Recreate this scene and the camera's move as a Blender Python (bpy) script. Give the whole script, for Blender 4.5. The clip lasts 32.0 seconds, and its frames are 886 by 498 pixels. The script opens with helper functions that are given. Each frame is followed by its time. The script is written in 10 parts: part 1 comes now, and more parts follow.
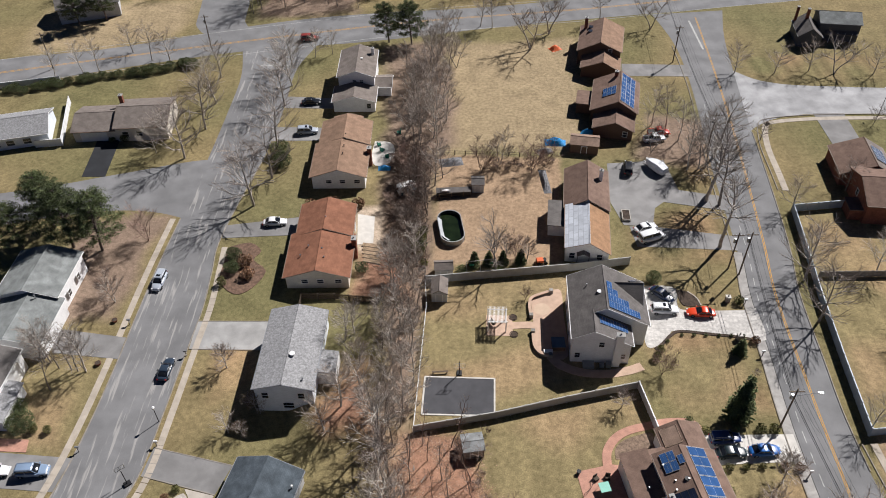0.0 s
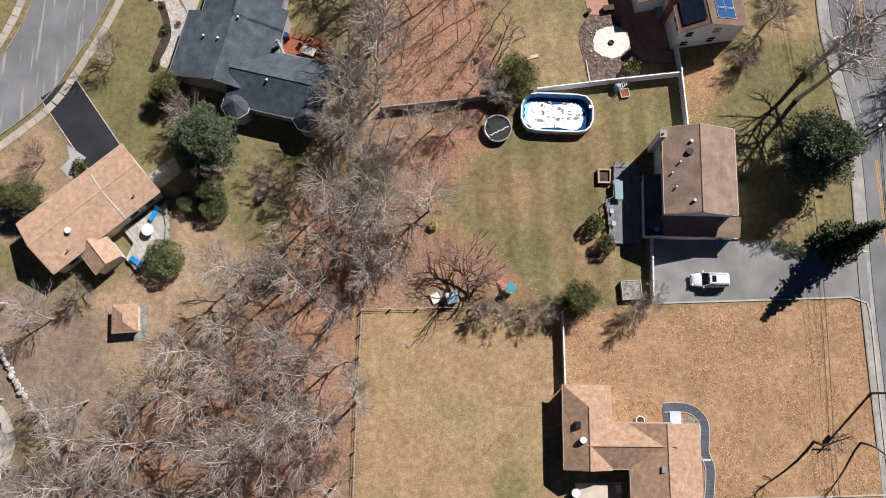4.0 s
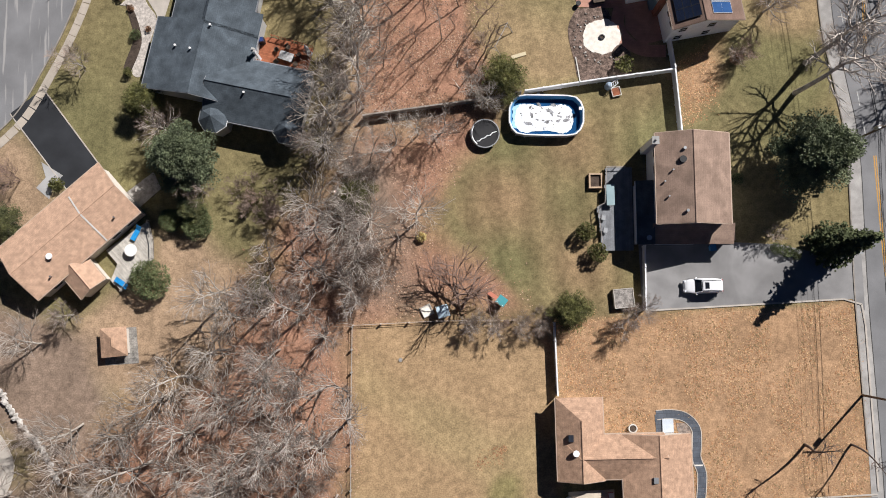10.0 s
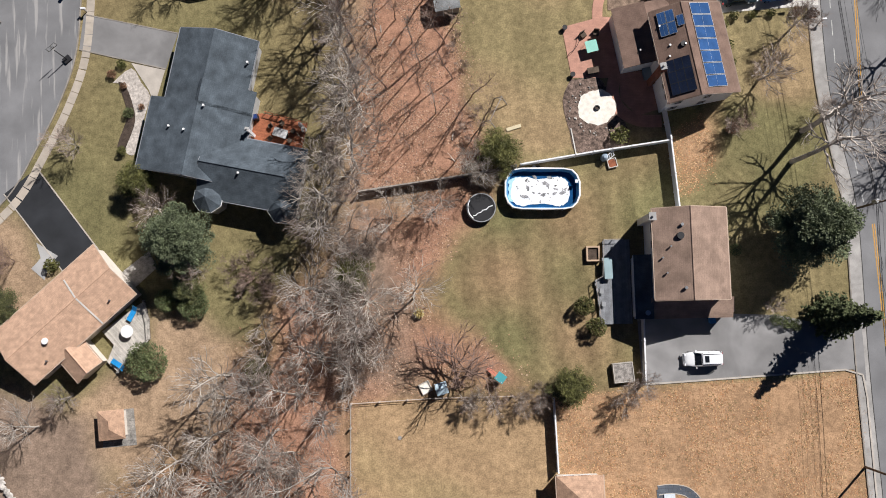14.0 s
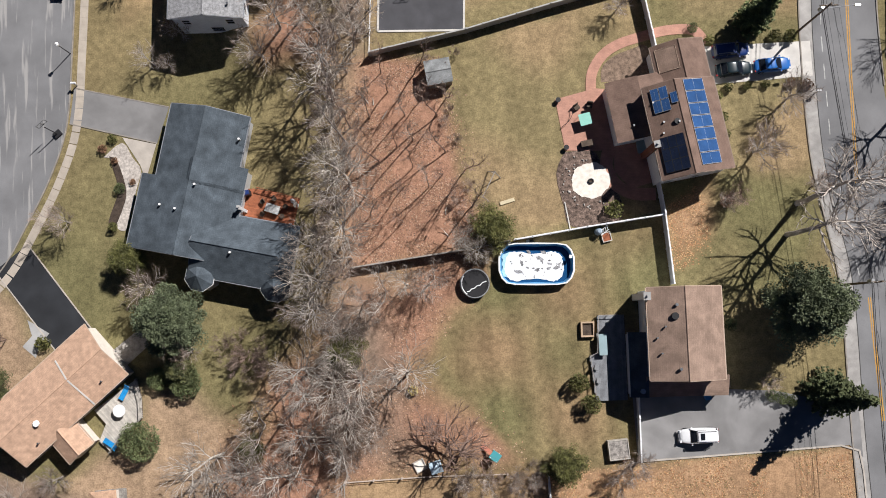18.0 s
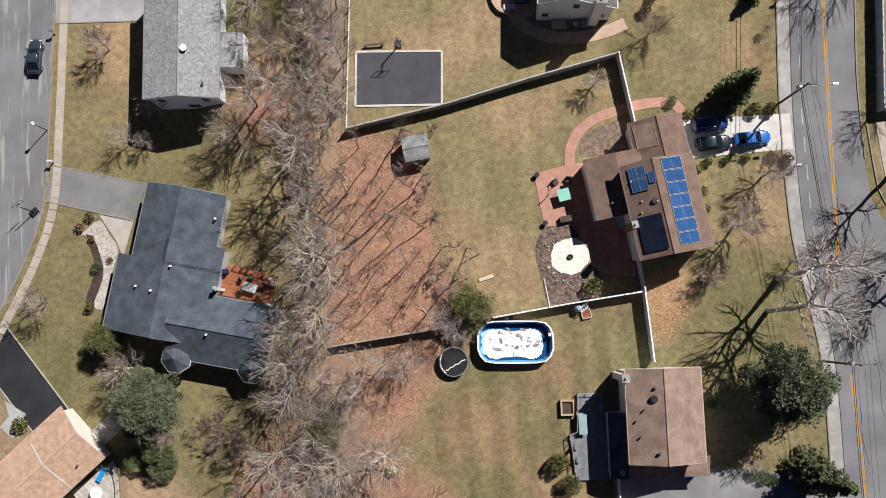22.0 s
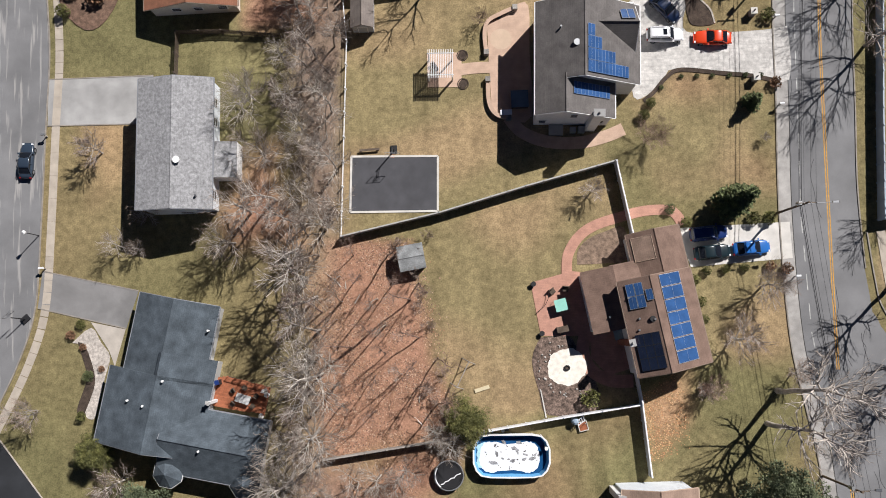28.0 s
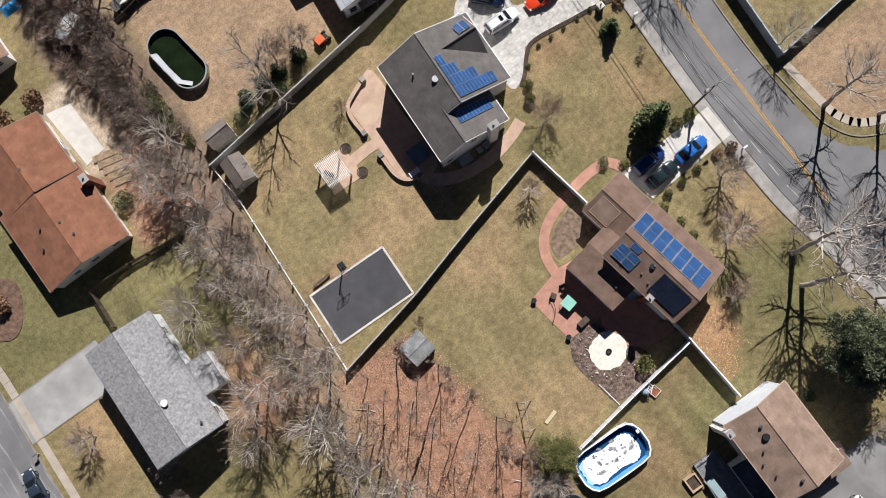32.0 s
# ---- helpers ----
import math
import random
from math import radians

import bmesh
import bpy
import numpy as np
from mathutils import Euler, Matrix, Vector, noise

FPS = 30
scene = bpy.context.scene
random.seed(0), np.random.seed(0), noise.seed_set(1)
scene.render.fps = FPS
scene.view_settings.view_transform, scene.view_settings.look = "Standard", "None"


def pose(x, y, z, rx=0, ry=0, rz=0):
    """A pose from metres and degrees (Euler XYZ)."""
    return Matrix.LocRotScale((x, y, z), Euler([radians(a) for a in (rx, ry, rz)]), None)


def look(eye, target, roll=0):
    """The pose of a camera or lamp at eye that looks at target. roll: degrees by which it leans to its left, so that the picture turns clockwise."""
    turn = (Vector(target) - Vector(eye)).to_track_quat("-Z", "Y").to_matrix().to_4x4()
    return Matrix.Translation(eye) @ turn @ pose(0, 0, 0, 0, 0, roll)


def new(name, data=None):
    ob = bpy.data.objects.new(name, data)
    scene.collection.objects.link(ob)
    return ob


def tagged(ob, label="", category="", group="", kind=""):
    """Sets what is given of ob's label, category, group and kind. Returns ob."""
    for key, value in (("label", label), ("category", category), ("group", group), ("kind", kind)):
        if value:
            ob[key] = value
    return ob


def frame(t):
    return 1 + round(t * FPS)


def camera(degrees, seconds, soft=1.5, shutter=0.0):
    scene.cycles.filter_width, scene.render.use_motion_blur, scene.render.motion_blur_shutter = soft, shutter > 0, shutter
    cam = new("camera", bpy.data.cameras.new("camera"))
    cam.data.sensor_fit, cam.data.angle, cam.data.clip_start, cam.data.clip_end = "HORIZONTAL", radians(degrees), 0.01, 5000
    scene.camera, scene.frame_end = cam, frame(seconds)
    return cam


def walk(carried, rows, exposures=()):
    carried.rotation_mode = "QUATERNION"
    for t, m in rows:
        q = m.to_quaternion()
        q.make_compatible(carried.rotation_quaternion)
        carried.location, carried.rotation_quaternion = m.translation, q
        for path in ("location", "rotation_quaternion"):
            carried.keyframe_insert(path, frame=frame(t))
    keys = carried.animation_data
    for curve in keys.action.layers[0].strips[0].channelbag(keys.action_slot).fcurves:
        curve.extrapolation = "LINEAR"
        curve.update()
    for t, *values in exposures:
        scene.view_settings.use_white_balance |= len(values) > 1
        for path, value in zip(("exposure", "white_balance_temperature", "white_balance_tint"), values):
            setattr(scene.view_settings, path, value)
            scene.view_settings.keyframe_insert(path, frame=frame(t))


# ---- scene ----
cam = camera(59.36, 32.0, soft=0.95)
PATH = [
    (0.0, 0.00, -0.00, 99.37, 47.28, 0.65, -0.00),
    (0.5, 0.23, 0.52, 98.94, 42.61, 0.70, 0.09),
    (1.0, 0.39, 1.02, 98.59, 37.94, 0.69, 0.20),
    (1.5, 0.44, 1.48, 98.29, 33.31, 0.64, 0.25),
    (2.0, 0.42, 1.90, 98.02, 28.70, 0.60, 0.25),
    (2.5, 0.44, 2.23, 97.78, 24.15, 0.56, 0.28),
    (3.0, 0.55, 2.46, 97.56, 19.66, 0.54, 0.38),
    (3.5, 0.72, 2.59, 97.35, 15.24, 0.62, 0.40),
    (4.0, 0.91, 2.59, 97.23, 10.85, 0.70, 0.39),
    (4.5, 1.04, 2.81, 97.18, 7.73, 0.77, 0.35),
    (6.5, 1.46, 5.85, 97.05, 5.08, 0.83, -0.32),
    (7.0, 1.55, 6.91, 97.04, 5.13, 0.84, -0.48),
    (7.5, 1.63, 8.07, 97.06, 5.11, 0.84, -0.63),
    (8.0, 1.72, 9.30, 97.12, 5.07, 0.86, -0.74),
    (8.5, 1.81, 10.58, 97.15, 5.01, 0.87, -0.86),
    (9.0, 1.90, 11.88, 97.15, 4.96, 0.84, -1.01),
    (9.5, 2.00, 13.13, 97.16, 4.91, 0.82, -1.13),
    (10.0, 2.13, 14.34, 97.18, 4.89, 0.79, -1.27),
    (10.5, 2.24, 15.52, 97.20, 4.90, 0.80, -1.40),
    (11.0, 2.35, 16.66, 97.23, 4.89, 0.79, -1.52),
    (11.5, 2.46, 17.78, 97.25, 4.93, 0.81, -1.64),
    (12.0, 2.57, 18.88, 97.31, 4.97, 0.85, -1.74),
    (12.5, 2.66, 19.96, 97.36, 5.00, 0.86, -1.82),
    (13.0, 2.72, 21.07, 97.41, 5.06, 0.89, -1.94),
    (13.5, 2.77, 22.21, 97.45, 5.09, 0.90, -2.09),
    (14.0, 2.84, 23.37, 97.46, 5.12, 0.92, -2.18),
    (14.5, 2.91, 24.54, 97.51, 5.11, 0.92, -2.27),
    (16.5, 3.20, 29.33, 97.66, 5.10, 0.92, -2.46),
    (17.0, 3.35, 30.52, 97.73, 5.09, 0.94, -2.48),
    (17.5, 3.59, 31.71, 97.73, 5.08, 0.92, -2.48),
    (18.0, 3.94, 32.89, 97.72, 5.08, 0.89, -2.51),
    (18.5, 4.36, 34.04, 97.74, 5.07, 0.83, -2.54),
    (19.0, 4.84, 35.19, 97.76, 5.08, 0.83, -2.62),
    (19.5, 5.34, 36.33, 97.78, 5.09, 0.82, -2.68),
    (20.0, 5.83, 37.47, 97.83, 5.12, 0.83, -2.74),
    (20.5, 6.26, 38.60, 97.84, 5.18, 0.89, -2.78),
    (21.0, 6.67, 39.73, 97.82, 5.22, 0.93, -2.77),
    (21.5, 7.03, 40.86, 97.85, 5.28, 1.00, -2.81),
    (22.0, 7.35, 41.99, 97.90, 5.35, 1.08, -2.86),
    (22.5, 7.57, 43.14, 97.92, 5.39, 1.12, -2.84),
    (23.0, 7.68, 44.32, 97.90, 5.43, 1.13, -2.83),
    (23.5, 7.75, 45.49, 97.90, 5.44, 1.12, -2.81),
    (24.0, 7.82, 46.64, 97.94, 5.45, 1.10, -2.83),
    (24.5, 7.87, 47.77, 97.99, 5.45, 1.09, -2.85),
    (25.0, 7.92, 48.87, 98.02, 5.48, 1.07, -2.80),
    (25.5, 8.00, 49.97, 98.01, 5.49, 1.05, -2.80),
    (27.5, 8.51, 54.37, 98.05, 5.51, 1.10, -2.73),
    (28.0, 8.58, 55.49, 98.08, 5.50, 1.08, -2.73),
    (28.5, 8.60, 56.61, 98.12, 5.51, 1.05, -2.69),
    (29.0, 8.60, 57.71, 98.16, 5.55, 1.02, -2.60),
    (29.5, 8.62, 58.76, 98.19, 5.62, 1.05, -3.24),
    (30.0, 8.79, 59.66, 98.19, 5.60, 1.18, -7.93),
    (30.5, 9.11, 60.49, 98.14, 5.59, 1.40, -13.38),
    (31.0, 9.62, 61.25, 98.15, 5.51, 1.72, -20.18),
    (31.5, 10.25, 61.98, 98.25, 5.38, 2.08, -28.19),
    (32.0, 10.93, 62.67, 98.39, 5.14, 2.28, -36.90),
]
walk(cam, [(t, pose(x, y, z, rx, ry, rz)) for t, x, y, z, rx, ry, rz in PATH])

# ---- world, sun, exposure ----
SUN_DIR = Vector((0.70, 0.714, 0.0)).normalized()
SUN_ELEV = radians(43)
world = bpy.data.worlds.new("sky")
world.use_nodes = True
scene.world = world
_sky = world.node_tree.nodes.new("ShaderNodeTexSky")
_sky.sky_type, _sky.sun_disc = "NISHITA", False
_sky.air_density, _sky.dust_density, _sky.altitude, _sky.ozone_density = 0.40, 0.0, 6000, 9.0
_sky.sun_elevation, _sky.sun_rotation = SUN_ELEV, math.atan2(SUN_DIR.x, SUN_DIR.y)
_bg = world.node_tree.nodes["Background"]
_bg.inputs["Strength"].default_value = 0.05
world.node_tree.links.new(_sky.outputs["Color"], _bg.inputs["Color"])
_lamp = bpy.data.lights.new("sun", "SUN")
_lamp.energy, _lamp.angle, _lamp.color = 5.0, radians(0.5), (1.0, 0.965, 0.955)
_sun = new("sun", _lamp)
_s = SUN_DIR * math.cos(SUN_ELEV) + Vector((0, 0, math.sin(SUN_ELEV)))
_sun.matrix_world = look(_s * 300, (0, 0, 0))
scene.view_settings.exposure = 0.40

# ---- materials ----
MATS = {}


def mat(name, colour, rough=0.85, metal=0.0, vary=0.25, scale=0.6, fine=14.0, bump=0.0, rows=0.0, tint=None, per_object=0.0, coat=0.0, spec=0.3, patch=0.0, joint=0.8):
    """A procedural surface: colour varied at a coarse scale (stains) and a fine one (grain), rows of shingles or boards along UV v."""
    if name in MATS:
        return MATS[name]
    m = bpy.data.materials.new(name)
    m.use_nodes = True
    nt = m.node_tree
    nd, lk = nt.nodes, nt.links
    p = nd["Principled BSDF"]
    p.inputs["Roughness"].default_value, p.inputs["Metallic"].default_value = rough, metal
    p.inputs["Specular IOR Level"].default_value = spec
    p.inputs["Coat Weight"].default_value = coat
    co = nd.new("ShaderNodeNewGeometry").outputs["Position"]
    n1 = nd.new("ShaderNodeTexNoise")
    n1.inputs["Scale"].default_value, n1.inputs["Detail"].default_value = scale, 5
    n2 = nd.new("ShaderNodeTexNoise")
    n2.inputs["Scale"].default_value, n2.inputs["Detail"].default_value = fine, 3
    lk.new(co, n1.inputs["Vector"]), lk.new(co, n2.inputs["Vector"])
    dark = tuple(c * (1 - vary) for c in colour)
    light = tuple(min(1, c * (1 + vary)) for c in (tint or colour))
    r1 = nd.new("ShaderNodeValToRGB")
    r1.color_ramp.elements[0].position, r1.color_ramp.elements[1].position = 0.3, 0.7
    r1.color_ramp.elements[0].color, r1.color_ramp.elements[1].color = (*dark, 1), (*light, 1)
    lk.new(n1.outputs["Fac"], r1.inputs["Fac"])
    mul = nd.new("ShaderNodeMix")
    mul.data_type, mul.blend_type = "RGBA", "MULTIPLY"
    mul.inputs["Factor"].default_value = 1.0
    r2 = nd.new("ShaderNodeValToRGB")
    r2.color_ramp.elements[0].position, r2.color_ramp.elements[1].position = 0.25, 0.75
    lo = max(0.0, 1 - vary * 1.2)
    r2.color_ramp.elements[0].color, r2.color_ramp.elements[1].color = (lo, lo, lo, 1), (1, 1, 1, 1)
    lk.new(n2.outputs["Fac"], r2.inputs["Fac"])
    lk.new(r1.outputs["Color"], mul.inputs["A"]), lk.new(r2.outputs["Color"], mul.inputs["B"])
    out = mul.outputs["Result"]
    height = n2.outputs["Fac"]
    if rows:
        uv = nd.new("ShaderNodeUVMap")
        br = nd.new("ShaderNodeTexBrick")
        br.offset = 0.37
        br.inputs["Scale"].default_value = 1.0
        br.inputs["Brick Width"].default_value, br.inputs["Row Height"].default_value = rows * 2.3, rows
        br.inputs["Mortar Size"].default_value = rows * 0.07
        br.inputs["Color1"].default_value, br.inputs["Color2"].default_value = (0.8, 0.8, 0.8, 1), (1.08, 1.08, 1.08, 1)
        br.inputs["Mortar"].default_value = (0.62, 0.62, 0.62, 1)
        lk.new(uv.outputs["UV"], br.inputs["Vector"])
        m2 = nd.new("ShaderNodeMix")
        m2.data_type, m2.blend_type = "RGBA", "MULTIPLY"
        m2.inputs["Factor"].default_value = joint
        lk.new(out, m2.inputs["A"]), lk.new(br.outputs["Color"], m2.inputs["B"])
        out, height = m2.outputs["Result"], br.outputs["Fac"]
    if patch:
        n3 = nd.new("ShaderNodeTexNoise")
        n3.inputs["Scale"].default_value, n3.inputs["Detail"].default_value = scale * 0.35, 8
        n3.inputs["Distortion"].default_value = 1.2
        lk.new(co, n3.inputs["Vector"])
        r3 = nd.new("ShaderNodeValToRGB")
        r3.color_ramp.elements[0].position, r3.color_ramp.elements[1].position = 0.42, 0.62
        hi = 1 + patch
        r3.color_ramp.elements[0].color, r3.color_ramp.elements[1].color = (1 - patch * 0.5,) * 3 + (1,), (hi, hi, hi, 1)
        lk.new(n3.outputs["Fac"], r3.inputs["Fac"])
        m3 = nd.new("ShaderNodeMix")
        m3.data_type, m3.blend_type = "RGBA", "MULTIPLY"
        m3.inputs["Factor"].default_value = 1.0
        lk.new(out, m3.inputs["A"]), lk.new(r3.outputs["Color"], m3.inputs["B"])
        out = m3.outputs["Result"]
    if per_object:
        oi = nd.new("ShaderNodeObjectInfo")
        mr = nd.new("ShaderNodeMapRange")
        mr.inputs["To Min"].default_value, mr.inputs["To Max"].default_value = 1 - per_object, 1 + per_object
        lk.new(oi.outputs["Random"], mr.inputs["Value"])
        hs = nd.new("ShaderNodeHueSaturation")
        lk.new(mr.outputs["Result"], hs.inputs["Value"]), lk.new(out, hs.inputs["Color"])
        out = hs.outputs["Color"]
    lk.new(out, p.inputs["Base Color"])
    if bump:
        b = nd.new("ShaderNodeBump")
        b.inputs["Strength"].default_value, b.inputs["Distance"].default_value = 0.6, bump
        if rows:
            b.invert = True
        lk.new(height, b.inputs["Height"]), lk.new(b.outputs["Normal"], p.inputs["Normal"])
    MATS[name] = m
    return m


def glassy(name, colour, rough=0.08):
    m = mat(name, colour, rough=rough, vary=0.1, spec=0.6, coat=0.5)
    return m


def roofing(name, colour, tint=None, vary=0.18, patch=0.08, scale=0.8, rows=0.24):
    return mat(name, colour, rough=0.92, vary=vary, scale=scale, fine=9, rows=rows, bump=0.012, tint=tint, spec=0.15, patch=patch, joint=0.4)


def siding(name, colour):
    return mat(name, colour, rough=0.6, vary=0.05, scale=0.8, fine=5, rows=0.2, bump=0.012, joint=0.3)


ASPHALT = mat("asphalt", (0.205, 0.205, 0.208), rough=0.9, vary=0.16, scale=0.25, fine=22, bump=0.004, patch=0.09, spec=0.25)
ASPHALT_DARK = mat("sealed_asphalt", (0.028, 0.03, 0.034), rough=0.8, vary=0.2, scale=0.4, fine=20, bump=0.003, patch=0.15)
ASPHALT_DRIVE = mat("driveway_asphalt", (0.235, 0.23, 0.226), rough=0.9, vary=0.15, scale=0.35, fine=22, bump=0.003, patch=0.18)
CONCRETE = mat("concrete", (0.47, 0.425, 0.37), rough=0.9, vary=0.14, scale=0.7, fine=18, bump=0.003, patch=0.12)
CONCRETE_PALE = mat("pale_concrete", (0.60, 0.575, 0.53), rough=0.85, vary=0.1, scale=0.7, fine=16, bump=0.003, patch=0.1)
CONCRETE_GREY = mat("grey_concrete", (0.36, 0.355, 0.345), rough=0.9, vary=0.14, scale=0.5, fine=18, bump=0.003, patch=0.14)
KERB = mat("kerb_stone", (0.30, 0.27, 0.235), rough=0.9, vary=0.2, scale=1.2, fine=12)
PAVER_RED = mat("red_pavers", (0.50, 0.27, 0.20), rough=0.85, vary=0.14, scale=1.0, fine=12, rows=0.2, bump=0.006, joint=.4)
PAVER_TAN = mat("tan_pavers", (0.53, 0.375, 0.28), rough=0.85, vary=0.12, scale=0.9, fine=12, rows=0.3, bump=0.004, joint=.15)
PAVER_GREY = mat("bluestone", (0.10, 0.115, 0.14), rough=0.7, vary=0.2, scale=0.9, fine=10, rows=0.45, bump=0.004)
LINE_WHITE = mat("white_road_paint", (0.50, 0.50, 0.48), rough=0.8, vary=0.35, scale=2.5, fine=18)
LINE_YELLOW = mat("yellow_road_paint", (0.62, 0.33, 0.06), rough=0.8, vary=0.25, scale=2.5, fine=18)
WHITE = mat("white_vinyl", (0.78, 0.79, 0.80), rough=0.45, vary=0.06, scale=0.9, fine=6)
WHITE_TRIM = mat("white_trim", (0.80, 0.80, 0.79), rough=0.5, vary=0.05, scale=1.5, fine=8)
BARK = mat("grey_bark", (0.43, 0.385, 0.34), rough=0.95, vary=0.3, scale=1.5, fine=20, per_object=0.3, tint=(0.46, 0.41, 0.36))
TWIG = mat("brown_twigs", (0.30, 0.228, 0.185), rough=0.95, vary=0.3, scale=1.0, fine=12, per_object=0.3)
TWIG_GREY = mat("grey_brown_twigs", (0.34, 0.285, 0.24), rough=0.95, vary=0.3, scale=1.0, fine=12, per_object=0.3)
BARK_DARK = mat("dark_bark", (0.17, 0.135, 0.115), rough=0.95, vary=0.3, scale=1.5, fine=20, per_object=0.25)
BARK_RED = mat("reddish_bark", (0.29, 0.20, 0.16), rough=0.95, vary=0.3, scale=1.5, fine=20, per_object=0.25)
BARK_PALE = mat("pale_bark", (0.52, 0.47, 0.41), rough=0.95, vary=0.25, scale=1.2, fine=18, per_object=0.2)
NEEDLE = mat("dark_needles", (0.109, 0.138, 0.064), rough=0.8, vary=0.4, scale=1.0, fine=7, per_object=0.25, tint=(0.166, 0.192, 0.083))
NEEDLE_BLUE = mat("blue_green_needles", (0.105, 0.132, 0.076), rough=0.8, vary=0.35, scale=1.0, fine=7, per_object=0.15, tint=(0.185, 0.215, 0.118))
LEAF_OLIVE = mat("olive_leaves", (0.115, 0.122, 0.042), rough=0.7, vary=0.4, scale=1.2, fine=8, per_object=0.25, tint=(0.200, 0.196, 0.066))
LEAF_SAGE = mat("sage_leaves", (0.125, 0.148, 0.080), rough=0.75, vary=0.4, scale=1.0, fine=8, per_object=0.2, tint=(0.205, 0.205, 0.080))
FENCE_BLUE = mat("blue_grey_vinyl", (0.36, 0.43, 0.50), rough=0.5, vary=0.1, scale=0.9, fine=6)
LEAF_BROWN = mat("dry_brown_leaves", (0.30, 0.175, 0.105), rough=0.9, vary=0.35, scale=1.2, fine=8, per_object=0.25)
GLASS = glassy("window_glass", (0.03, 0.035, 0.045))
TYRE = mat("tyre_rubber", (0.018, 0.018, 0.018), rough=0.9, vary=0.15)
CHROME = mat("bright_metal", (0.55, 0.56, 0.57), rough=0.3, metal=0.9, vary=0.1)
STEEL = mat("galvanised_steel", (0.36, 0.37, 0.38), rough=0.5, metal=0.7, vary=0.15)
BLACK = mat("black_plastic", (0.022, 0.022, 0.024), rough=0.55, vary=0.2)
POLE_WOOD = mat("weathered_pole_wood", (0.20, 0.155, 0.115), rough=0.95, vary=0.3, scale=2, fine=16)
PLANK = mat("grey_deck_planks", (0.52, 0.485, 0.43), rough=0.9, vary=0.2, scale=1.5, fine=14, per_object=0.15)
PLANK_RED = mat("red_stained_planks", (0.37, 0.13, 0.065), rough=0.85, vary=0.2, scale=1.5, fine=14, per_object=0.15)
FENCE_WOOD = mat("dark_fence_wood", (0.12, 0.09, 0.068), rough=0.9, vary=0.3, scale=2, fine=14, per_object=0.2)
FENCE_GREY = mat("weathered_grey_wood", (0.36, 0.33, 0.295), rough=0.9, vary=0.25, scale=2, fine=14, per_object=0.15)
STONE = mat("fieldstone", (0.33, 0.31, 0.285), rough=0.9, vary=0.3, scale=2, fine=9, per_object=0.25, bump=0.01)
MULCH = mat("dark_mulch", (0.085, 0.062, 0.048), rough=0.98, vary=0.45, scale=1.5, fine=12, bump=0.02)
GRAVEL = mat("white_gravel", (0.80, 0.75, 0.66), rough=0.95, vary=0.13, scale=2.0, fine=12, bump=0.01, patch=0.06)
WATER_DARK = mat("murky_green_water", (0.012, 0.020, 0.008), rough=0.12, vary=0.3, spec=0.5)
WATER_TEAL = mat("teal_pool_water", (0.012, 0.10, 0.11), rough=0.1, vary=0.2, spec=0.5)
ICE = mat("snowy_pool_ice", (0.80, 0.82, 0.84), rough=0.6, vary=0.1, scale=1.0, fine=6, patch=0.05)
LINER = mat("blue_pool_liner", (0.12, 0.36, 0.62), rough=0.4, vary=0.12, scale=1, fine=6)
TARP_BLUE = mat("bright_blue_tarp", (0.02, 0.27, 0.62), rough=0.5, vary=0.2, scale=1.5, fine=6)
TARP_ORANGE = mat("orange_plastic", (0.72, 0.15, 0.05), rough=0.5, vary=0.15)
SOLAR = mat("solar_glass", (0.038, 0.10, 0.25), rough=0.16, vary=0.18, scale=0.8, fine=6, per_object=0.12, spec=0.7, coat=0.6)
SOLAR_DARK = mat("black_solar_glass", (0.014, 0.02, 0.04), rough=0.14, vary=0.2, spec=0.6, coat=0.5)
ALU = mat("aluminium_frame", (0.62, 0.64, 0.66), rough=0.4, metal=0.6, vary=0.08)

# ---- mesh helpers ----


def unite(*pieces):
    v, f = [], []
    for pv, pf in pieces:
        k = len(v)
        v += list(pv)
        f += [tuple(i + k for i in q) for q in pf]
    return v, f


def box(x0, x1, y0, y1, z0, z1):
    v = [(x0, y0, z0), (x1, y0, z0), (x1, y1, z0), (x0, y1, z0), (x0, y0, z1), (x1, y0, z1), (x1, y1, z1), (x0, y1, z1)]
    return v, [(3, 2, 1, 0), (4, 5, 6, 7), (0, 1, 5, 4), (1, 2, 6, 5), (2, 3, 7, 6), (3, 0, 4, 7)]


def area(poly):
    return sum(a[0] * b[1] - b[0] * a[1] for a, b in zip(poly, poly[1:] + poly[:1])) / 2


def prism(poly, z0, z1):
    poly = list(poly)
    if area(poly) < 0:
        poly.reverse()
    n = len(poly)
    v = [(x, y, z0) for x, y in poly] + [(x, y, z1) for x, y in poly]
    return v, [tuple(range(n - 1, -1, -1)), tuple(range(n, 2 * n))] + [(i, (i + 1) % n, n + (i + 1) % n, n + i) for i in range(n)]


def tube(p, q, r0, r1, n=6):
    p, q = Vector(p), Vector(q)
    d = (q - p).normalized()
    a = d.orthogonal().normalized()
    b = d.cross(a)
    v = []
    for c, r in ((p, r0), (q, r1)):
        for i in range(n):
            t = 2 * math.pi * i / n
            v.append(tuple(c + (a * math.cos(t) + b * math.sin(t)) * r))
    f = [(i, (i + 1) % n, n + (i + 1) % n, n + i) for i in range(n)]
    return v, f + [tuple(range(n - 1, -1, -1)), tuple(range(n, 2 * n))]


def disc_line(r, n=16):
    return [(r * math.cos(6.2832 * k / n), r * math.sin(6.2832 * k / n)) for k in range(n)]


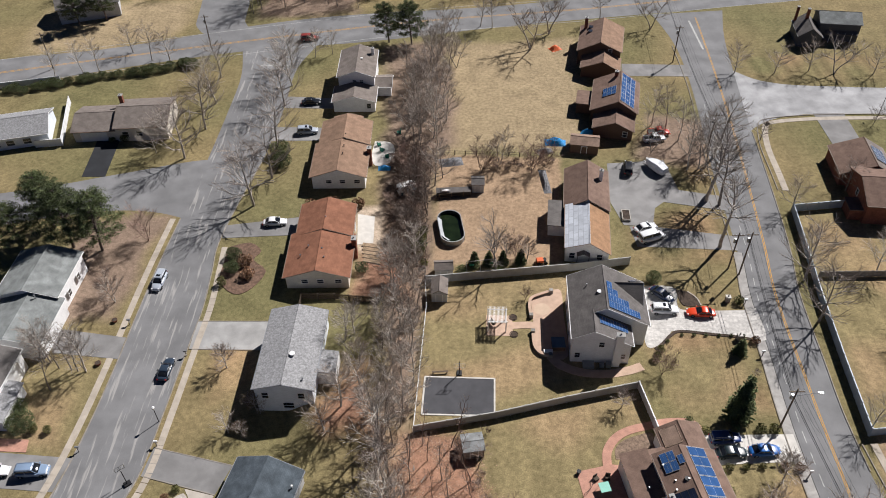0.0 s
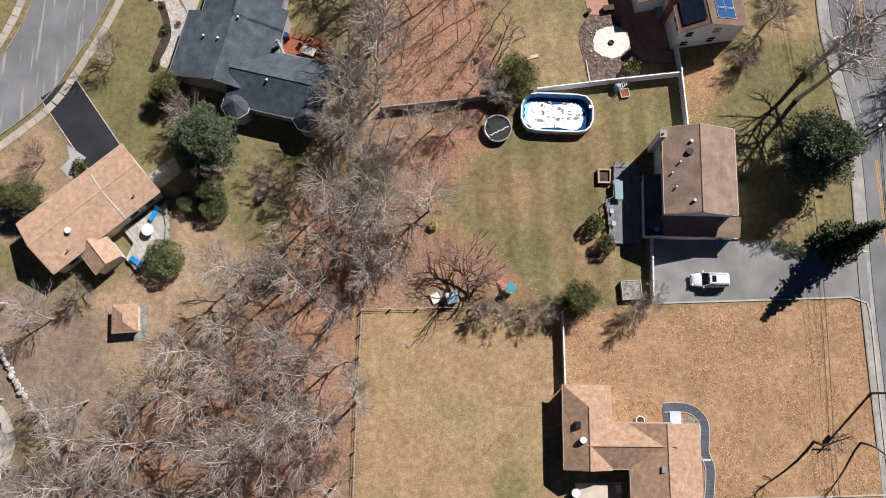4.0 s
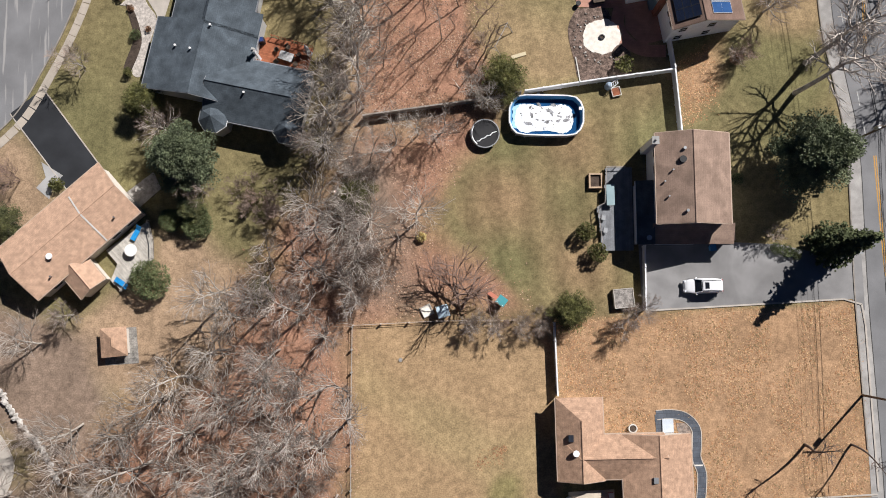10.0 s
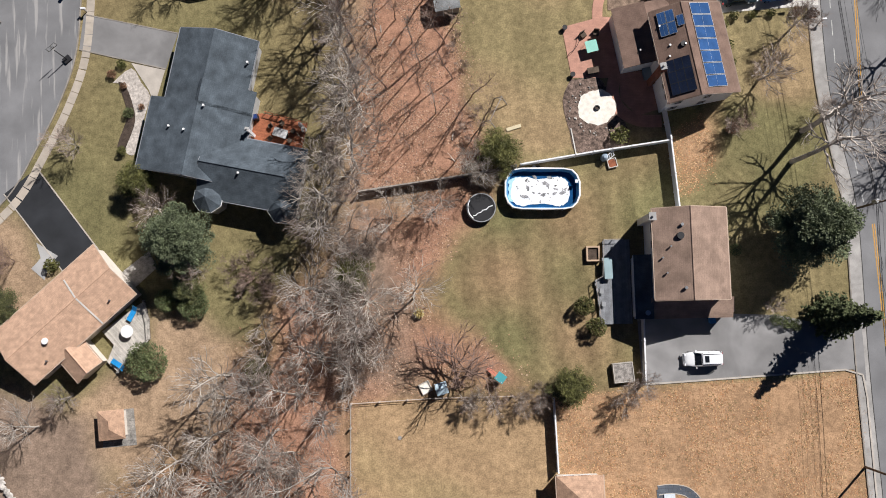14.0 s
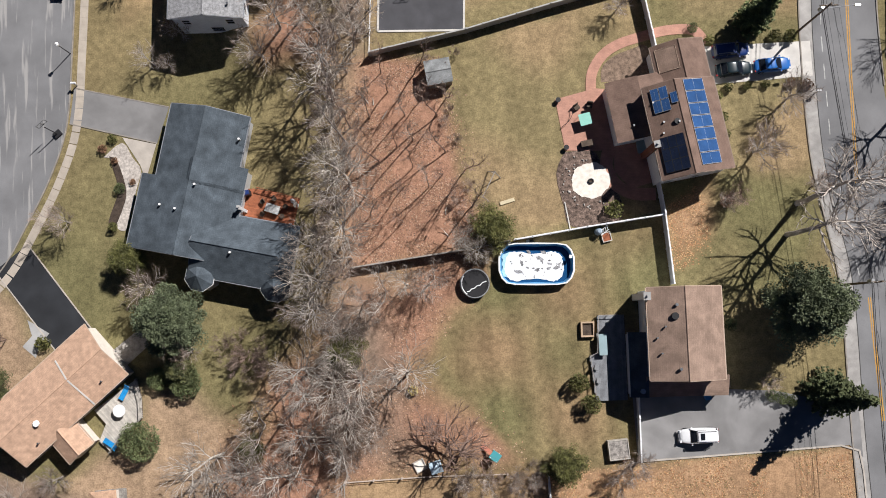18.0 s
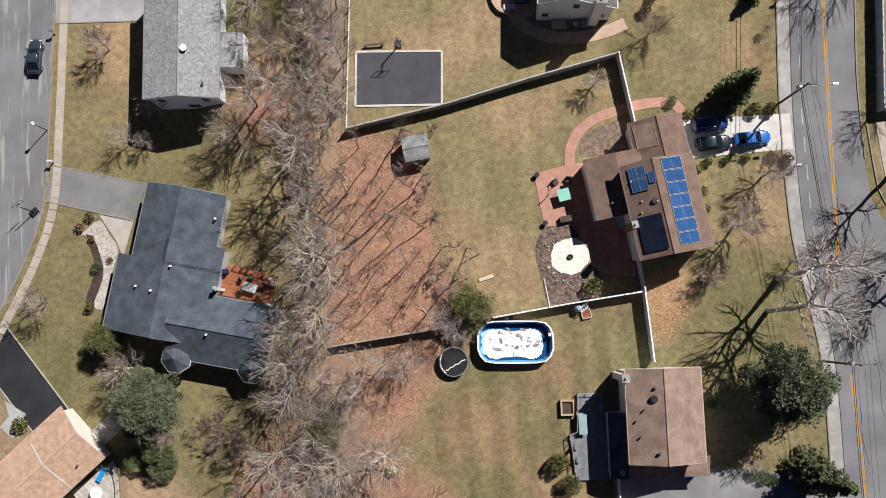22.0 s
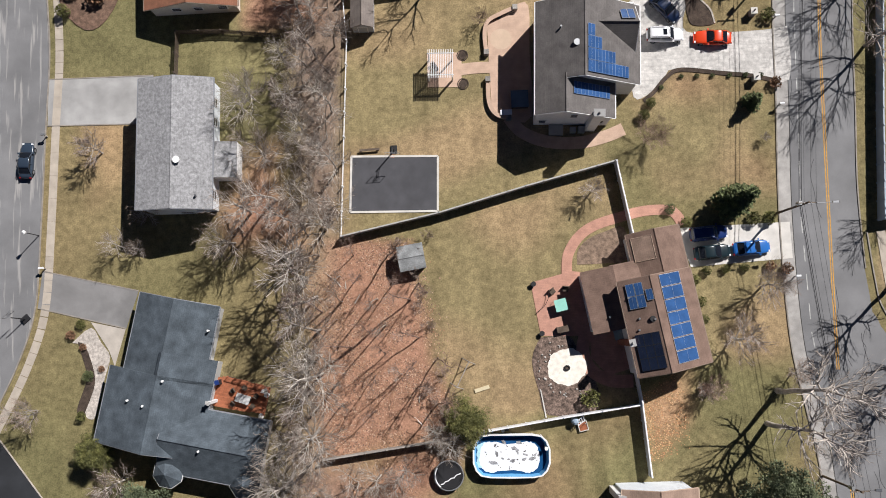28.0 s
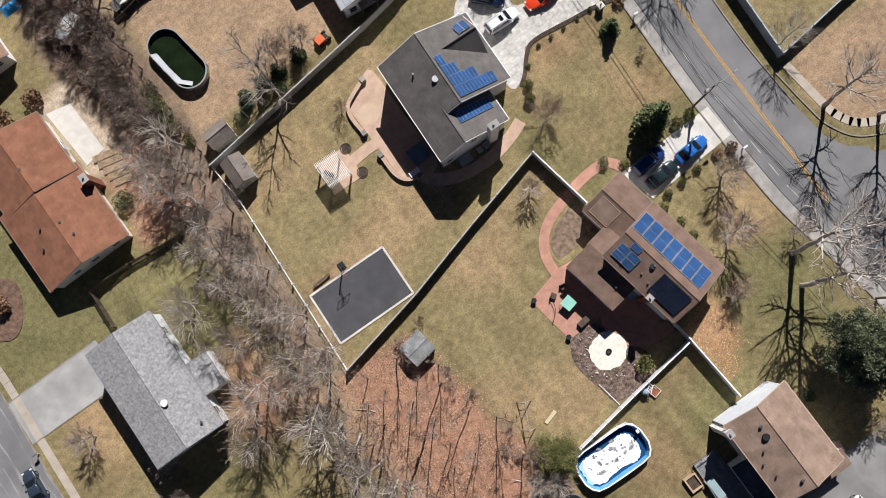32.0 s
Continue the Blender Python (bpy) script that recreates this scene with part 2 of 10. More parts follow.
def ring(inner, outer, z0, z1):
    n = len(inner)
    v = [(x, y, z0) for x, y in outer] + [(x, y, z1) for x, y in outer] + [(x, y, z1) for x, y in inner] + [(x, y, z0) for x, y in inner]
    f = []
    for i in range(n):
        j = (i + 1) % n
        f += [(i, j, n + j, n + i), (n + i, n + j, 2 * n + j, 2 * n + i), (2 * n + i, 2 * n + j, 3 * n + j, 3 * n + i)]
    return v, f


def disc(cx, cy, r, z0, z1, n=24, ry=None):
    return prism([(cx + r * math.cos(2 * math.pi * i / n), cy + (ry or r) * math.sin(2 * math.pi * i / n)) for i in range(n)], z0, z1)


def blob(cx, cy, cz, rx, ry, rz, seed=0, rough=0.15, nu=10, nv=6):
    rnd = random.Random(seed)
    v, f = [], []
    for j in range(nv + 1):
        th = math.pi * j / nv
        for i in range(nu):
            ph = 2 * math.pi * i / nu
            k = 1 + rnd.uniform(-rough, rough)
            v.append((cx + rx * k * math.sin(th) * math.cos(ph), cy + ry * k * math.sin(th) * math.sin(ph), cz + rz * k * math.cos(th)))
    for j in range(nv):
        for i in range(nu):
            f.append((j * nu + i, (j + 1) * nu + i, (j + 1) * nu + (i + 1) % nu, j * nu + (i + 1) % nu))
    return v, f


def mesh(name, vf, material, smooth=False, uv=True):
    v, f = vf
    me = bpy.data.meshes.new(name)
    me.from_pydata(v, [], f)
    me.update()
    for m in material if isinstance(material, (list, tuple)) else [material]:
        me.materials.append(m)
    if uv:
        layer = me.uv_layers.new(name="UVMap").data
        for p in me.polygons:
            n = p.normal
            if abs(n.z) > 0.98:
                a, b = Vector((1, 0, 0)), Vector((0, 1, 0))
            else:
                a = Vector((-n.y, n.x, 0)).normalized()
                b = n.cross(a)
            for li in p.loop_indices:
                co = me.vertices[me.loops[li].vertex_index].co
                layer[li].uv = (co.dot(a), co.dot(b))
    if smooth:
        me.shade_smooth()
    return me


def part(name, vf, material, parent, label="", smooth=False, uv=True, at=None):
    ob = new(name, vf if isinstance(vf, bpy.types.Mesh) else mesh(name, vf, material, smooth, uv))
    ob.parent = parent
    if at is not None:
        ob.matrix_basis = at
    if label:
        ob["label"] = label
    return ob


def thing(name, x, y, z=0.0, ang=0.0, label="", category="", group="", kind=""):
    ob = new(name)
    ob.empty_display_size = 0.3
    ob.matrix_basis = pose(x, y, z, 0, 0, ang)
    return tagged(ob, label, category, group, kind)


def single(name, vf, material, label="", category="", group="", kind="", smooth=False, uv=True, at=None):
    ob = part(name, vf, material, None, "", smooth, uv, at)
    return tagged(ob, label, category, group, kind)


def chain(points, steps=6):
    """A smooth line through the points."""
    out = []
    p = [Vector(q) for q in points]
    for i in range(len(p) - 1):
        a, b, c, d = p[max(i - 1, 0)], p[i], p[i + 1], p[min(i + 2, len(p) - 1)]
        for k in range(steps):
            t = k / steps
            out.append(0.5 * (2 * b + (c - a) * t + (2 * a - 5 * b + 4 * c - d) * t * t + (3 * b - a - 3 * c + d) * t ** 3))
    return out + [p[-1]]


def hose(points, r, n=5, closed=False):
    """One unbroken round bar through the points."""
    p = [Vector(q) for q in points]
    k = len(p)
    v, f = [], []
    for i, q in enumerate(p):
        d = (p[(i + 1) % k if closed else min(i + 1, k - 1)] - p[i - 1 if closed else max(i - 1, 0)]).normalized()
        a = d.cross(Vector((0, 0, 1)))
        a = a.normalized() if a.length > .01 else Vector((1, 0, 0))
        c = a.cross(d)
        v += [tuple(q + (a * math.cos(6.2832 * s / n) + c * math.sin(6.2832 * s / n)) * r) for s in range(n)]
    for i in range(k if closed else k - 1):
        j = (i + 1) % k
        f += [(i * n + s, i * n + (s + 1) % n, j * n + (s + 1) % n, j * n + s) for s in range(n)]
    if not closed:
        f += [tuple(range(n - 1, -1, -1)), tuple(range(k * n - n, k * n))]
    return v, f


def surround(x0, x1, z0, z1, w, y0, y1):
    """A rectangular frame in the xz plane, in one piece."""
    o = [(x0 - w, z0 - w), (x1 + w, z0 - w), (x1 + w, z1 + w), (x0 - w, z1 + w)]
    i = [(x0, z0), (x1, z0), (x1, z1), (x0, z1)]
    v = [(x, y0, z) for x, z in o] + [(x, y0, z) for x, z in i] + [(x, y1, z) for x, z in o] + [(x, y1, z) for x, z in i]
    f = []
    for a in range(4):
        c = (a + 1) % 4
        f += [(a, c, 4 + c, 4 + a), (8 + a, 12 + a, 12 + c, 8 + c), (a, 8 + a, 8 + c, c), (4 + a, 4 + c, 12 + c, 12 + a)]
    return v, f


def ribbon(points, off0, off1, z0, z1, steps=6):
    """A slab along a smooth line, between two offsets to its right."""
    c = chain(points, steps)
    v, f = [], []
    for i, q in enumerate(c):
        d = (c[min(i + 1, len(c) - 1)] - c[max(i - 1, 0)]).normalized()
        r = Vector((d.y, -d.x))
        a, b = q + r * off0, q + r * off1
        v += [(a.x, a.y, z0), (b.x, b.y, z0), (b.x, b.y, z1), (a.x, a.y, z1)]
    for i in range(len(c) - 1):
        k, m = 4 * i, 4 * i + 4
        f += [(k + 3, k + 2, m + 2, m + 3), (k + 2, k + 1, m + 1, m + 2), (k, k + 3, m + 3, m), (k + 1, k, m, m + 1)]
    f += [(0, 1, 2, 3), (len(v) - 1, len(v) - 2, len(v) - 3, len(v) - 4)]
    return v, f

# ---- ground ----
LITTER, BRUSH, TAN, LEAFY, MIXED, BARE, OLIVE, STRAW, FIELD, THICKET, RUBBLE = range(11)
REGIONS = [
    (LITTER, 1.0, [(-9, 67), (3, 66), (5, 58), (6, 50), (8, 44), (5, 41.5), (-9, 39.5), (-10, 50)]),
    (LITTER, 3.2, [(-10, 39), (5, 41), (8, 36), (3, 33), (-1, 28), (1, 22), (8, 20), (12, 15), (-10, 13.5), (-11, -14), (-34, -9), (-47, -5), (-40, 3), (-30, 8), (-25, 20), (-16, 28), (-12, 34)]),
    (BRUSH, 2.5, [(-11, 14), (-3, 15), (-3.5, 22), (-4.5, 30), (-6.5, 38.5), (-12, 38)]),
    (BRUSH, 1.5, [(-11, 70), (-6, 67), (-4, 98), (-3, 110), (-5, 140), (-12, 140), (-12, 110), (-10.8, 92)]),
    (BARE, 2.2, [(-13, 35), (-8.8, 40), (-7.5, 67), (-10.5, 67), (-11, 50)]),
    (TAN, 0.3, [(-10.4, 13.3), (14.4, 13.4), (14.5, 5), (14.5, -45), (-11, -45)]),
    (LEAFY, 0.4, [(14.8, 13.4), (26, 14), (52, 15.2), (52.7, -9), (30, -9.5), (14.6, 4)]),
    (MIXED, 0.8, [(2, 30), (8, 37), (11, 42), (30, 44.4), (31, 34), (25, 14.5), (12, 14), (6, 20)]),
    (STRAW, 0.8, [(8, 44), (30, 45), (29, 74), (7, 69), (3, 64), (6, 52)]),
    (STRAW, 0.5, [(-5.5, 67.5), (29, 74.5), (22, 100), (-4, 98)]),
    (BARE, 0.6, [(-3, 103), (21, 103), (24, 136), (-2, 138)]),
    (FIELD, 2.0, [(-1, 139), (30, 138), (34, 190), (0, 187)]),
    (BARE, 1.5, [(-36, 26), (-25, 22), (-27, 8), (-38, 5), (-45, 9), (-46, 16), (-36, 18)]),
    (BARE, 1.0, [(-17, 96), (-8, 97), (-8, 120), (-17, 120)]),
    (STRAW, 1.0, [(37, 49), (50.4, 49), (50.4, 61.4), (38.6, 61), (37.6, 55)]),
    (LEAFY, 1.6, [(31, 45), (36.5, 48.5), (36.5, 42.5), (33, 37.5), (31, 37.5)]),
    (BARE, 1.0, [(62.4, 66.2), (95, 67.4), (95, 50), (75, 50.2), (65, 53), (62.6, 57.5)]),
    (OLIVE, 1.8, [(38.5, 49), (50, 50), (51, 44), (47, 34), (37, 34), (39.5, 41)]),
    (BRUSH, 1.5, [(-72, 90), (-58, 90), (-55.5, 118), (-72, 116)]),
    (STRAW, 1.5, [(-75, 66), (-58, 64), (-57, 82), (-75, 82)]),
    (BRUSH, 2.0, [(-60, -6), (-47, -5), (-34, -9.5), (-11.2, -13), (-11.2, -60), (-90, -60), (-90, -6)]),
    (BRUSH, 1.5, [(-60, 5), (-47, -4), (-40, 4), (-44, 12), (-50, 16), (-62, 18)]),
    (BARE, 1.5, [(-60, 34), (-54, 39.5), (-46.5, 30), (-54, 21), (-66, 24)]),
    (BRUSH, 2.0, [(-52, 203), (-26, 207), (-24, 236), (-56, 236)]),
    (BRUSH, 1.5, [(-13, 97), (-4, 99), (-3, 138), (2, 142), (0, 190), (-16, 186), (-14, 140)]),
    (BRUSH, 1.5, [(40, 136), (56, 132), (58, 150), (46, 152)]),
    (STRAW, 1.5, [(63, 66), (130, 66), (130, 118), (68, 118)]),
    (FIELD, 2.5, [(-112, 184), (-90, 186), (-72, 196), (-72, 215), (-112, 212)]),
    (MIXED, 1.5, [(74, 168), (108, 167), (108, 178), (76, 180)]),
    (MIXED, 1.5, [(32, 75), (50, 70), (51, 84), (38, 86), (33, 80)]),
    (TAN, 2.2, [(-38, 84), (-31, 84), (-32, 74), (-37, 74)]),
    (LITTER, 2.2, [(-18, 77), (-13, 79), (-12, 66), (-19, 67)]),
    (LITTER, 1.5, [(-17, 96), (-8, 96), (-8, 108), (-16, 108)]),
    (STRAW, 2.5, [(33, 83), (48, 81), (47, 71), (36, 73)]),
    (THICKET, 1.6, [(-13.2, 121), (-11.6, 114), (-11, 108), (-5.2, 104.5), (-4.6, 121), (-4, 138), (-11, 141), (-12.5, 130)]),
    (RUBBLE, .8, [(-19, 119.4), (-14, 120), (-12.8, 115.5), (-13.2, 109.3), (-14.6, 106.6), (-17.6, 107.4)]),
    (MIXED, 2.0, [(34, 104), (53, 104), (55, 130), (50, 134), (46, 118), (34, 112)]),
]
KINDS = np.array([(0.345, 0.193, 0.128), (0.235, 0.172, 0.128), (0.350, 0.240, 0.136), (0.368, 0.232, 0.134), (0.228, 0.182, 0.096), (0.330, 0.232, 0.150), (0.163, 0.147, 0.070), (0.305, 0.222, 0.125), (0.315, 0.245, 0.150), (0.125, 0.086, 0.062), (0.46, 0.37, 0.28)])


def spread(lo, hi, step, reach):
    """Even steps over the lots, ever longer ones out to the horizon."""
    a = list(np.arange(lo, hi + 0.01, step))
    k, s = [], step
    while sum(k) < reach:
        s *= 1.35
        k.append(s)
    out = np.cumsum(k)
    return np.array(sorted([lo - o for o in out] + a + [hi + o for o in out]))


def nearness(px, py, poly):
    """Metres inside (plus) or outside (minus) a polygon."""
    inside = np.zeros(px.shape, bool)
    best = np.full(px.shape, 1e9)
    for (x0, y0), (x1, y1) in zip(poly, poly[1:] + poly[:1]):
        if y0 != y1:
            inside ^= ((y0 > py) != (y1 > py)) & (px < (x1 - x0) * (py - y0) / (y1 - y0) + x0)
        dx, dy = x1 - x0, y1 - y0
        t = np.clip(((px - x0) * dx + (py - y0) * dy) / (dx * dx + dy * dy), 0, 1)
        best = np.minimum(best, np.hypot(px - x0 - t * dx, py - y0 - t * dy))
    return np.where(inside, best, -best)


def wobble(px, py, size, seed):
    r = np.random.RandomState(seed)
    out = np.zeros(px.shape)
    for k in range(9):
        a, w = r.uniform(0, 6.28), r.uniform(0.6, 2.2) / size
        out += np.sin(px * w * np.cos(a) + py * w * np.sin(a) + r.uniform(0, 6.28))
    return out / 3


def hill(px, py):
    """The bank behind the grey-roofed house, which stands one storey higher at its back."""
    def rise(v):
        v = np.clip(v, 0, 1)
        return v * v * (3 - 2 * v)
    return 2.0 * rise((px + 25.5) / 4.5) * (1 - rise((px + 13.5) / 3.5)) * rise((py - 64) / 7) * (1 - rise((py - 88) / 7))


gx, gy = spread(-100, 110, 0.8, 2600), spread(-30, 215, 0.8, 2600)
GX, GY = np.meshgrid(gx, gy)
gcol = np.zeros((*GX.shape, 3)) + KINDS[OLIVE]
gcol += (np.clip(0.5 + 0.5 * wobble(GX, GY, 9, 1), 0, 1) * 0.34)[..., None] * (KINDS[TAN] - KINDS[OLIVE])
for _k, (_kind, _soft, _poly) in enumerate(REGIONS):
    _w = np.clip((nearness(GX, GY, _poly) + wobble(GX, GY, 2.5, _k + 5) * _soft * 0.5) / (2 * _soft) + 0.5, 0, 1)
    _c = KINDS[_kind] + 0
    if _kind == MIXED:
        _m = np.clip(0.5 + 0.35 * wobble(GX, GY, 3.5, _k + 40), 0, 1)[..., None]
        _c = KINDS[OLIVE] * (1 - _m) + KINDS[TAN] * 0.76 * _m
    if _kind == STRAW:
        _m = np.clip(.35 + .5 * wobble(GX, GY, 4.0, _k + 60), 0, .6)[..., None]
        _c = KINDS[STRAW] * (1 - _m) + KINDS[OLIVE] * 1.15 * _m
    if _kind == TAN:
        _m = np.clip(.05 + .22 * wobble(GX, GY, 4.0, _k + 80), 0, .3)[..., None]
        _c = KINDS[TAN] * (1 - _m) + KINDS[OLIVE] * 1.5 * _m
    if _kind in (MIXED, STRAW):
        _c = _c * (1 + .12 * np.tanh(3 * np.sin(GX * 1.75 + GY * .12)))[..., None] if _kind == MIXED else _c * (1 + .05 * np.tanh(3 * np.sin(GX * 1.9)))[..., None]
    gcol = gcol * (1 - _w[..., None]) + _c * _w[..., None]
# round patch where something stood on the lawn: green rim, bare brown side
_r = np.hypot(GX - 8.6, GY + 8.1) + .25 * wobble(GX, GY, 1.5, 71)
_w = (np.clip((3.5 - _r) / 1.0, 0, 1) * .8)[..., None]
_b = np.clip((GX - 8.8) / 3.0, 0, 1)[..., None]
gcol = gcol * (1 - _w) + (np.array((0.205, 0.180, 0.078)) * (1 - _b) + np.array((0.290, 0.195, 0.115)) * _b) * _w
_n, _m = GX.shape
_ver = np.stack([GX, GY, hill(GX, GY)], -1).reshape(-1, 3)
_i = np.arange(_n * _m).reshape(_n, _m)
_fac = np.stack([_i[:-1, :-1], _i[:-1, 1:], _i[1:, 1:], _i[1:, :-1]], -1).reshape(-1, 4)
_me = bpy.data.meshes.new("ground")
_me.from_pydata(_ver.tolist(), [], _fac.tolist())
_at = _me.color_attributes.new("cover", "FLOAT_COLOR", "POINT")
_at.data.foreach_set("color", np.concatenate([gcol.reshape(-1, 3), np.ones((_n * _m, 1))], 1).astype(np.float32).ravel())


def ground_material():
    m = bpy.data.materials.new("grass_and_leaves")
    m.use_nodes = True
    nd, lk = m.node_tree.nodes, m.node_tree.links
    p = nd["Principled BSDF"]
    p.inputs["Roughness"].default_value, p.inputs["Specular IOR Level"].default_value = 0.95, 0.1
    at = nd.new("ShaderNodeAttribute")
    at.attribute_name = "cover"
    co = nd.new("ShaderNodeNewGeometry").outputs["Position"]
    out = at.outputs["Color"]
    for scale, lo, hi, detail in ((0.25, 0.84, 1.16, 6), (1.3, 0.76, 1.24, 6), (5.0, 0.76, 1.26, 4), (15.0, 0.90, 1.11, 2)):
        n = nd.new("ShaderNodeTexNoise")
        n.inputs["Scale"].default_value, n.inputs["Detail"].default_value = scale, detail
        lk.new(co, n.inputs["Vector"])
        mr = nd.new("ShaderNodeMapRange")
        mr.inputs["From Min"].default_value, mr.inputs["From Max"].default_value = 0.3, 0.7
        mr.inputs["To Min"].default_value, mr.inputs["To Max"].default_value = lo, hi
        lk.new(n.outputs["Fac"], mr.inputs["Value"])
        x = nd.new("ShaderNodeVectorMath")
        x.operation = "SCALE"
        lk.new(out, x.inputs[0]), lk.new(mr.outputs["Result"], x.inputs["Scale"])
        out = x.outputs["Vector"]
    lk.new(out, p.inputs["Base Color"])
    b = nd.new("ShaderNodeBump")
    b.inputs["Strength"].default_value, b.inputs["Distance"].default_value = 0.8, 0.06
    lk.new(n.outputs["Fac"], b.inputs["Height"]), lk.new(b.outputs["Normal"], p.inputs["Normal"])
    return m


_me.materials.append(ground_material())
ground = tagged(new("ground", _me), "winter lawns, bare soil and fallen leaves", "ground", kind="structure")

# ---- roads ----
ROAD_W = [(-66, 37), (-61.5, 42), (-57, 50), (-55.2, 58), (-54.6, 70), (-54.3, 81), (-54.2, 92), (-53.8, 104), (-53.2, 116)]
WEST_L = [(-68, 34.5), (-64, 41), (-59, 49), (-56.3, 57), (-55.0, 68), (-54.4, 81), (-54.2, 92), (-53.8, 104), (-53.0, 117), (-52.2, 133), (-51.5, 155), (-51.5, 172), (-54, 187)]
WEST_R = [(-60, 35.5), (-53.8, 41), (-50.2, 47), (-47.0, 53.5), (-45.0, 60), (-44.3, 70), (-43.7, 83), (-43.2, 93), (-43.6, 102), (-44.0, 110), (-42.2, 124), (-39.8, 138), (-38.5, 158), (-38, 175), (-34, 188)]
EAST_W = [(52.6, -60), (52.9, -20), (53.0, -3), (52.7, 16), (52.9, 34), (51.8, 43), (50.6, 52), (50.6, 67), (51.5, 82), (52.2, 95), (53.8, 106), (55.5, 131), (58.8, 163), (59.5, 185), (57, 203)]
EAST_MID = [(56.4, -60), (56.2, -20), (56.0, 0), (55.8, 25), (55.5, 34), (55.3, 47.6), (55.8, 62), (56.4, 76.4), (57.4, 95), (59.6, 110), (63.7, 144), (66.2, 170), (68.5, 201)]
EAST_E = [(60.6, -60), (60.4, -20), (60.3, 0), (60.3, 28), (60.3, 52), (59.8, 60), (59.8, 70), (60.5, 80), (61.6, 95), (63.9, 108), (66.2, 128), (67.8, 145), (71, 172), (73.5, 190), (77, 205)]


def strip(left, right, z):
    """A sheet between two smooth lines, both walked by even shares of their length."""
    def even(points, n):
        c = chain(points, 8)
        s = np.concatenate([[0], np.cumsum([(b - a).length for a, b in zip(c, c[1:])])])
        return [(np.interp(k, s, [q.x for q in c]), np.interp(k, s, [q.y for q in c])) for k in np.linspace(0, s[-1], n)]
    a, b = even(left, 90), even(right, 90)
    v = [(x, y, z) for x, y in a] + [(x, y, z) for x, y in b]
    return v, [(i, 90 + i, 91 + i, i + 1) for i in range(89)]


def road(name, vf, label, material=None):
    return single(name, vf, material or ASPHALT, label, "road", kind="structure")


def streaked():
    """Asphalt with pale wear drawn out along the street."""
    m = ASPHALT.copy()
    m.name = "streaked_asphalt"
    nd, lk = m.node_tree.nodes, m.node_tree.links
    p = nd["Principled BSDF"]
    old = p.inputs["Base Color"].links[0].from_socket
    g = nd.new("ShaderNodeNewGeometry")
    sc = nd.new("ShaderNodeVectorMath")
    sc.operation = "MULTIPLY"
    sc.inputs[1].default_value = (1.5, 0.11, 1.0)
    n = nd.new("ShaderNodeTexNoise")
    n.inputs["Scale"].default_value, n.inputs["Detail"].default_value = 1.0, 5
    r = nd.new("ShaderNodeValToRGB")
    r.color_ramp.elements[0].position, r.color_ramp.elements[1].position = 0.56, 0.63
    r.color_ramp.elements[0].color, r.color_ramp.elements[1].color = (0, 0, 0, 1), (0.6, 0.6, 0.6, 1)
    x = nd.new("ShaderNodeMix")
    x.data_type = "RGBA"
    x.inputs["B"].default_value = (0.40, 0.385, 0.365, 1)
    lk.new(g.outputs["Position"], sc.inputs[0]), lk.new(sc.outputs["Vector"], n.inputs["Vector"]), lk.new(n.outputs["Fac"], r.inputs["Fac"])
    lk.new(r.outputs["Color"], x.inputs["Factor"]), lk.new(old, x.inputs["A"]), lk.new(x.outputs["Result"], p.inputs["Base Color"])
    return m


road("road_west", strip(WEST_L, WEST_R, 0.02), "grey worn asphalt street with pale streaks", streaked())
road("road_east", strip(EAST_W, EAST_E, 0.024), "grey asphalt road with a double yellow centre line")
NORTH_S = [(-300, 120), (-160, 152), (-110, 168), (-57.7, 183.5), (-21, 189), (17, 197), (63, 204.5), (120, 214), (300, 240)]
NORTH_N = [(-300, 140), (-160, 170), (-116, 181.5), (-88, 187), (-49, 200), (-24, 205), (17, 209.5), (63, 219), (120, 229), (300, 256)]
road("road_north", strip(NORTH_S, NORTH_N, 0.028), "wide grey asphalt through road")
road("road_branch", strip([(-160, 112), (-93, 125.5), (-71, 131.5), (-56, 136), (-48, 137)], [(-158, 98), (-88.6, 115.5), (-70, 119.5), (-58, 119), (-48, 115)], 0.016), "grey asphalt side street")
road("road_side_far", strip([(65, 178), (71, 172), (78, 166.5), (95, 164), (160, 160)], [(66, 142), (69, 147), (78, 151.5), (95, 152), (160, 148)], 0.016), "pale grey asphalt side street in tree shade", mat("pale_worn_asphalt", (0.36, 0.36, 0.365), rough=.9, vary=.2, scale=.3, fine=20, patch=.15))
road("road_side_near", strip([(58, 56), (60.3, 54.5), (63, 50.8), (75, 47.5), (160, 45)], [(58, 20), (60.5, 23), (64, 30), (75, 33), (160, 32)], 0.016), "grey asphalt side street opposite the lots")
road("road_northwest", strip([(-58, 190), (-68, 197), (-71, 215), (-80, 300)], [(-46, 190), (-55, 199), (-57, 215), (-62, 300)], 0.016), "grey asphalt street beyond the crossing")


def kerb(points, off, label="pale stone kerb along the street"):
    return single("kerb", ribbon(points, off, off + 0.16, -0.05, 0.13), KERB, label, "kerb", kind="structure")


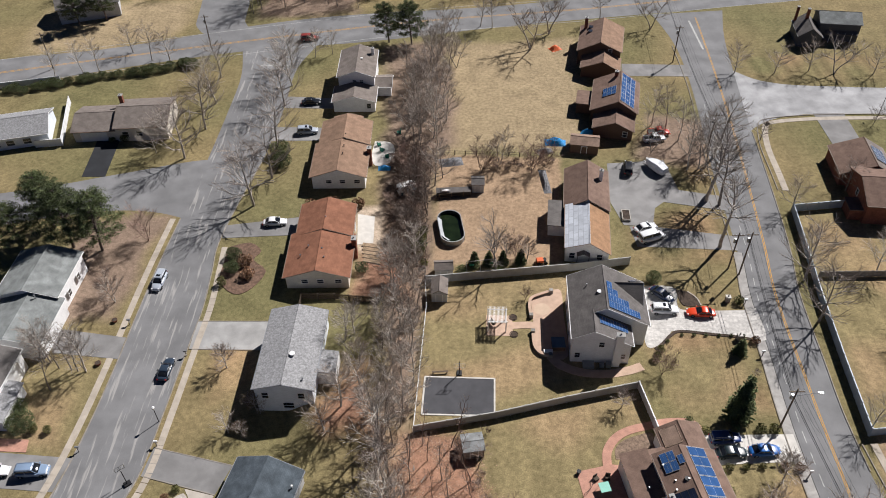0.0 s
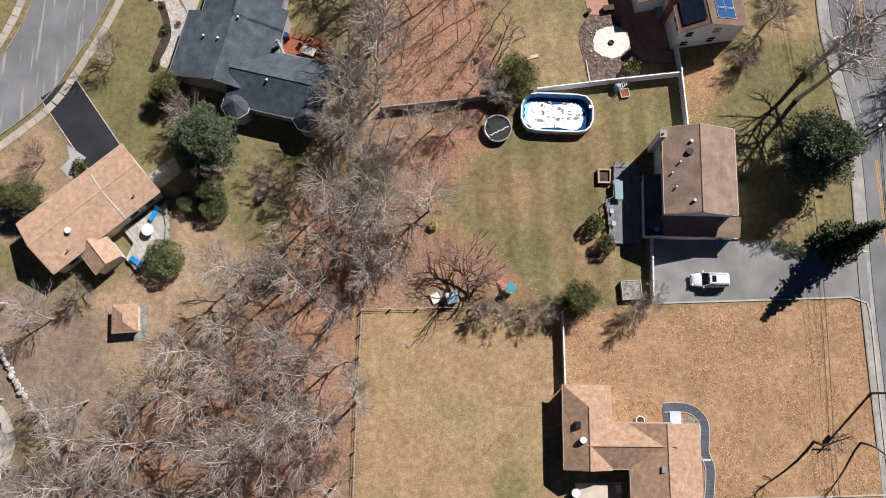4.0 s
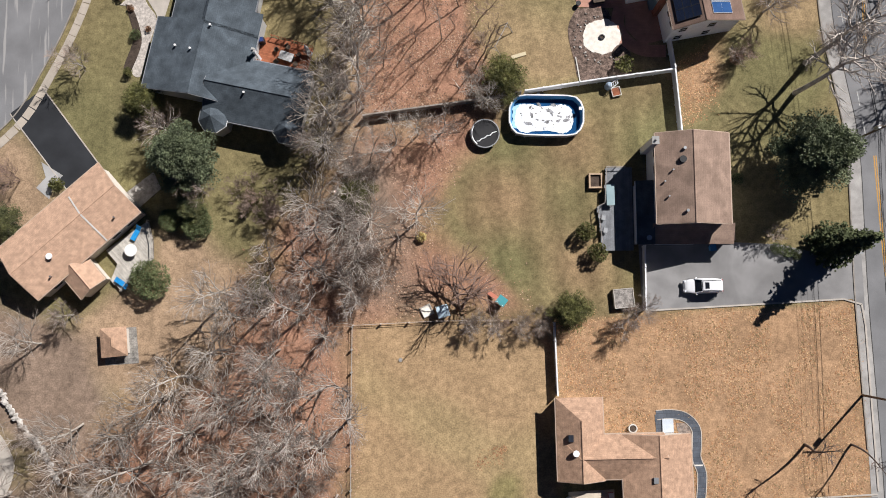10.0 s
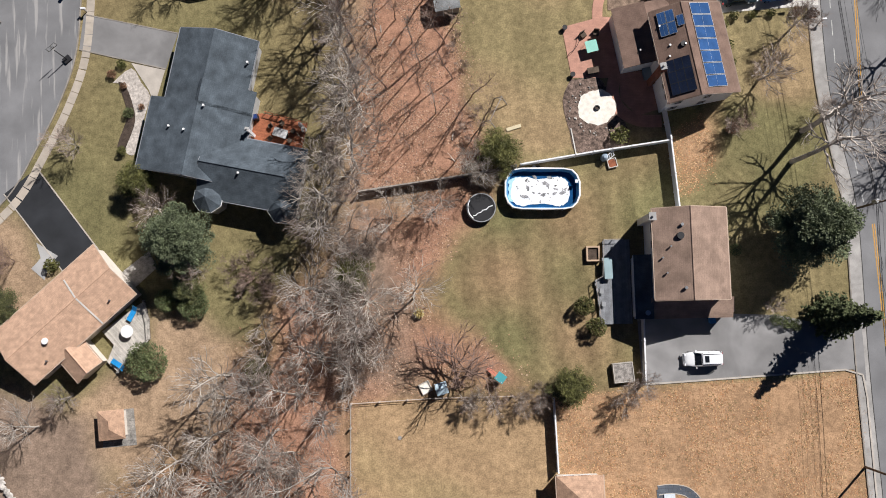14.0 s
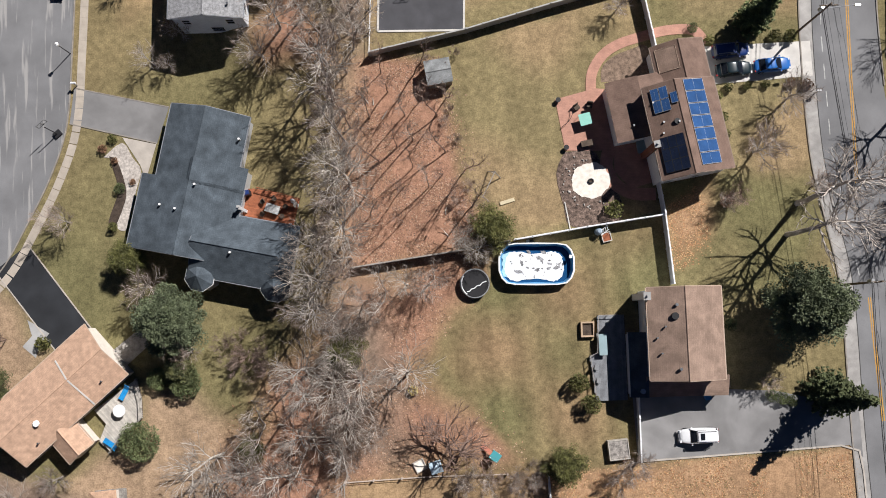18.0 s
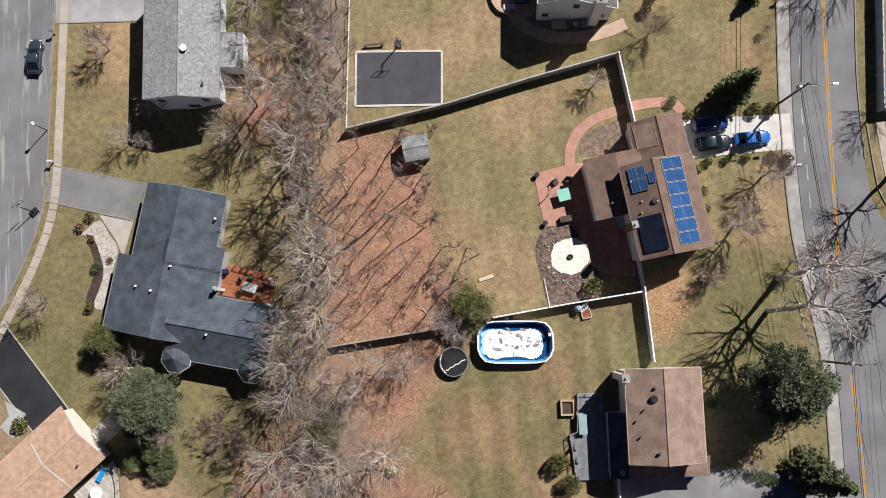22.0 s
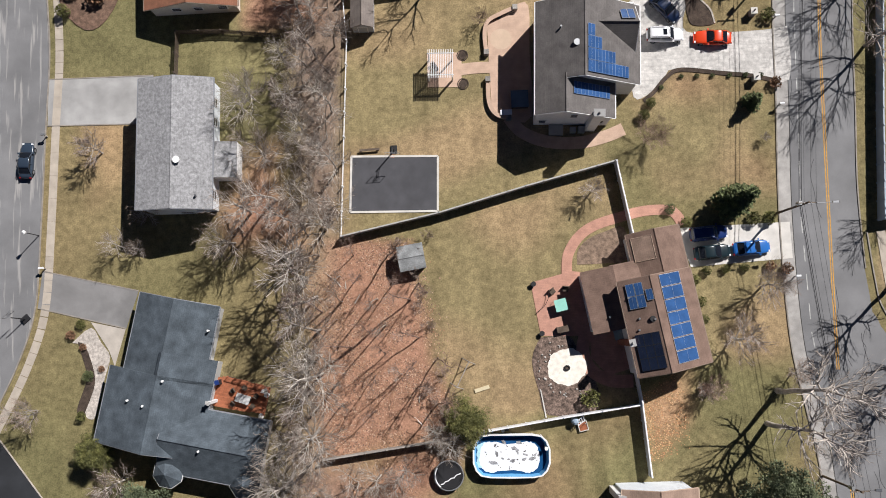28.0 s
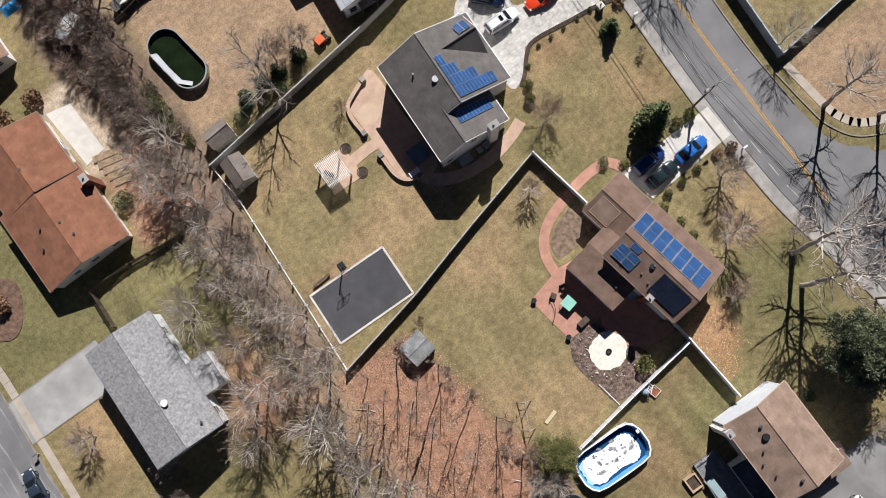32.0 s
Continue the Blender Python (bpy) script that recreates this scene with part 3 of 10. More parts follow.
def pavement(points, off0, off1, label="pale concrete pavement slabs", n=None):
    """A row of concrete slabs along a line, each with a joint."""
    base = tagged(new("pavement"), label, "pavement", kind="structure")
    c = chain(points, 12)
    s = np.concatenate([[0], np.cumsum([(b - a).length for a, b in zip(c, c[1:])])])
    at = lambda d: Vector((np.interp(d, s, [q.x for q in c]), np.interp(d, s, [q.y for q in c])))
    for k in range(int(s[-1] / 1.5)):
        p, q = at(k * 1.5 + 0.008), at(k * 1.5 + 1.492)
        d = (q - p).normalized()
        r = Vector((d.y, -d.x))
        quad = [p + r * off0, p + r * off1, q + r * off1, q + r * off0]
        part("slab", prism([tuple(w) for w in quad], -0.03, 0.05), SLAB, base, uv=False)
    return base


SLAB = mat("pavement_concrete", (0.44, 0.385, 0.32), rough=0.9, vary=0.12, scale=0.9, fine=16, per_object=0.07)
kerb(WEST_R[:-3], 0.0)
kerb(WEST_L[1:9], -0.16)
single("road_shoulder", ribbon(EAST_W[1:11], -.75, .75, -.05, .034), mat("pale_shoulder", (0.36, 0.345, 0.325), rough=.9, vary=.16, scale=.8, fine=16, patch=.15), "pale concrete shoulder along the road", "road shoulder", kind="structure")
single("road_joint", ribbon(EAST_W[1:11], .76, .86, -.05, .03), mat("dark_joint", (0.06, 0.058, 0.055), rough=.9, vary=.3), "dark joint between shoulder and asphalt", "road joint", kind="structure")
kerb(EAST_W[2:-1], -0.92, "low concrete kerb along the road")
kerb(EAST_E[5:12], 0.0, "low concrete kerb along the road")
pavement(WEST_R[:10], 0.85, 1.9)
pavement(WEST_L[1:9], -2.1, -1.0)
for _k in (-0.13, 0.13):
    single("road_marking", ribbon(EAST_MID[5:], _k - 0.06, _k + 0.06, 0.022, 0.03), LINE_YELLOW, "double yellow centre line", "road marking", kind="structure")
for _k in (-0.13, 0.13):
    single("road_marking", ribbon([(55.9, 18), (55.7, 26), (55.55, 33.2)], _k - 0.06, _k + 0.06, 0.022, 0.03), LINE_YELLOW, "double yellow centre line", "road marking", kind="structure")
_corner = [(66.9, 124.4), (67.3, 130.3), (67.9, 139.6), (69.7, 147.6), (72.6, 150.6), (83.8, 152.1), (100.5, 152.2)]
_near = [(60.3, 64.5), (60.7, 58.6), (61.3, 55.0), (63.8, 51.4), (70, 48.9), (82, 46.9)]
kerb(_near, -.3)
pavement(_near, -2.5, -1.4)
kerb(_corner, .1)
pavement(_corner, 1.1, 2.4)

# ---- houses ----


TRIM = {}
FASCIA_BROWN = mat("brown_fascia", (0.26, 0.19, 0.145), rough=0.6, vary=0.1)
FASCIA_TAN = mat("tan_fascia", (0.50, 0.38, 0.29), rough=0.6, vary=0.1)
FASCIA_GREY = mat("grey_fascia", (0.24, 0.25, 0.27), rough=0.6, vary=0.1)


def slab_from(quad, thick):
    """A slab with the quad (counter-clockwise from above) as its top."""
    q = [Vector(p) for p in quad]
    n = (q[1] - q[0]).cross(q[-1] - q[0]).normalized()
    if n.z < 0:
        q.reverse()
        n = -n
    k = len(q)
    v = [tuple(p) for p in q] + [tuple(p - n * thick) for p in q]
    return v, [tuple(range(k)), tuple(range(2 * k - 1, k - 1, -1))] + [(i, k + i, k + (i + 1) % k, (i + 1) % k) for i in range(k)]


def window(parent, side, at, x0, x1, y0, y1, z, w=0.95, h=1.25, shutters=None):
    """A window on a block's wall: frame, pane and sill. side: n s e w; at: its middle along the wall."""
    ang, px, py = {"s": (0, at, y0), "n": (180, at, y1), "e": (90, x1, at), "w": (-90, x0, at)}[side]
    win = part("window", surround(-w / 2, w / 2, 0, h, .08, -.07, .02), WHITE_TRIM, parent, uv=False, at=pose(px, py, z, 0, 0, ang))
    part("meeting_rail", box(-w / 2, w / 2, -.06, -.036, h / 2 - .025, h / 2 + .025), WHITE_TRIM, win, uv=False)
    part("pane", box(-w / 2, w / 2, -.035, -.01, 0, h), GLASS, win, uv=False)
    if shutters:
        for s in (-1, 1):
            part("shutter", box(s * (w / 2 + .3) - .2, s * (w / 2 + .3) + .2, -.05, -.004, 0, h), shutters, win, uv=False)
    return win


def door(parent, side, at, x0, x1, y0, y1, z=0.15, w=0.95, h=2.05, material=None):
    ang, px, py = {"s": (0, at, y0), "n": (180, at, y1), "e": (90, x1, at), "w": (-90, x0, at)}[side]
    d = part("door", box(-w / 2, w / 2, -.06, -.004, 0, h), material or WHITE_TRIM, parent, uv=False, at=pose(px, py, z, 0, 0, ang))
    part("door_frame", unite(box(-w / 2 - .1, -w / 2, -.08, -.002, 0, h), box(w / 2, w / 2 + .1, -.08, -.002, 0, h), box(-w / 2 - .1, w / 2 + .1, -.08, -.002, h, h + .1)), WHITE_TRIM, d, uv=False)
    return d


def block(h, x0, x1, y0, y1, eave, rise, axis, roof, wall, over=0.35, base=0.0, trim=True, hip=(0, 0), gable_over=None):
    """One volume of a house with walls and a pitched roof. axis: the ridge's direction; hip: how far each end of the ridge draws in."""
    go = over if gable_over is None else gable_over
    if axis == "x":
        T = lambda x, y, z: (x, y, z)
        a0, a1, b0, b1 = x0, x1, y0, y1
    else:
        T = lambda x, y, z: (y, x, z)
        a0, a1, b0, b1 = y0, y1, x0, x1
    mid, half = (b0 + b1) / 2, (b1 - b0) / 2
    slope = rise / half
    top = lambda d: eave + rise - slope * d
    # walls
    ends = []
    if hip == (0, 0) and rise > 0.01:
        v = [T(a0, b0, base), T(a1, b0, base), T(a1, b1, base), T(a0, b1, base), T(a0, b0, eave), T(a1, b0, eave), T(a1, b1, eave), T(a0, b1, eave), T(a0, mid, eave + rise - .02), T(a1, mid, eave + rise - .02)]
        f = [(0, 1, 5, 4), (2, 3, 7, 6), (1, 2, 6, 9, 5), (3, 0, 4, 8, 7), (4, 5, 9, 8), (6, 7, 8, 9)]
        if axis == "y":
            f = [tuple(reversed(q)) for q in f]
    else:
        v, f = box(x0, x1, y0, y1, base, eave)
    part("wall", (v, f), wall, h)
    # roof slopes
    r0, r1 = a0 - go + hip[0], a1 + go - hip[1]
    th = 0.16
    lift = 0.12
    for s in (-1, 1):
        e = mid + s * (half + over)
        z = top(half + over) + lift
        quad = [T(a0 - go, e, z), T(a1 + go, e, z), T(r1, mid, eave + rise + lift), T(r0, mid, eave + rise + lift)]
        part("roof", slab_from(quad, th), roof, h)
        if trim:
            part("gutter", box(*(sorted((a0 - go, a1 + go)) + sorted((e + s * .005, e + s * .12)) if axis == "x" else sorted((e + s * .005, e + s * .12)) + sorted((a0 - go, a1 + go))), z - .2, z - .04), TRIM.get(h.name, WHITE_TRIM), h, uv=False)
    for k, (a, r, hp) in enumerate(((a0 - go, r0, hip[0]), (a1 + go, r1, hip[1]))):
        if hp:
            z = top(half + over) + lift
            part("roof", slab_from([T(a, mid - half - over, z), T(a, mid + half + over, z), T(r, mid, eave + rise + lift)], th), roof, h)
        elif trim and rise > 0.01:
            o = (-1 if k == 0 else 1) * .03
            for s in (-1, 1):
                e = mid + s * (half + over)
                z = top(half + over) + lift
                p, q = Vector(T(a + o, e, z - .09)), Vector(T(a + o, mid, eave + rise + lift - .09))
                part("bargeboard", tube(p, q, .065, .065, 4), TRIM.get(h.name, WHITE_TRIM), h, uv=False)
    if rise > 0.01:
        part("ridge_cap", tube(T(r0, mid, eave + rise + lift - .02), T(r1, mid, eave + rise + lift - .02), .09, .09, 6), roof, h)


def gable(h, y0, y1, xw, zw, xr, zr, xe, ze, roofs, wall, base=0.0, over=0.3, trim=True, ends=(True, True)):
    """A volume with its ridge along y and slopes of different length on its west and east sides."""
    v = [(xw, y0, base), (xe, y0, base), (xe, y1, base), (xw, y1, base), (xw, y0, zw), (xe, y0, ze), (xe, y1, ze), (xw, y1, zw), (xr, y0, zr - .02), (xr, y1, zr - .02)]
    part("wall", (v, [(0, 1, 5, 8, 4), (2, 3, 7, 9, 6), (1, 2, 6, 5), (3, 0, 4, 7), (5, 6, 9, 8), (7, 4, 8, 9)]), wall, h)
    for k, (x, z) in enumerate(((xw, zw), (xe, ze))):
        g = (zr - z) / abs(xr - x)
        e = x + (-over if k == 0 else over)
        ez = z - g * over + .12
        part("roof", slab_from([(e, y0 - over, ez), (e, y1 + over, ez), (xr, y1 + over, zr + .12), (xr, y0 - over, zr + .12)], .16), roofs[k], h)
        if trim:
            part("gutter", box(min(e, e + (-.12 if k == 0 else .12)), max(e, e + (-.12 if k == 0 else .12)), y0 - over, y1 + over, ez - .2, ez - .04), TRIM.get(h.name, WHITE_TRIM), h, uv=False)
            for y, on in ((y0 - over - .03, ends[0]), (y1 + over + .03, ends[1])):
                if on:
                    part("bargeboard", tube((e, y, ez - .09), (xr, y, zr + .03), .065, .065, 4), TRIM.get(h.name, WHITE_TRIM), h, uv=False)
    part("ridge_cap", tube((xr, y0 - over, zr + .1), (xr, y1 + over, zr + .1), .09, .09, 6), roofs[0], h)


def flat_block(h, x0, x1, y0, y1, top, roof, wall, over=0.25, base=0.0):
    part("wall", box(x0, x1, y0, y1, base, top), wall, h)
    part("roof", box(x0 - over, x1 + over, y0 - over, y1 + over, top, top + .16), roof, h)


def lean_to(h, x0, x1, y0, y1, low, high, up, roof, wall, over=0.3, base=0.0, trim=True):
    """A volume whose roof falls one way. up: the side (n s e w) on which it is high."""
    z = {"n": (low, low, high, high), "s": (high, high, low, low), "e": (low, high, high, low), "w": (high, low, low, high)}[up]
    pts = [(x0, y0), (x1, y0), (x1, y1), (x0, y1)]
    v = [(x, y, base) for x, y in pts] + [(x, y, zz) for (x, y), zz in zip(pts, z)]
    part("wall", (v, [(0, 1, 5, 4), (1, 2, 6, 5), (2, 3, 7, 6), (3, 0, 4, 7), (4, 5, 6, 7)]), wall, h)
    g = (high - low) / ((y1 - y0) if up in "ns" else (x1 - x0))
    ox0, ox1, oy0, oy1 = (0 if up == "w" else over), (0 if up == "e" else over), (0 if up == "s" else over), (0 if up == "n" else over)
    def zz(x, y):
        t = {"n": (y - y0), "s": (y1 - y), "e": (x - x0), "w": (x1 - x)}[up]
        return low + g * t + .14
    quad = [(x0 - ox0, y0 - oy0), (x1 + ox1, y0 - oy0), (x1 + ox1, y1 + oy1), (x0 - ox0, y1 + oy1)]
    part("roof", slab_from([(x, y, zz(x, y)) for x, y in quad], .14), roof, h)


def vent(h, x, y, z, r=.09, tall=.5, material=None):
    part("vent_pipe", unite(tube((x, y, z - .3), (x, y, z + tall), r, r, 8), tube((x, y, z + tall - .12), (x, y, z + tall), r * 1.6, r * 1.6, 8), disc(x, y, r * 1.6, z + tall, z + tall + .05, 8)), material or CHROME, h, uv=False)


def chimney(h, x0, x1, y0, y1, z0, z1, material, cap=True):
    c = part("chimney", box(x0, x1, y0, y1, z0, z1), material, h)
    part("cap", unite(box(x0 - .08, x1 + .08, y0 - .08, y1 + .08, z1, z1 + .12), tube(((x0 + x1) / 2, (y0 + y1) / 2, z1 + .12), ((x0 + x1) / 2, (y0 + y1) / 2, z1 + .45), .14, .12, 8)), CONCRETE_GREY, c, uv=False)


BRICK_RED = mat("red_brick", (0.26, 0.10, 0.065), rough=0.9, vary=0.2, scale=1.5, fine=14, rows=0.08, bump=0.006)
WALL_WHITE = siding("white_siding", (0.82, 0.82, 0.82))
WALL_CREAM = siding("cream_siding", (0.72, 0.66, 0.58))
WALL_GREY = siding("grey_siding", (0.5, 0.52, 0.54))
WALL_DARK = siding("dark_brown_siding", (0.12, 0.07, 0.05))
# White siding; the blue of skylit shade is put into its colour.
WALL_SHADE_BLUE = siding("pale_blue_siding", (0.76, 0.80, 0.84))
R_SLATE = roofing("slate_blue_shingles", (0.096, 0.117, 0.136), vary=.26, patch=.14)
R_GREY = roofing("mottled_grey_shingles", (0.345, 0.345, 0.35), vary=0.28, patch=0.1, scale=3.0, rows=.2)
R_RUST = roofing("rust_red_shingles", (0.27, 0.125, 0.078))
R_BROWN = roofing("brown_shingles", (0.30, 0.195, 0.135))
R_TAUPE = roofing("taupe_shingles", (0.215, 0.185, 0.165))
R_PEACH = roofing("peach_shingles", (0.57, 0.375, 0.262), vary=0.16, scale=1.6)
R_UMBER = roofing("umber_shingles", (0.31, 0.22, 0.17), patch=0.15)
R_COCOA = roofing("cocoa_shingles", (0.215, 0.145, 0.114))
R_CHARCOAL = roofing("charcoal_shingles", (0.155, 0.143, 0.136))
R_TAN = roofing("tan_shingles", (0.50, 0.325, 0.222), vary=0.22, scale=1.8)
R_GREEN = roofing("grey_green_shingles", (0.24, 0.255, 0.25), patch=0.2)


def house(x, y, ang, label, trim=None):
    t = thing("house", x, y, 0, ang, label, "house")
    if trim:
        TRIM[t.name] = trim
    return t


# slate-roofed house on the bend
hA = house(-27.5, 49.0, -13.0, "long ranch house with a slate-blue shingle roof and turret bays", FASCIA_GREY)
WALL_A = siding("pale_grey_siding", (0.50, 0.50, 0.49))
gable(hA, 1.6, 11.0, -5.2, 2.9, -0.5, 4.75, 4.3, 2.9, (R_SLATE, R_SLATE), WALL_A)
gable(hA, -7.0, 1.7, -6.8, 3.1, -0.4, 5.2, 5.5, 3.1, (R_SLATE, R_SLATE), WALL_A, ends=(True, False))
gable(hA, 1.9, 4.5, -.55, 5.08, -.4, 5.2, 5.5, 3.1, (R_SLATE, R_SLATE), WALL_A, trim=False)
block(hA, 1.5, 13.2, -9.0, -1.5, 3.1, 1.9, "x", R_SLATE, WALL_A, hip=(0, 1.6))
for _x, _y, _r in ((2.6, -9.3, 1.9), (12.0, -8.9, 1.9)):
    _o = [(_x + _r * math.cos(math.pi * (k + .5) / 4), _y + _r * math.sin(math.pi * (k + .5) / 4)) for k in range(8)]
    part("turret_wall", prism([(_x + (a - _x) * .88, _y + (b - _y) * .88) for a, b in _o], 0, 3.1), WALL_A, hA)
    part("turret_roof", ([(a, b, 3.1) for a, b in _o] + [(_x, _y, 4.5)] + [(a, b, 2.95) for a, b in _o], [(i, (i + 1) % 8, 8) for i in range(8)] + [(9 + i, 9 + (i + 1) % 8, (i + 1) % 8, i) for i in range(8)] + [tuple(range(16, 8, -1))]), R_SLATE, hA)
    part("gutter", hose([(a, b, 3.03) for a, b in _o], .07, 5, True), WHITE_TRIM, hA, uv=False)
for _x, _y, _z in ((-3.6, -1.6, 4.3), (-1.4, -1.8, 5.0), (0.4, 1.5, 5.2), (4.0, 8.2, 3.5), (6.2, -5.8, 4.8)):
    vent(hA, _x, _y, _z, r=.09, tall=.3, material=WHITE_TRIM)
part("garage_door", box(-5.06, -5.003, 4.5, 9.5, .1, 2.3), WHITE_TRIM, hA)
for _y in (-5, -2.2):
    window(hA, "w", _y, -6.5, 5, -7, 4, 1.1, w=1.6, h=1.2)

# grey-roofed house
hB = house(-24.8, 79.0, -1.8, "white split-level house with a mottled grey shingle roof", FASCIA_GREY)
block(hB, -4.4, 4.4, -7.9, 7.9, 5.6, 1.2, "y", R_GREY, WALL_SHADE_BLUE, over=.25)
lean_to(hB, 4.4, 7.3, -4.1, 0.3, 4.5, 4.9, "w", R_GREY, WALL_WHITE, over=.05)
for _x in (-2.9, 2.6):
    window(hB, "s", _x, -4.4, 4.4, -7.9, 7.9, 3.3)
window(hB, "s", 0.4, -4.4, 4.4, -7.9, 7.9, .9, w=1.6)
for _y in (-6.2, 3.0, 5.5):
    window(hB, "e", _y, -4.4, 4.4, -7.9, 7.9, 3.3)
vent(hB, 0.7, -2.3, 6.8, r=.28, tall=.3, material=WHITE_TRIM)
vent(hB, 2.9, -6.6, 6.0)
part("garage_door", box(-4.46, -4.403, 1.4, 6.4, .1, 2.3), WHITE_TRIM, hB)

# rust-roofed ranch
hC = house(-23.5, 107.2, 0, "cream ranch house with a rust-red shingle roof", FASCIA_BROWN)
block(hC, -5.5, 5.6, -9.6, 1.2, 3.0, 1.8, "y", R_RUST, WALL_CREAM, over=.45)
block(hC, -4.6, 5.2, 1.2, 9.6, 3.3, 1.7, "y", R_RUST, WALL_CREAM, over=.45)
for _x in (-2.2, 0.6, 3.8):
    window(hC, "s", _x, -5.5, 5.6, -9.6, 9.6, 1.3, w=1.1, h=.8)
for _y in (-6, -2, 5):
    window(hC, "e", _y, -5.5, 5.6, -9.6, 9.6, 1.2, w=1.2, h=1.1)
for _x, _y, _z in ((0.6, -4.2, 4.5), (-2.0, -3.2, 4.2), (1.2, -6.4, 4.4), (0.4, 4.2, 4.8), (-3.2, -5.4, 3.9)):
    vent(hC, _x, _y, _z, r=.1, tall=.35)
chimney(hC, 5.65, 6.5, -2.0, -.9, 0, 4.6, BRICK_RED)

# light-brown-roofed ranch
hD = house(-22.3, 135.5, 0, "white ranch house with a light brown shingle roof", FASCIA_BROWN)
block(hD, -5.6, 5.2, -9.2, 2, 3.2, 1.8, "y", R_BROWN, WALL_WHITE, over=.45)
block(hD, -4.9, 5.2, 2, 10.2, 3.4, 1.8, "y", R_BROWN, WALL_WHITE, over=.45)
for _x in (-2.2, 0.6, 3.6):
    window(hD, "s", _x, -5.6, 5.2, -9.2, 9.6, 1.4, w=1.1, h=.8)
chimney(hD, 5.25, 6.1, -1.6, -.6, 0, 4.4, BRICK_RED)
for _y in (-4.0, -1.2, 1.2, 3.0):
    vent(hD, 0.5, _y, 5.0, r=.08, tall=.35, material=BLACK)
block(hD, -3.0, 3.0, 10.2, 13.5, 2.6, .8, "y", R_BROWN, WALL_WHITE, over=.2)

# taupe-roofed two-storey house
hE = house(-21.5, 166.5, 0, "white two-storey house with a taupe shingle roof")
block(hE, -4.2, 4.2, -5.0, 7.4, 5.6, 1.5, "y", R_TAUPE, WALL_WHITE)
block(hE, -5.0, 4.6, -11.4, -5.0, 2.8, 1.4, "y", R_TAUPE, WALL_WHITE)
block(hE, 4.2, 8.0, -4.6, 0.4, 2.6, .8, "x", R_TAUPE, WALL_WHITE)
for _x in (-.5, 1.2):
    window(hE, "s", _x, -4.2, 4.2, -5, 7, 3.9, w=.8, h=.7)
window(hE, "s", 3.2, -5, 4.6, -11.4, -5, .9, w=.9, h=1.3)
vent(hE, 1.0, 1.0, 6.8, r=.2, tall=.3, material=WHITE_TRIM)
chimney(hE, 3.0, 3.7, 4.4, 5.1, 5.5, 7.6, WHITE_TRIM)

# peach-roofed ranch
hF = house(-44.6, 25.8, 40.3, "ranch house with a peach shingle roof beside a grey deck", FASCIA_TAN)
block(hF, -8.1, 7.5, -3.6, 3.9, 3.0, 1.4, "x", R_PEACH, WALL_CREAM)
block(hF, -4.3, -1.0, -7.0, -3.6, 2.5, .8, "y", R_PEACH, WALL_CREAM, over=.25)
part("pale_seam", unite(slab_from([(2.45, -4.0, 3.06), (2.65, -4.0, 3.06), (2.65, .15, 4.56), (2.45, .15, 4.56)], .02), slab_from([(2.45, .15, 4.56), (2.65, .15, 4.56), (2.65, 3.2, 3.46), (2.45, 3.2, 3.46)], .02)), CONCRETE_PALE, hF, "pale strip of newer shingles")
vent(hF, -3.6, -1.2, 4.0, r=.25, tall=.3, material=WHITE_TRIM)
vent(hF, 5.2, -2.6, 3.6, r=.07, tall=.3)
vent(hF, -5.2, -3.0, 3.5, r=.07, tall=.3)
for _x in (-6, 3.4, 5.8):
    window(hF, "s", _x, -8.1, 7.5, -3.6, 3.9, 1.0, w=1.3, h=1.2)
for _x in (-5, -1, 2):
    window(hF, "n", _x, -8.1, 7.5, -3.6, 3.9, 1.0, w=1.4, h=1.2)

# umber-roofed two-storey house
hG = house(31.0, 29.9, -1.0, "white two-storey house with an umber shingle roof", FASCIA_TAN)
gable(hG, -5.1, 5.2, -4.2, 5.7, -.4, 7.2, 4.0, 5.6, (R_UMBER, R_UMBER), WALL_SHADE_BLUE)
lean_to(hG, -6.0, -4.2, -7.3, 0.0, 2.7, 3.3, "e", R_SLATE, WALL_WHITE, over=.25)
lean_to(hG, -4.2, 5.2, -7.3, -5.1, 2.7, 3.4, "n", R_UMBER, WALL_WHITE, over=.25)
for _y in (3.4, 1.4):
    window(hG, "w", _y, -4.2, 4, -5, 5, 3.6)
for _y in (-3, 0, 3):
    window(hG, "e", _y, -4.2, 4, -5, 5, 3.6, shutters=BLACK)
    window(hG, "e", _y, -4.2, 4, -5, 5, .9, shutters=BLACK)
for _x, _y, _z, _r in ((-1.4, 3.4, 6.8, .12), (-1.3, -4.0, 6.9, .12), (-2.7, .9, 6.4, .07), (-3.2, -2.2, 6.2, .07), (-3.6, -.4, 6.0, .07), (-4.9, -6.8, 3.1, .2)):
    vent(hG, _x, _y, _z, r=_r, tall=.35)
part("roof_fan", disc(-1.6, 2.1, .42, 6.7, 7.05, 16), BLACK, hG, "round black attic fan")
part("garage_door", box(-3.5, 1.3, -7.36, -7.303, .1, 2.2), WHITE_TRIM, hG)
chimney(hG, -4.95, -4.25, 4.1, 4.9, 0, 6.3, WALL_WHITE)
part("gutter", box(-6.36, -6.26, -7.5, .25, 2.55, 2.72), WHITE_TRIM, hG, uv=False)
part("front_steps", unite(box(4.2, 6.2, -7.2, -5.2, 0, .35), box(6.2, 6.6, -6.9, -5.5, 0, .18)), PAVER_TAN, hG)

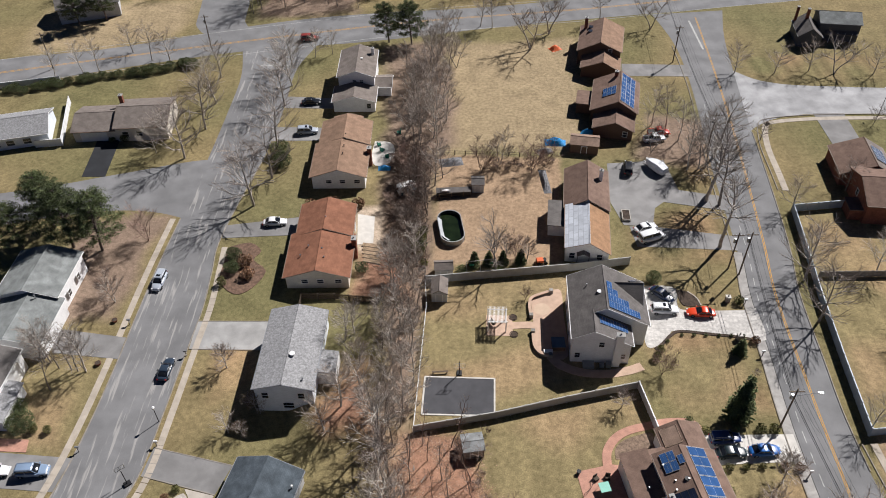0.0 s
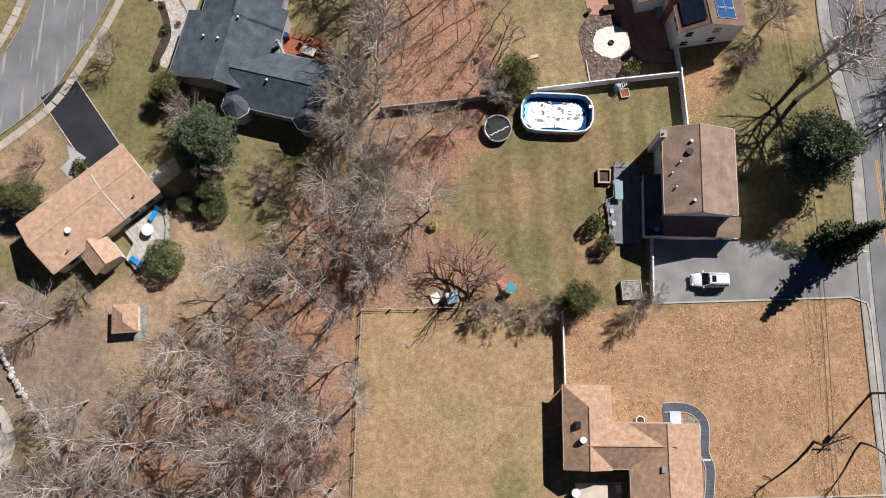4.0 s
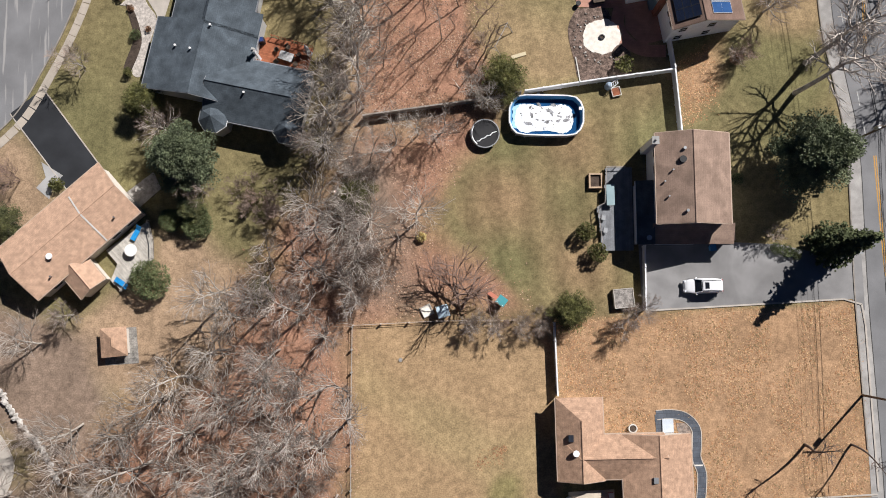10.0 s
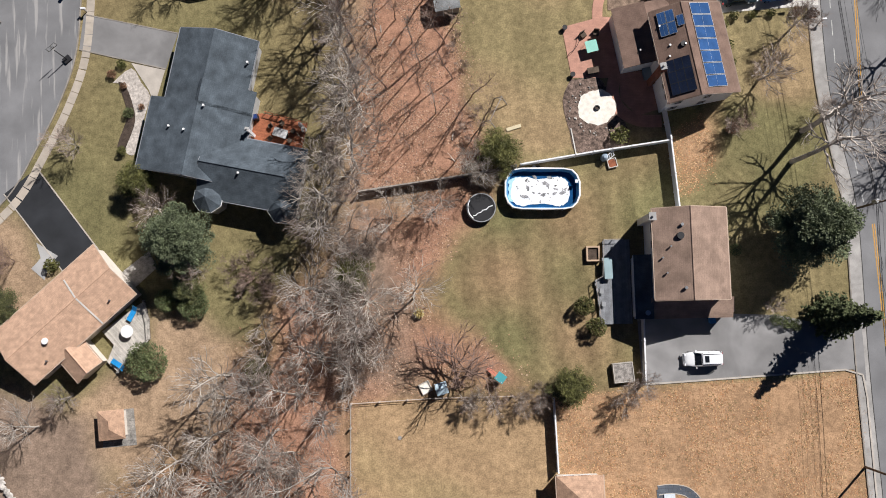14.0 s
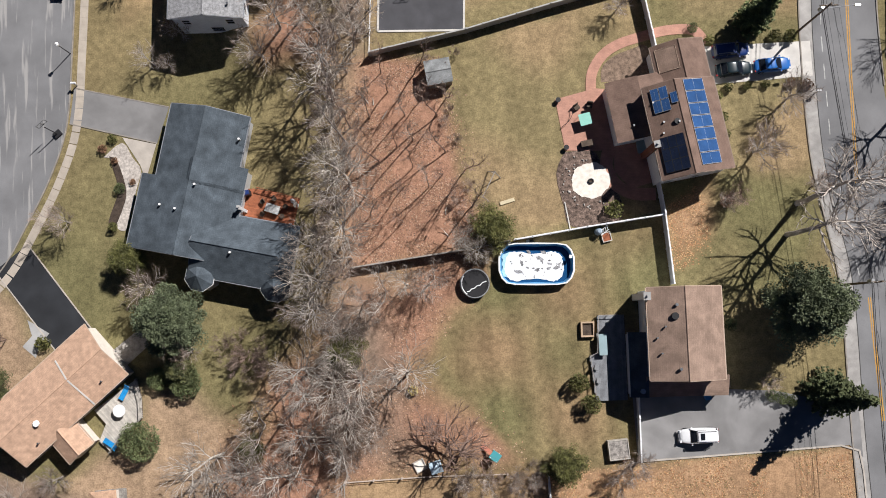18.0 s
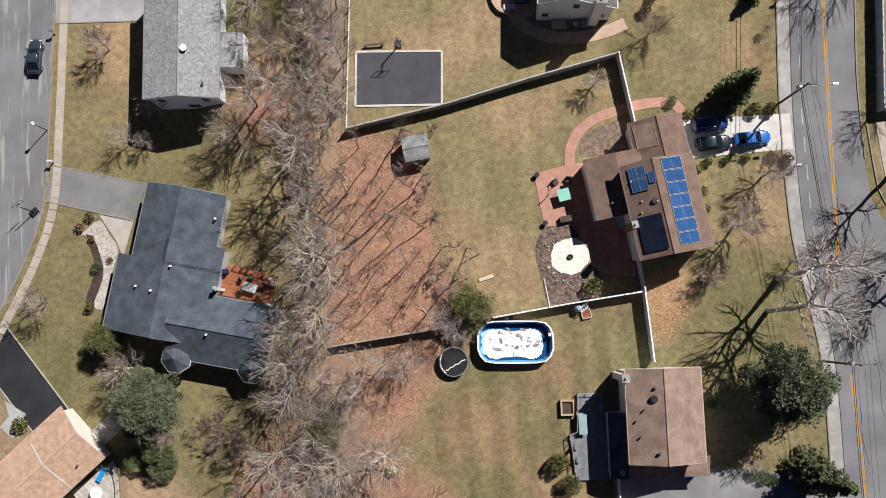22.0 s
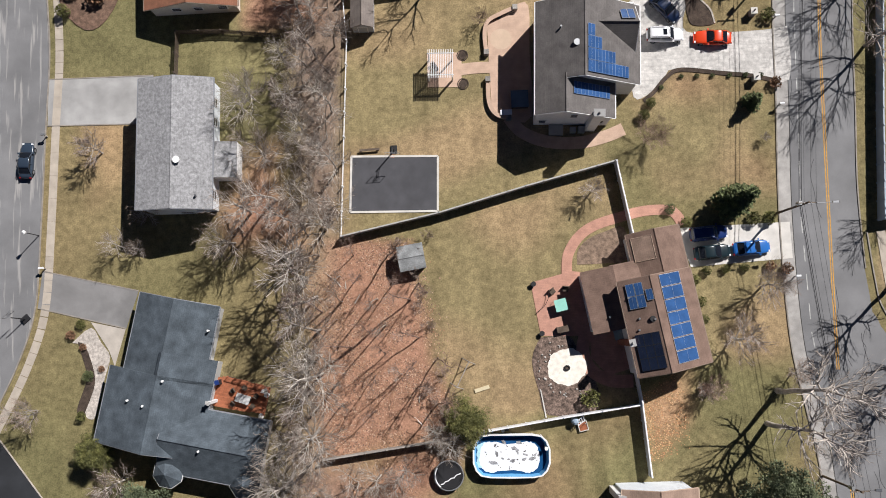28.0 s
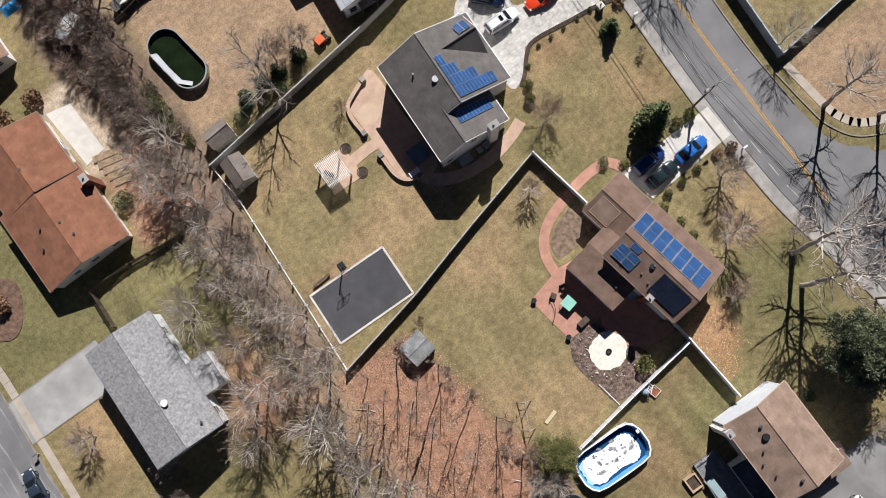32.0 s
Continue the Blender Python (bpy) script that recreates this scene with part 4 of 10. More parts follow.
# cocoa-roofed house with solar panels
hH = house(32.6, 54.5, 9.0, "split-level house with cocoa shingle roofs carrying solar panels", FASCIA_BROWN)
gable(hH, -5.5, 5.4, -3.8, 5.6, -.5, 7.0, 4.8, 4.5, (R_COCOA, R_COCOA), WALL_WHITE)
gable(hH, 5.4, 10.8, -1.0, 3.3, 1.9, 4.6, 5.0, 3.3, (R_COCOA, R_COCOA), WALL_WHITE)
lean_to(hH, -7.5, -3.8, .4, 7.5, 3.3, 3.9, "e", R_COCOA, WALL_WHITE, over=.3)
lean_to(hH, -3.8, -1.0, 5.4, 7.6, 3.3, 3.9, "s", R_COCOA, WALL_WHITE, over=.3)
_z = lambda x: 3.3 + (x + 1) * .448 + .17
part("flat_roof_panel", slab_from([(-.9, 7.6, _z(-.9)), (1.4, 7.6, _z(1.4)), (1.4, 10.5, _z(1.4)), (-.9, 10.5, _z(-.9))], .05), R_UMBER, hH, "paler square of roofing over the garage")
part("roof_flashing", hose([(-.9, 7.6, _z(-.9)), (1.4, 7.6, _z(1.4)), (1.4, 10.5, _z(1.4)), (-.9, 10.5, _z(-.9))], .05, 4, True), FASCIA_TAN, hH, uv=False)
chimney(hH, -4.45, -3.85, -1.9, -1.2, 0, 6.9, BRICK_RED)
for _y in (-4.6, -3.3, 2.3):
    window(hH, "w", _y, -3.8, 4, -5, 5, 3.9, w=.7, h=1.0)
for _x in (-2.4, 1.2):
    window(hH, "s", _x, -3.8, 4, -5.5, 5, 3.4)
    window(hH, "s", _x, -3.8, 4, -5.5, 5, .8)
for _y in (-4, -1, 2):
    window(hH, "e", _y, -3.8, 4.8, -5, 5, 1.2, w=1.4)
for _x, _y, _z in ((-2.6, 1.0, 6.0), (-2.9, -.3, 5.9), (-3.3, 3.6, 5.8), (-5.5, 1.8, 3.7), (-1.0, .6, 6.7)):
    vent(hH, _x, _y, _z, r=.08, tall=.35)
part("roof_fan", disc(-1.2, .7, .35, 6.5, 6.95, 14), BLACK, hH)

# charcoal-roofed house with solar panels
hI = house(25.5, 87.0, -3.5, "large white two-storey house with a charcoal roof and solar panels")
gable(hI, -2.8, 6.6, -5.6, 6.0, -.3, 8.7, 6.7, 5.1, (R_CHARCOAL, R_CHARCOAL), WALL_WHITE)
gable(hI, -6.9, -2.8, -5.6, 6.0, -2.4, 7.7, 3.7, 4.7, (R_CHARCOAL, R_CHARCOAL), WALL_WHITE, ends=(True, False))
block(hI, 1.0, 6.0, .6, 7.0, 5.0, 2.75, "x", R_CHARCOAL, WALL_WHITE)
lean_to(hI, 6.0, 7.2, -.3, 6.1, 2.7, 3.15, "w", R_CHARCOAL, WALL_WHITE, over=.2)
chimney(hI, 1.0, 2.2, -7.7, -6.92, 0, 7.4, WHITE_TRIM)
for _x, _z in ((-4.6, 1.2), (2.6, 1.2), (-1.0, 3.9)):
    window(hI, "s", _x, -5.6, 4, -6.9, 5, _z, w=.8, h=1.1)
for _y in (-5, -2, 1, 4):
    window(hI, "w", _y, -5.6, 4, -6.9, 5, 3.8)
    window(hI, "w", _y, -5.6, 4, -6.9, 5, .9, w=1.4)
part("garage_door", box(7.203, 7.26, .6, 5.4, .1, 2.3), WHITE_TRIM, hI)
vent(hI, -3.0, 3.2, 7.3, r=.08, tall=.5)
part("roof_fan", disc(-1.2, 1.0, .4, 8.0, 8.5, 14), STEEL, hI, "round metal attic fan")
part("bulkhead", unite(box(-3.6, -1.8, -8.3, -6.95, 0, .5), box(.1, .9, -8.0, -7.2, 0, .8), box(-.9, -.2, -8.0, -7.3, 0, .7)), STEEL, hI, "cooling units beside the wall")

# tan L-shaped ranch
hJ = house(22.0, -4.0, 0, "L-shaped ranch house with a tan hipped shingle roof", FASCIA_TAN)
block(hJ, -7.6, -2.7, -1.2, 7.9, 2.9, 1.35, "y", R_TAN, WALL_CREAM, hip=(0, 2.6))
block(hJ, -7.6, 4.5, -1.05, 3.5, 2.9, 1.3, "x", R_TAN, WALL_CREAM, hip=(2.6, 0))
block(hJ, .1, 7.6, -7.7, 3.4, 2.9, 1.5, "y", R_TAN, WALL_CREAM)
block(hJ, -1.0, 5.2, -16, -7.7, 2.8, 1.3, "y", R_TAN, WALL_CREAM)
part("skylight", box(-6.7, -6.1, 3.2, 4.0, 3.5, 3.95), GLASS, hJ)
vent(hJ, -5.9, 1.9, 4.0, r=.25, tall=.3, material=WHITE_TRIM)
part("roof_fan", box(3.0, 3.7, -1.7, -1.0, 3.9, 4.4), STEEL, hJ)
chimney(hJ, 5.6, 6.3, -6.9, -6.2, 3.0, 5.0, BRICK_RED)
for _y in (-5, -2, 1):
    window(hJ, "e", _y, .1, 7.6, -7, 3, .9, w=1.5)
for _x in (-6.2, -4.2):
    window(hJ, "n", _x, -7.6, -2.7, -1, 7.9, .9, w=1.2)
for _y in (0, 3, 6):
    window(hJ, "w", _y, -7.6, -2, -1, 7.9, .9, w=1.2)

# cape house with a white and an orange slope
R_WHITE = mat("white_roof_membrane", (0.55, 0.58, 0.63), rough=0.7, vary=0.12, scale=0.7, fine=8, rows=0.9, bump=0.01)
R_ORANGE = roofing("orange_brown_shingles", (0.36, 0.215, 0.125))
hK = house(26.3, 115.0, -7.0, "cape house with brown, orange and white roof slopes", FASCIA_BROWN)
gable(hK, .3, 12.5, -3.8, 3.2, .3, 5.6, 4.4, 3.2, (R_COCOA, R_COCOA), WALL_WHITE)
gable(hK, -11.5, .3, -3.6, 3.6, .5, 5.0, 4.2, 2.8, (R_WHITE, R_ORANGE), WALL_WHITE)
flat_block(hK, -6.9, -3.8, -4.6, 2.6, 2.6, R_CHARCOAL, WALL_WHITE)
chimney(hK, 2.6, 3.3, 8.2, 8.9, 3, 6.4, WHITE_TRIM)
part("porch_roof", unite(slab_from([(-1.6, -12.6, 2.5), (-.4, -12.6, 3.1), (-.4, -11.5, 3.1), (-1.6, -11.5, 2.5)], .1), slab_from([(-.4, -12.6, 3.1), (.8, -12.6, 2.5), (.8, -11.5, 2.5), (-.4, -11.5, 3.1)], .1), box(-1.5, -1.4, -12.5, -12.4, 0, 2.5), box(.6, .7, -12.5, -12.4, 0, 2.5)), R_CHARCOAL, hK)
window(hK, "s", -2.4, -3.6, 4.2, -11.5, 0, 1.0)
window(hK, "s", 2.6, -3.6, 4.2, -11.5, 0, 1.0)

# dark-brown houses beyond
hL = house(38.0, 155.0, -12.0, "dark brown house with solar panels on its roof", FASCIA_BROWN)
gable(hL, -6.5, 6.5, -4.5, 3.6, 1.2, 6.4, 5.5, 3.8, (R_COCOA, R_COCOA), WALL_DARK)
gable(hL, -12.0, -6.5, -3.5, 2.6, 1.0, 4.4, 5.0, 2.6, (R_COCOA, R_COCOA), WALL_DARK)
flat_block(hL, -8.0, -4.5, -3.0, 2.5, 2.6, R_COCOA, WALL_DARK)
window(hL, "s", 3.4, -3.5, 5, -12.0, 0, .9)
chimney(hL, -.2, .6, 4.6, 5.3, 3, 7.2, BRICK_RED)
hM = house(38.8, 181.0, -12.0, "dark brown house with a pinkish brown roof", FASCIA_BROWN)
gable(hM, -6.0, 7.0, -5.0, 3.9, .2, 6.6, 5.4, 4.4, (R_COCOA, R_BROWN), WALL_DARK)
gable(hM, -12.0, -6.0, -3.6, 2.6, 1.4, 4.6, 5.4, 2.6, (R_COCOA, R_BROWN), WALL_DARK)
window(hM, "s", 2.8, -5, 5, -6.0, 0, 4.0, w=.8, h=.8)
chimney(hM, -4.4, -3.6, 4.4, 5.2, 2, 7.4, BRICK_RED)
for _y in (1.2, 3.4):
    part("skylight", box(-3.2, -2.2, _y, _y + 1.2, 5.0, 5.5), GLASS, hM)
hN = house(84.5, 124.5, -6.0, "red-brick house with a dark brown roof and solar panels", FASCIA_BROWN)
gable(hN, 1.0, 10.5, -5.0, 3.0, 1.2, 5.4, 5.5, 3.0, (R_COCOA, R_TAUPE), BRICK_RED)
block(hN, -3.6, 14.0, -11.0, 1.0, 4.6, 2.2, "x", R_COCOA, BRICK_RED)
window(hN, "w", -5, -3.6, 14, -11, 1, 2.4)
flat_block(hN, -6.0, -3.6, -10.0, -6.4, 2.4, R_COCOA, BRICK_RED)
hO = house(98.5, 189.5, -8.0, "dark grey two-storey house with a long porch", FASCIA_GREY)
hO.matrix_basis = hO.matrix_basis @ Matrix.Diagonal((.72, .72, .88, 1))
block(hO, -2.0, 12.0, -3.2, 6.5, 5.6, 1.8, "x", R_GREEN, siding("slate_siding", (0.07, 0.08, 0.10)))
gable(hO, -9.0, 3.0, -10.0, 3.4, -6.0, 5.8, -2.0, 3.4, (R_CHARCOAL, R_CHARCOAL), MATS["slate_siding"])
chimney(hO, -6.9, -6.0, -1.0, 0, 4.0, 8.6, BRICK_RED)
chimney(hO, -9.8, -9.0, 2.0, 3.0, 2.0, 8.0, BRICK_RED)
for _x in (2, 4.5, 7, 9.5):
    part("porch_post", box(_x - .1, _x + .1, -4.6, -4.4, 0, 3), WHITE_TRIM, hO, uv=False)
lean_to(hO, .5, 11.0, -4.6, -3.2, 2.7, 3.2, "n", R_CHARCOAL, WHITE_TRIM, base=2.5)
hP = house(-96.5, 146.5, 14.0, "white ranch house with a pale grey roof")
block(hP, -9.0, 7.0, -5.0, 5.0, 3.0, 1.8, "x", R_GREY, WALL_SHADE_BLUE)
for _x in (-4, -1, 2.5):
    window(hP, "s", _x, -9, 7, -5, 5, .9, w=1.6)
hQ = house(-73.0, 150.0, 4.0, "cream split-level ranch with a taupe roof", FASCIA_BROWN)
block(hQ, -10.5, -1.0, -5.5, 4.5, 2.8, 1.5, "x", R_TAUPE, WALL_CREAM)
block(hQ, -1.0, 10.2, -6.0, 5.5, 3.6, 1.7, "x", R_TAUPE, WALL_CREAM)
part("garage_door", box(-9.0, -3.2, -5.58, -5.503, .1, 2.3), WHITE_TRIM, hQ)
for _x in (1, 4):
    window(hQ, "s", _x, -1, 10, -6, 5, 1.2, w=1.3)
chimney(hQ, -1.4, -.6, 2.6, 3.4, 3, 6.4, BRICK_RED)
hR = house(-71.5, 93.0, -2.0, "white house with a weathered grey-green roof in pine shade")
block(hR, -6.0, 4.6, -1.0, 9.8, 4.4, 1.6, "y", R_GREEN, WALL_WHITE)
block(hR, -5.0, 5.4, -11.0, -1.0, 3.6, 1.5, "y", R_GREEN, WALL_WHITE)
for _y in (-8, -5, 2, 6):
    window(hR, "e", _y, -5, 5, -11, 9, 1.6)
vent(hR, 1.6, -2.0, 5.2, r=.1)
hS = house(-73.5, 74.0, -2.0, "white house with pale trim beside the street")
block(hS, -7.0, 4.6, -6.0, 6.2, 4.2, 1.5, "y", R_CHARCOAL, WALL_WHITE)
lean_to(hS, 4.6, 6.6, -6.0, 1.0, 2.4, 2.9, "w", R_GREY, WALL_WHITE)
hT = house(-101.0, 208.0, 20.0, "dark house among trees beyond the through road", FASCIA_GREY)
block(hT, -8, 8, -5, 5, 4.4, 2.0, "x", R_CHARCOAL, WALL_GREY)
hU = house(86.0, 79.0, 0, "ranch house with a dark roof behind a white fence")
block(hU, -5, 9, -5, 6, 3.0, 1.7, "x", R_CHARCOAL, WALL_CREAM)


# ---- solar panels ----
def ring_frame(x0, x1, y0, y1, w=.03, z0=0.0, z1=.065):
    v, f = surround(x0 + w, x1 - w, y0 + w, y1 - w, w, z0, z1)
    return [(x, z, y) for x, y, z in v], [tuple(reversed(q)) for q in f]


FRAME_BLUE = mat("blue_grey_anodised_frame", (0.16, 0.24, 0.40), rough=.4, metal=.3, vary=.1)


def panels(h, x0, y0, nx, ny, w, l, zx, tilt, material, label, gap=.06, skip=(), frame_material=None):
    """Panels laid on a slope of house h: zx is the height at x0, tilt the rise per metre of x."""
    t = thing("solar_panels", 0, 0, label=label, category="solar panels", group="roof solar panels")
    t.matrix_basis = h.matrix_basis @ pose(x0, y0, zx, 0, -math.degrees(math.atan(tilt)), 0)
    for i in range(nx):
        for j in range(ny):
            if (i, j) in skip:
                continue
            a, b = i * (w + gap), j * (l + gap)
            p = part("panel", box(a + .03, a + w - .03, b + .03, b + l - .03, .045, .06), material, t, uv=False)
            part("frame", ring_frame(a, a + w, b, b + l), frame_material or (ALU if material is SOLAR else BLACK), p, uv=False)
            part("busbar", box(a + w * .5 - .006, a + w * .5 + .006, b + .03, b + l - .03, .06, .066), ALU if material is SOLAR else BLACK, p, uv=False)
    return t


_e = -(7.0 - 4.5) / 5.3
panels(hH, .6, -5.0, 1, 7, 3.05, 1.42, 7.0 + _e * 1.2 + .22, _e, SOLAR, "row of blue solar panels on the sunny roof slope", gap=.1)
_w = 1.4 / 3.3
panels(hH, -3.35, 2.2, 2, 2, .95, 1.45, 5.6 + _w * .45 + .24, _w, SOLAR, "four blue solar panels on the upper roof")
panels(hH, -1.35, 2.9, 1, 1, .8, 1.3, 5.6 + _w * 2.45 + .24, _w, SOLAR, "single blue solar panel beside the others")
panels(hH, -3.55, -5.1, 3, 3, .95, 1.42, 5.6 + _w * .25 + .24, _w, SOLAR_DARK, "black solar panels on the shaded roof slope", gap=.01)
_e = -(8.7 - 5.1) / 7.0
for _y, _n, _l in ((-2.65, 6, "lower row of blue solar panels on the east slope"), (-1.17, 4, "middle row of blue solar panels on the east slope"), (.31, 2, "short row of blue solar panels on the east slope"), (1.79, 1, "single blue solar panel under the ridge")):
    panels(hI, .05, _y, _n, 1, .99, 1.42, 8.7 + _e * .35 + .22, _e, SOLAR, _l, gap=.006, frame_material=FRAME_BLUE)
_s = thing("solar_panels", 0, 0, label="pair of blue solar panels on the garage wing", category="solar panels", group="roof solar panels")
_s.matrix_basis = hI.matrix_basis @ pose(4.3, 4.2, 7.72, -math.degrees(math.atan(2.75 / 3.2)), 0, 0)
for _k in range(2):
    _q = part("panel", box(_k * .84 + .03, _k * .84 + .79, .03, 2.27, .045, .06), SOLAR, _s, uv=False)
    part("frame", ring_frame(_k * .84, _k * .84 + .82, 0, 2.3), ALU, _q, uv=False)
_e = -(7.7 - 4.7) / 6.1
panels(hI, -1.45, -4.95, 5, 1, 1.04, 1.52, 7.7 + _e * 1.0 + .22, _e, SOLAR, "row of blue solar panels on the lower roof", gap=.006, frame_material=FRAME_BLUE)
panels(hL, 1.5, -6.0, 3, 7, 1.2, 1.65, 6.4 - .18 + .22, -(6.4 - 3.8) / 4.3, SOLAR, "bank of blue solar panels covering a roof slope")
panels(hL, -2.4, -3.0, 3, 2, 1.0, 1.65, 3.6 + .49 * 2.1 + .24, .49, SOLAR, "blue solar panels in two rows on the brown slope")
panels(hN, 1.8, 3.2, 3, 3, 1.0, 1.65, 5.4 - .34 + .24, -(5.4 - 3.0) / 4.3, SOLAR, "blue solar panels on the brown roof")

# ---- drives, paths and courts ----


def sheet(name, poly, z, material, label, category):
    return single(name, prism(poly, -.05, z), material, label, category, kind="structure")


def edged(poly, z, w, material, name="edging", label="pale stone edging", skip=()):
    n = len(poly)
    ps = []
    for k in range(n):
        if k in skip:
            continue
        a, b = Vector(poly[k]), Vector(poly[(k + 1) % n])
        d = (b - a).normalized()
        r = Vector((d.y, -d.x)) * w / 2
        ps.append(prism([tuple(a + r), tuple(b + r), tuple(b - r), tuple(a - r)], -.05, z))
    return single(name, unite(*ps), material, label, "edging", kind="structure")


def soft(poly, steps=5):
    """The polygon with rounded outline."""
    c = chain(poly + poly[:1], steps)[:-1]
    return [(q.x, q.y) for q in c]


PALE_EDGE = mat("pale_edging_stone", (0.52, 0.47, 0.41), rough=.9, vary=.3, scale=3, fine=8)
DRIVES = [
    ([(-43.2, 89.8), (-29.5, 89.6), (-29.5, 83.2), (-43.4, 83.6)], CONCRETE_GREY, "pale grey concrete driveway"),
    ([(-44.0, 64.7), (-31.7, 61.6), (-33.3, 56.9), (-44.6, 60.0)], ASPHALT_DRIVE, "grey asphalt driveway with pale edging"),
    ([(36.9, 66.2), (51.0, 66.3), (51.0, 61.7), (38.2, 61.2)], CONCRETE_PALE, "pale concrete driveway"),
    ([(25.4, 23.5), (42.8, 22.3), (50, 20.5), (53.0, 21.5), (53.0, 13.8), (51.5, 15.3), (40, 14.9), (25.6, 14.4)], ASPHALT_DRIVE, "grey asphalt driveway with a stone edge"),
    ([(-50.0, 44.6), (-41.6, 33.2), (-45.8, 30.2), (-54.2, 41.4)], ASPHALT_DARK, "freshly sealed black driveway"),
    ([(-43.6, 114.9), (-28.2, 117.4), (-28.2, 112.0), (-43.6, 111.2)], ASPHALT_DRIVE, "grey asphalt driveway with an orange stain"),
    ([(34.6, -9.3), (53.0, -8.7), (53.0, -19), (30, -19), (32.5, -12.2)], ASPHALT_DRIVE, "grey asphalt driveway"),
    ([(33.8, 134), (46, 135), (47, 124.5), (41, 119), (39.5, 113.5), (34, 114), (32.5, 121)], ASPHALT_DRIVE, "wide cracked asphalt yard under trees"),
    ([(44, 125.5), (55.6, 122.5), (55.2, 118), (43, 121)], ASPHALT_DRIVE, "grey asphalt driveway under trees"),
    ([(35, 113.6), (41, 113.2), (54.4, 110.5), (54, 106.5), (41, 107.5), (35.5, 107.8)], ASPHALT_DRIVE, "grey asphalt driveway with parked vans"),
    ([(-78.5, 145), (-73.5, 145), (-72.5, 131), (-77.5, 131)], ASPHALT_DARK, "black asphalt driveway"),
    ([(-67.5, 88.4), (-54.6, 86.2), (-54.6, 81.6), (-66, 83.0)], ASPHALT_DRIVE, "grey asphalt driveway"),
    ([(-72, 64.5), (-55.6, 63.0), (-56.5, 57.5), (-72, 58.8)], ASPHALT_DRIVE, "grey asphalt driveway"),
    ([(-38.4, 162), (-27, 161), (-27, 156.5), (-38.4, 157)], ASPHALT_DRIVE, "grey asphalt driveway"),
    ([(-38.9, 149), (-27, 148.5), (-27, 143.5), (-39.3, 143.5)], ASPHALT_DRIVE, "grey asphalt driveway"),
    ([(44, 176), (60.5, 175), (60, 169.5), (43, 170)], ASPHALT_DRIVE, "pale grey driveway"),
    ([(84, 137), (84, 152.5), (91, 152.5), (90.5, 137)], ASPHALT_DRIVE, "grey driveway with pale edges"),
]
for _k, (_p, _m, _l) in enumerate(DRIVES):
    sheet("driveway", _p, .045 + .004 * (_k % 3), _m, _l, "driveway")
edged(DRIVES[0][0], .08, .14, KERB, skip=(1, 3))
edged(DRIVES[1][0], .08, .14, KERB, skip=(1, 3))
edged(DRIVES[4][0], .08, .14, CONCRETE, skip=(1, 3))
edged([(26, 14.4), (40, 14.9), (50.5, 15.3), (52.6, 14.6), (52.9, 12), (53.1, -8)], .12, .2, CONCRETE, skip=(5,), label="pale concrete edging round the lawn")
edged([(30.5, -9.2), (40, -8.9), (53, -8.4)], .1, .18, CONCRETE, skip=(2,))
sheet("driveway", soft([(53.0, 91.8), (52.6, 84.6), (48, 85.6), (38.5, 86.9), (36.6, 85.6), (34.4, 83.6), (32.6, 83.4), (32.6, 88), (32.8, 96), (37, 97.5), (40.3, 96.5), (39.6, 92.3), (42, 91.4), (50, 91.4)], 3), .045, mat("pale_driveway_pavers", (0.57, 0.548, 0.515), rough=.85, vary=.2, scale=1.6, fine=9, rows=.45, bump=.003, joint=.35, patch=.14), "bright pale concrete driveway with rounded edges", "driveway")
single("garden_bed", prism(soft([(40.1, 96.4), (42.1, 95.9), (43.3, 94.4), (43.7, 92.6), (41.4, 92.4), (40.4, 93.2)], 3), -.05, .1), MULCH, "dark soil bed beside the driveway", "garden bed", kind="structure")
single("edging", ribbon([(42.1, 95.9), (43.3, 94.4), (43.7, 92.6)], -.1, .1, -.05, .16, 5), PALE_EDGE, "pale stone edging of the soil bed", "edging", kind="structure")
single("garden_bed", ribbon([(51.2, 84.2), (48, 85.1), (44, 85.7), (39, 86.4), (37.2, 85.6), (35.4, 83.7), (34, 82.6)], .0, .55, -.05, .1), MULCH, "narrow mulch strip along the driveway", "garden bed", kind="structure")

# basketball court
court = [(-4.0, 77.5), (7.1, 77.0), (6.75, 69.9), (-4.4, 70.3)]
sheet("sports_court", court, .05, mat("court_asphalt", (0.075, 0.075, 0.082), rough=.85, vary=.14, scale=.5, fine=20, patch=.12), "small dark asphalt basketball court", "sports court")
edged(court, .1, .26, CONCRETE_PALE, label="pale stone edging round the court")

# red brick patio with a curved walk
sheet("patio", [(18.0, 60.2), (23.2, 61.4), (26, 61), (26, 53.3), (22.7, 53.3), (18.9, 53.5)], .06, PAVER_RED, "red brick paver patio", "patio")
single("patio_walk", ribbon([(22.6, 60.8), (22.9, 63.4), (24.3, 65.6), (26.4, 67.0), (29.5, 67.9), (33, 68.6), (36.3, 68.4), (37.6, 66.6)], -.65, .65, -.05, .064, 8), PAVER_RED, "curved red brick walk", "path", kind="structure")
single("patio_walk", ribbon([(24.5, 53.6), (24.0, 51.2), (25.0, 48.9), (27.2, 47.6), (30.0, 47.4)], -.8, .8, -.05, .068, 8), PAVER_RED, "curved red brick walk in house shade", "path", kind="structure")
sheet("patio", [(25, 54), (28.8, 54), (30, 49), (27, 48.2), (25, 50.5)], .056, PAVER_RED, "red brick patio beside the house", "patio")
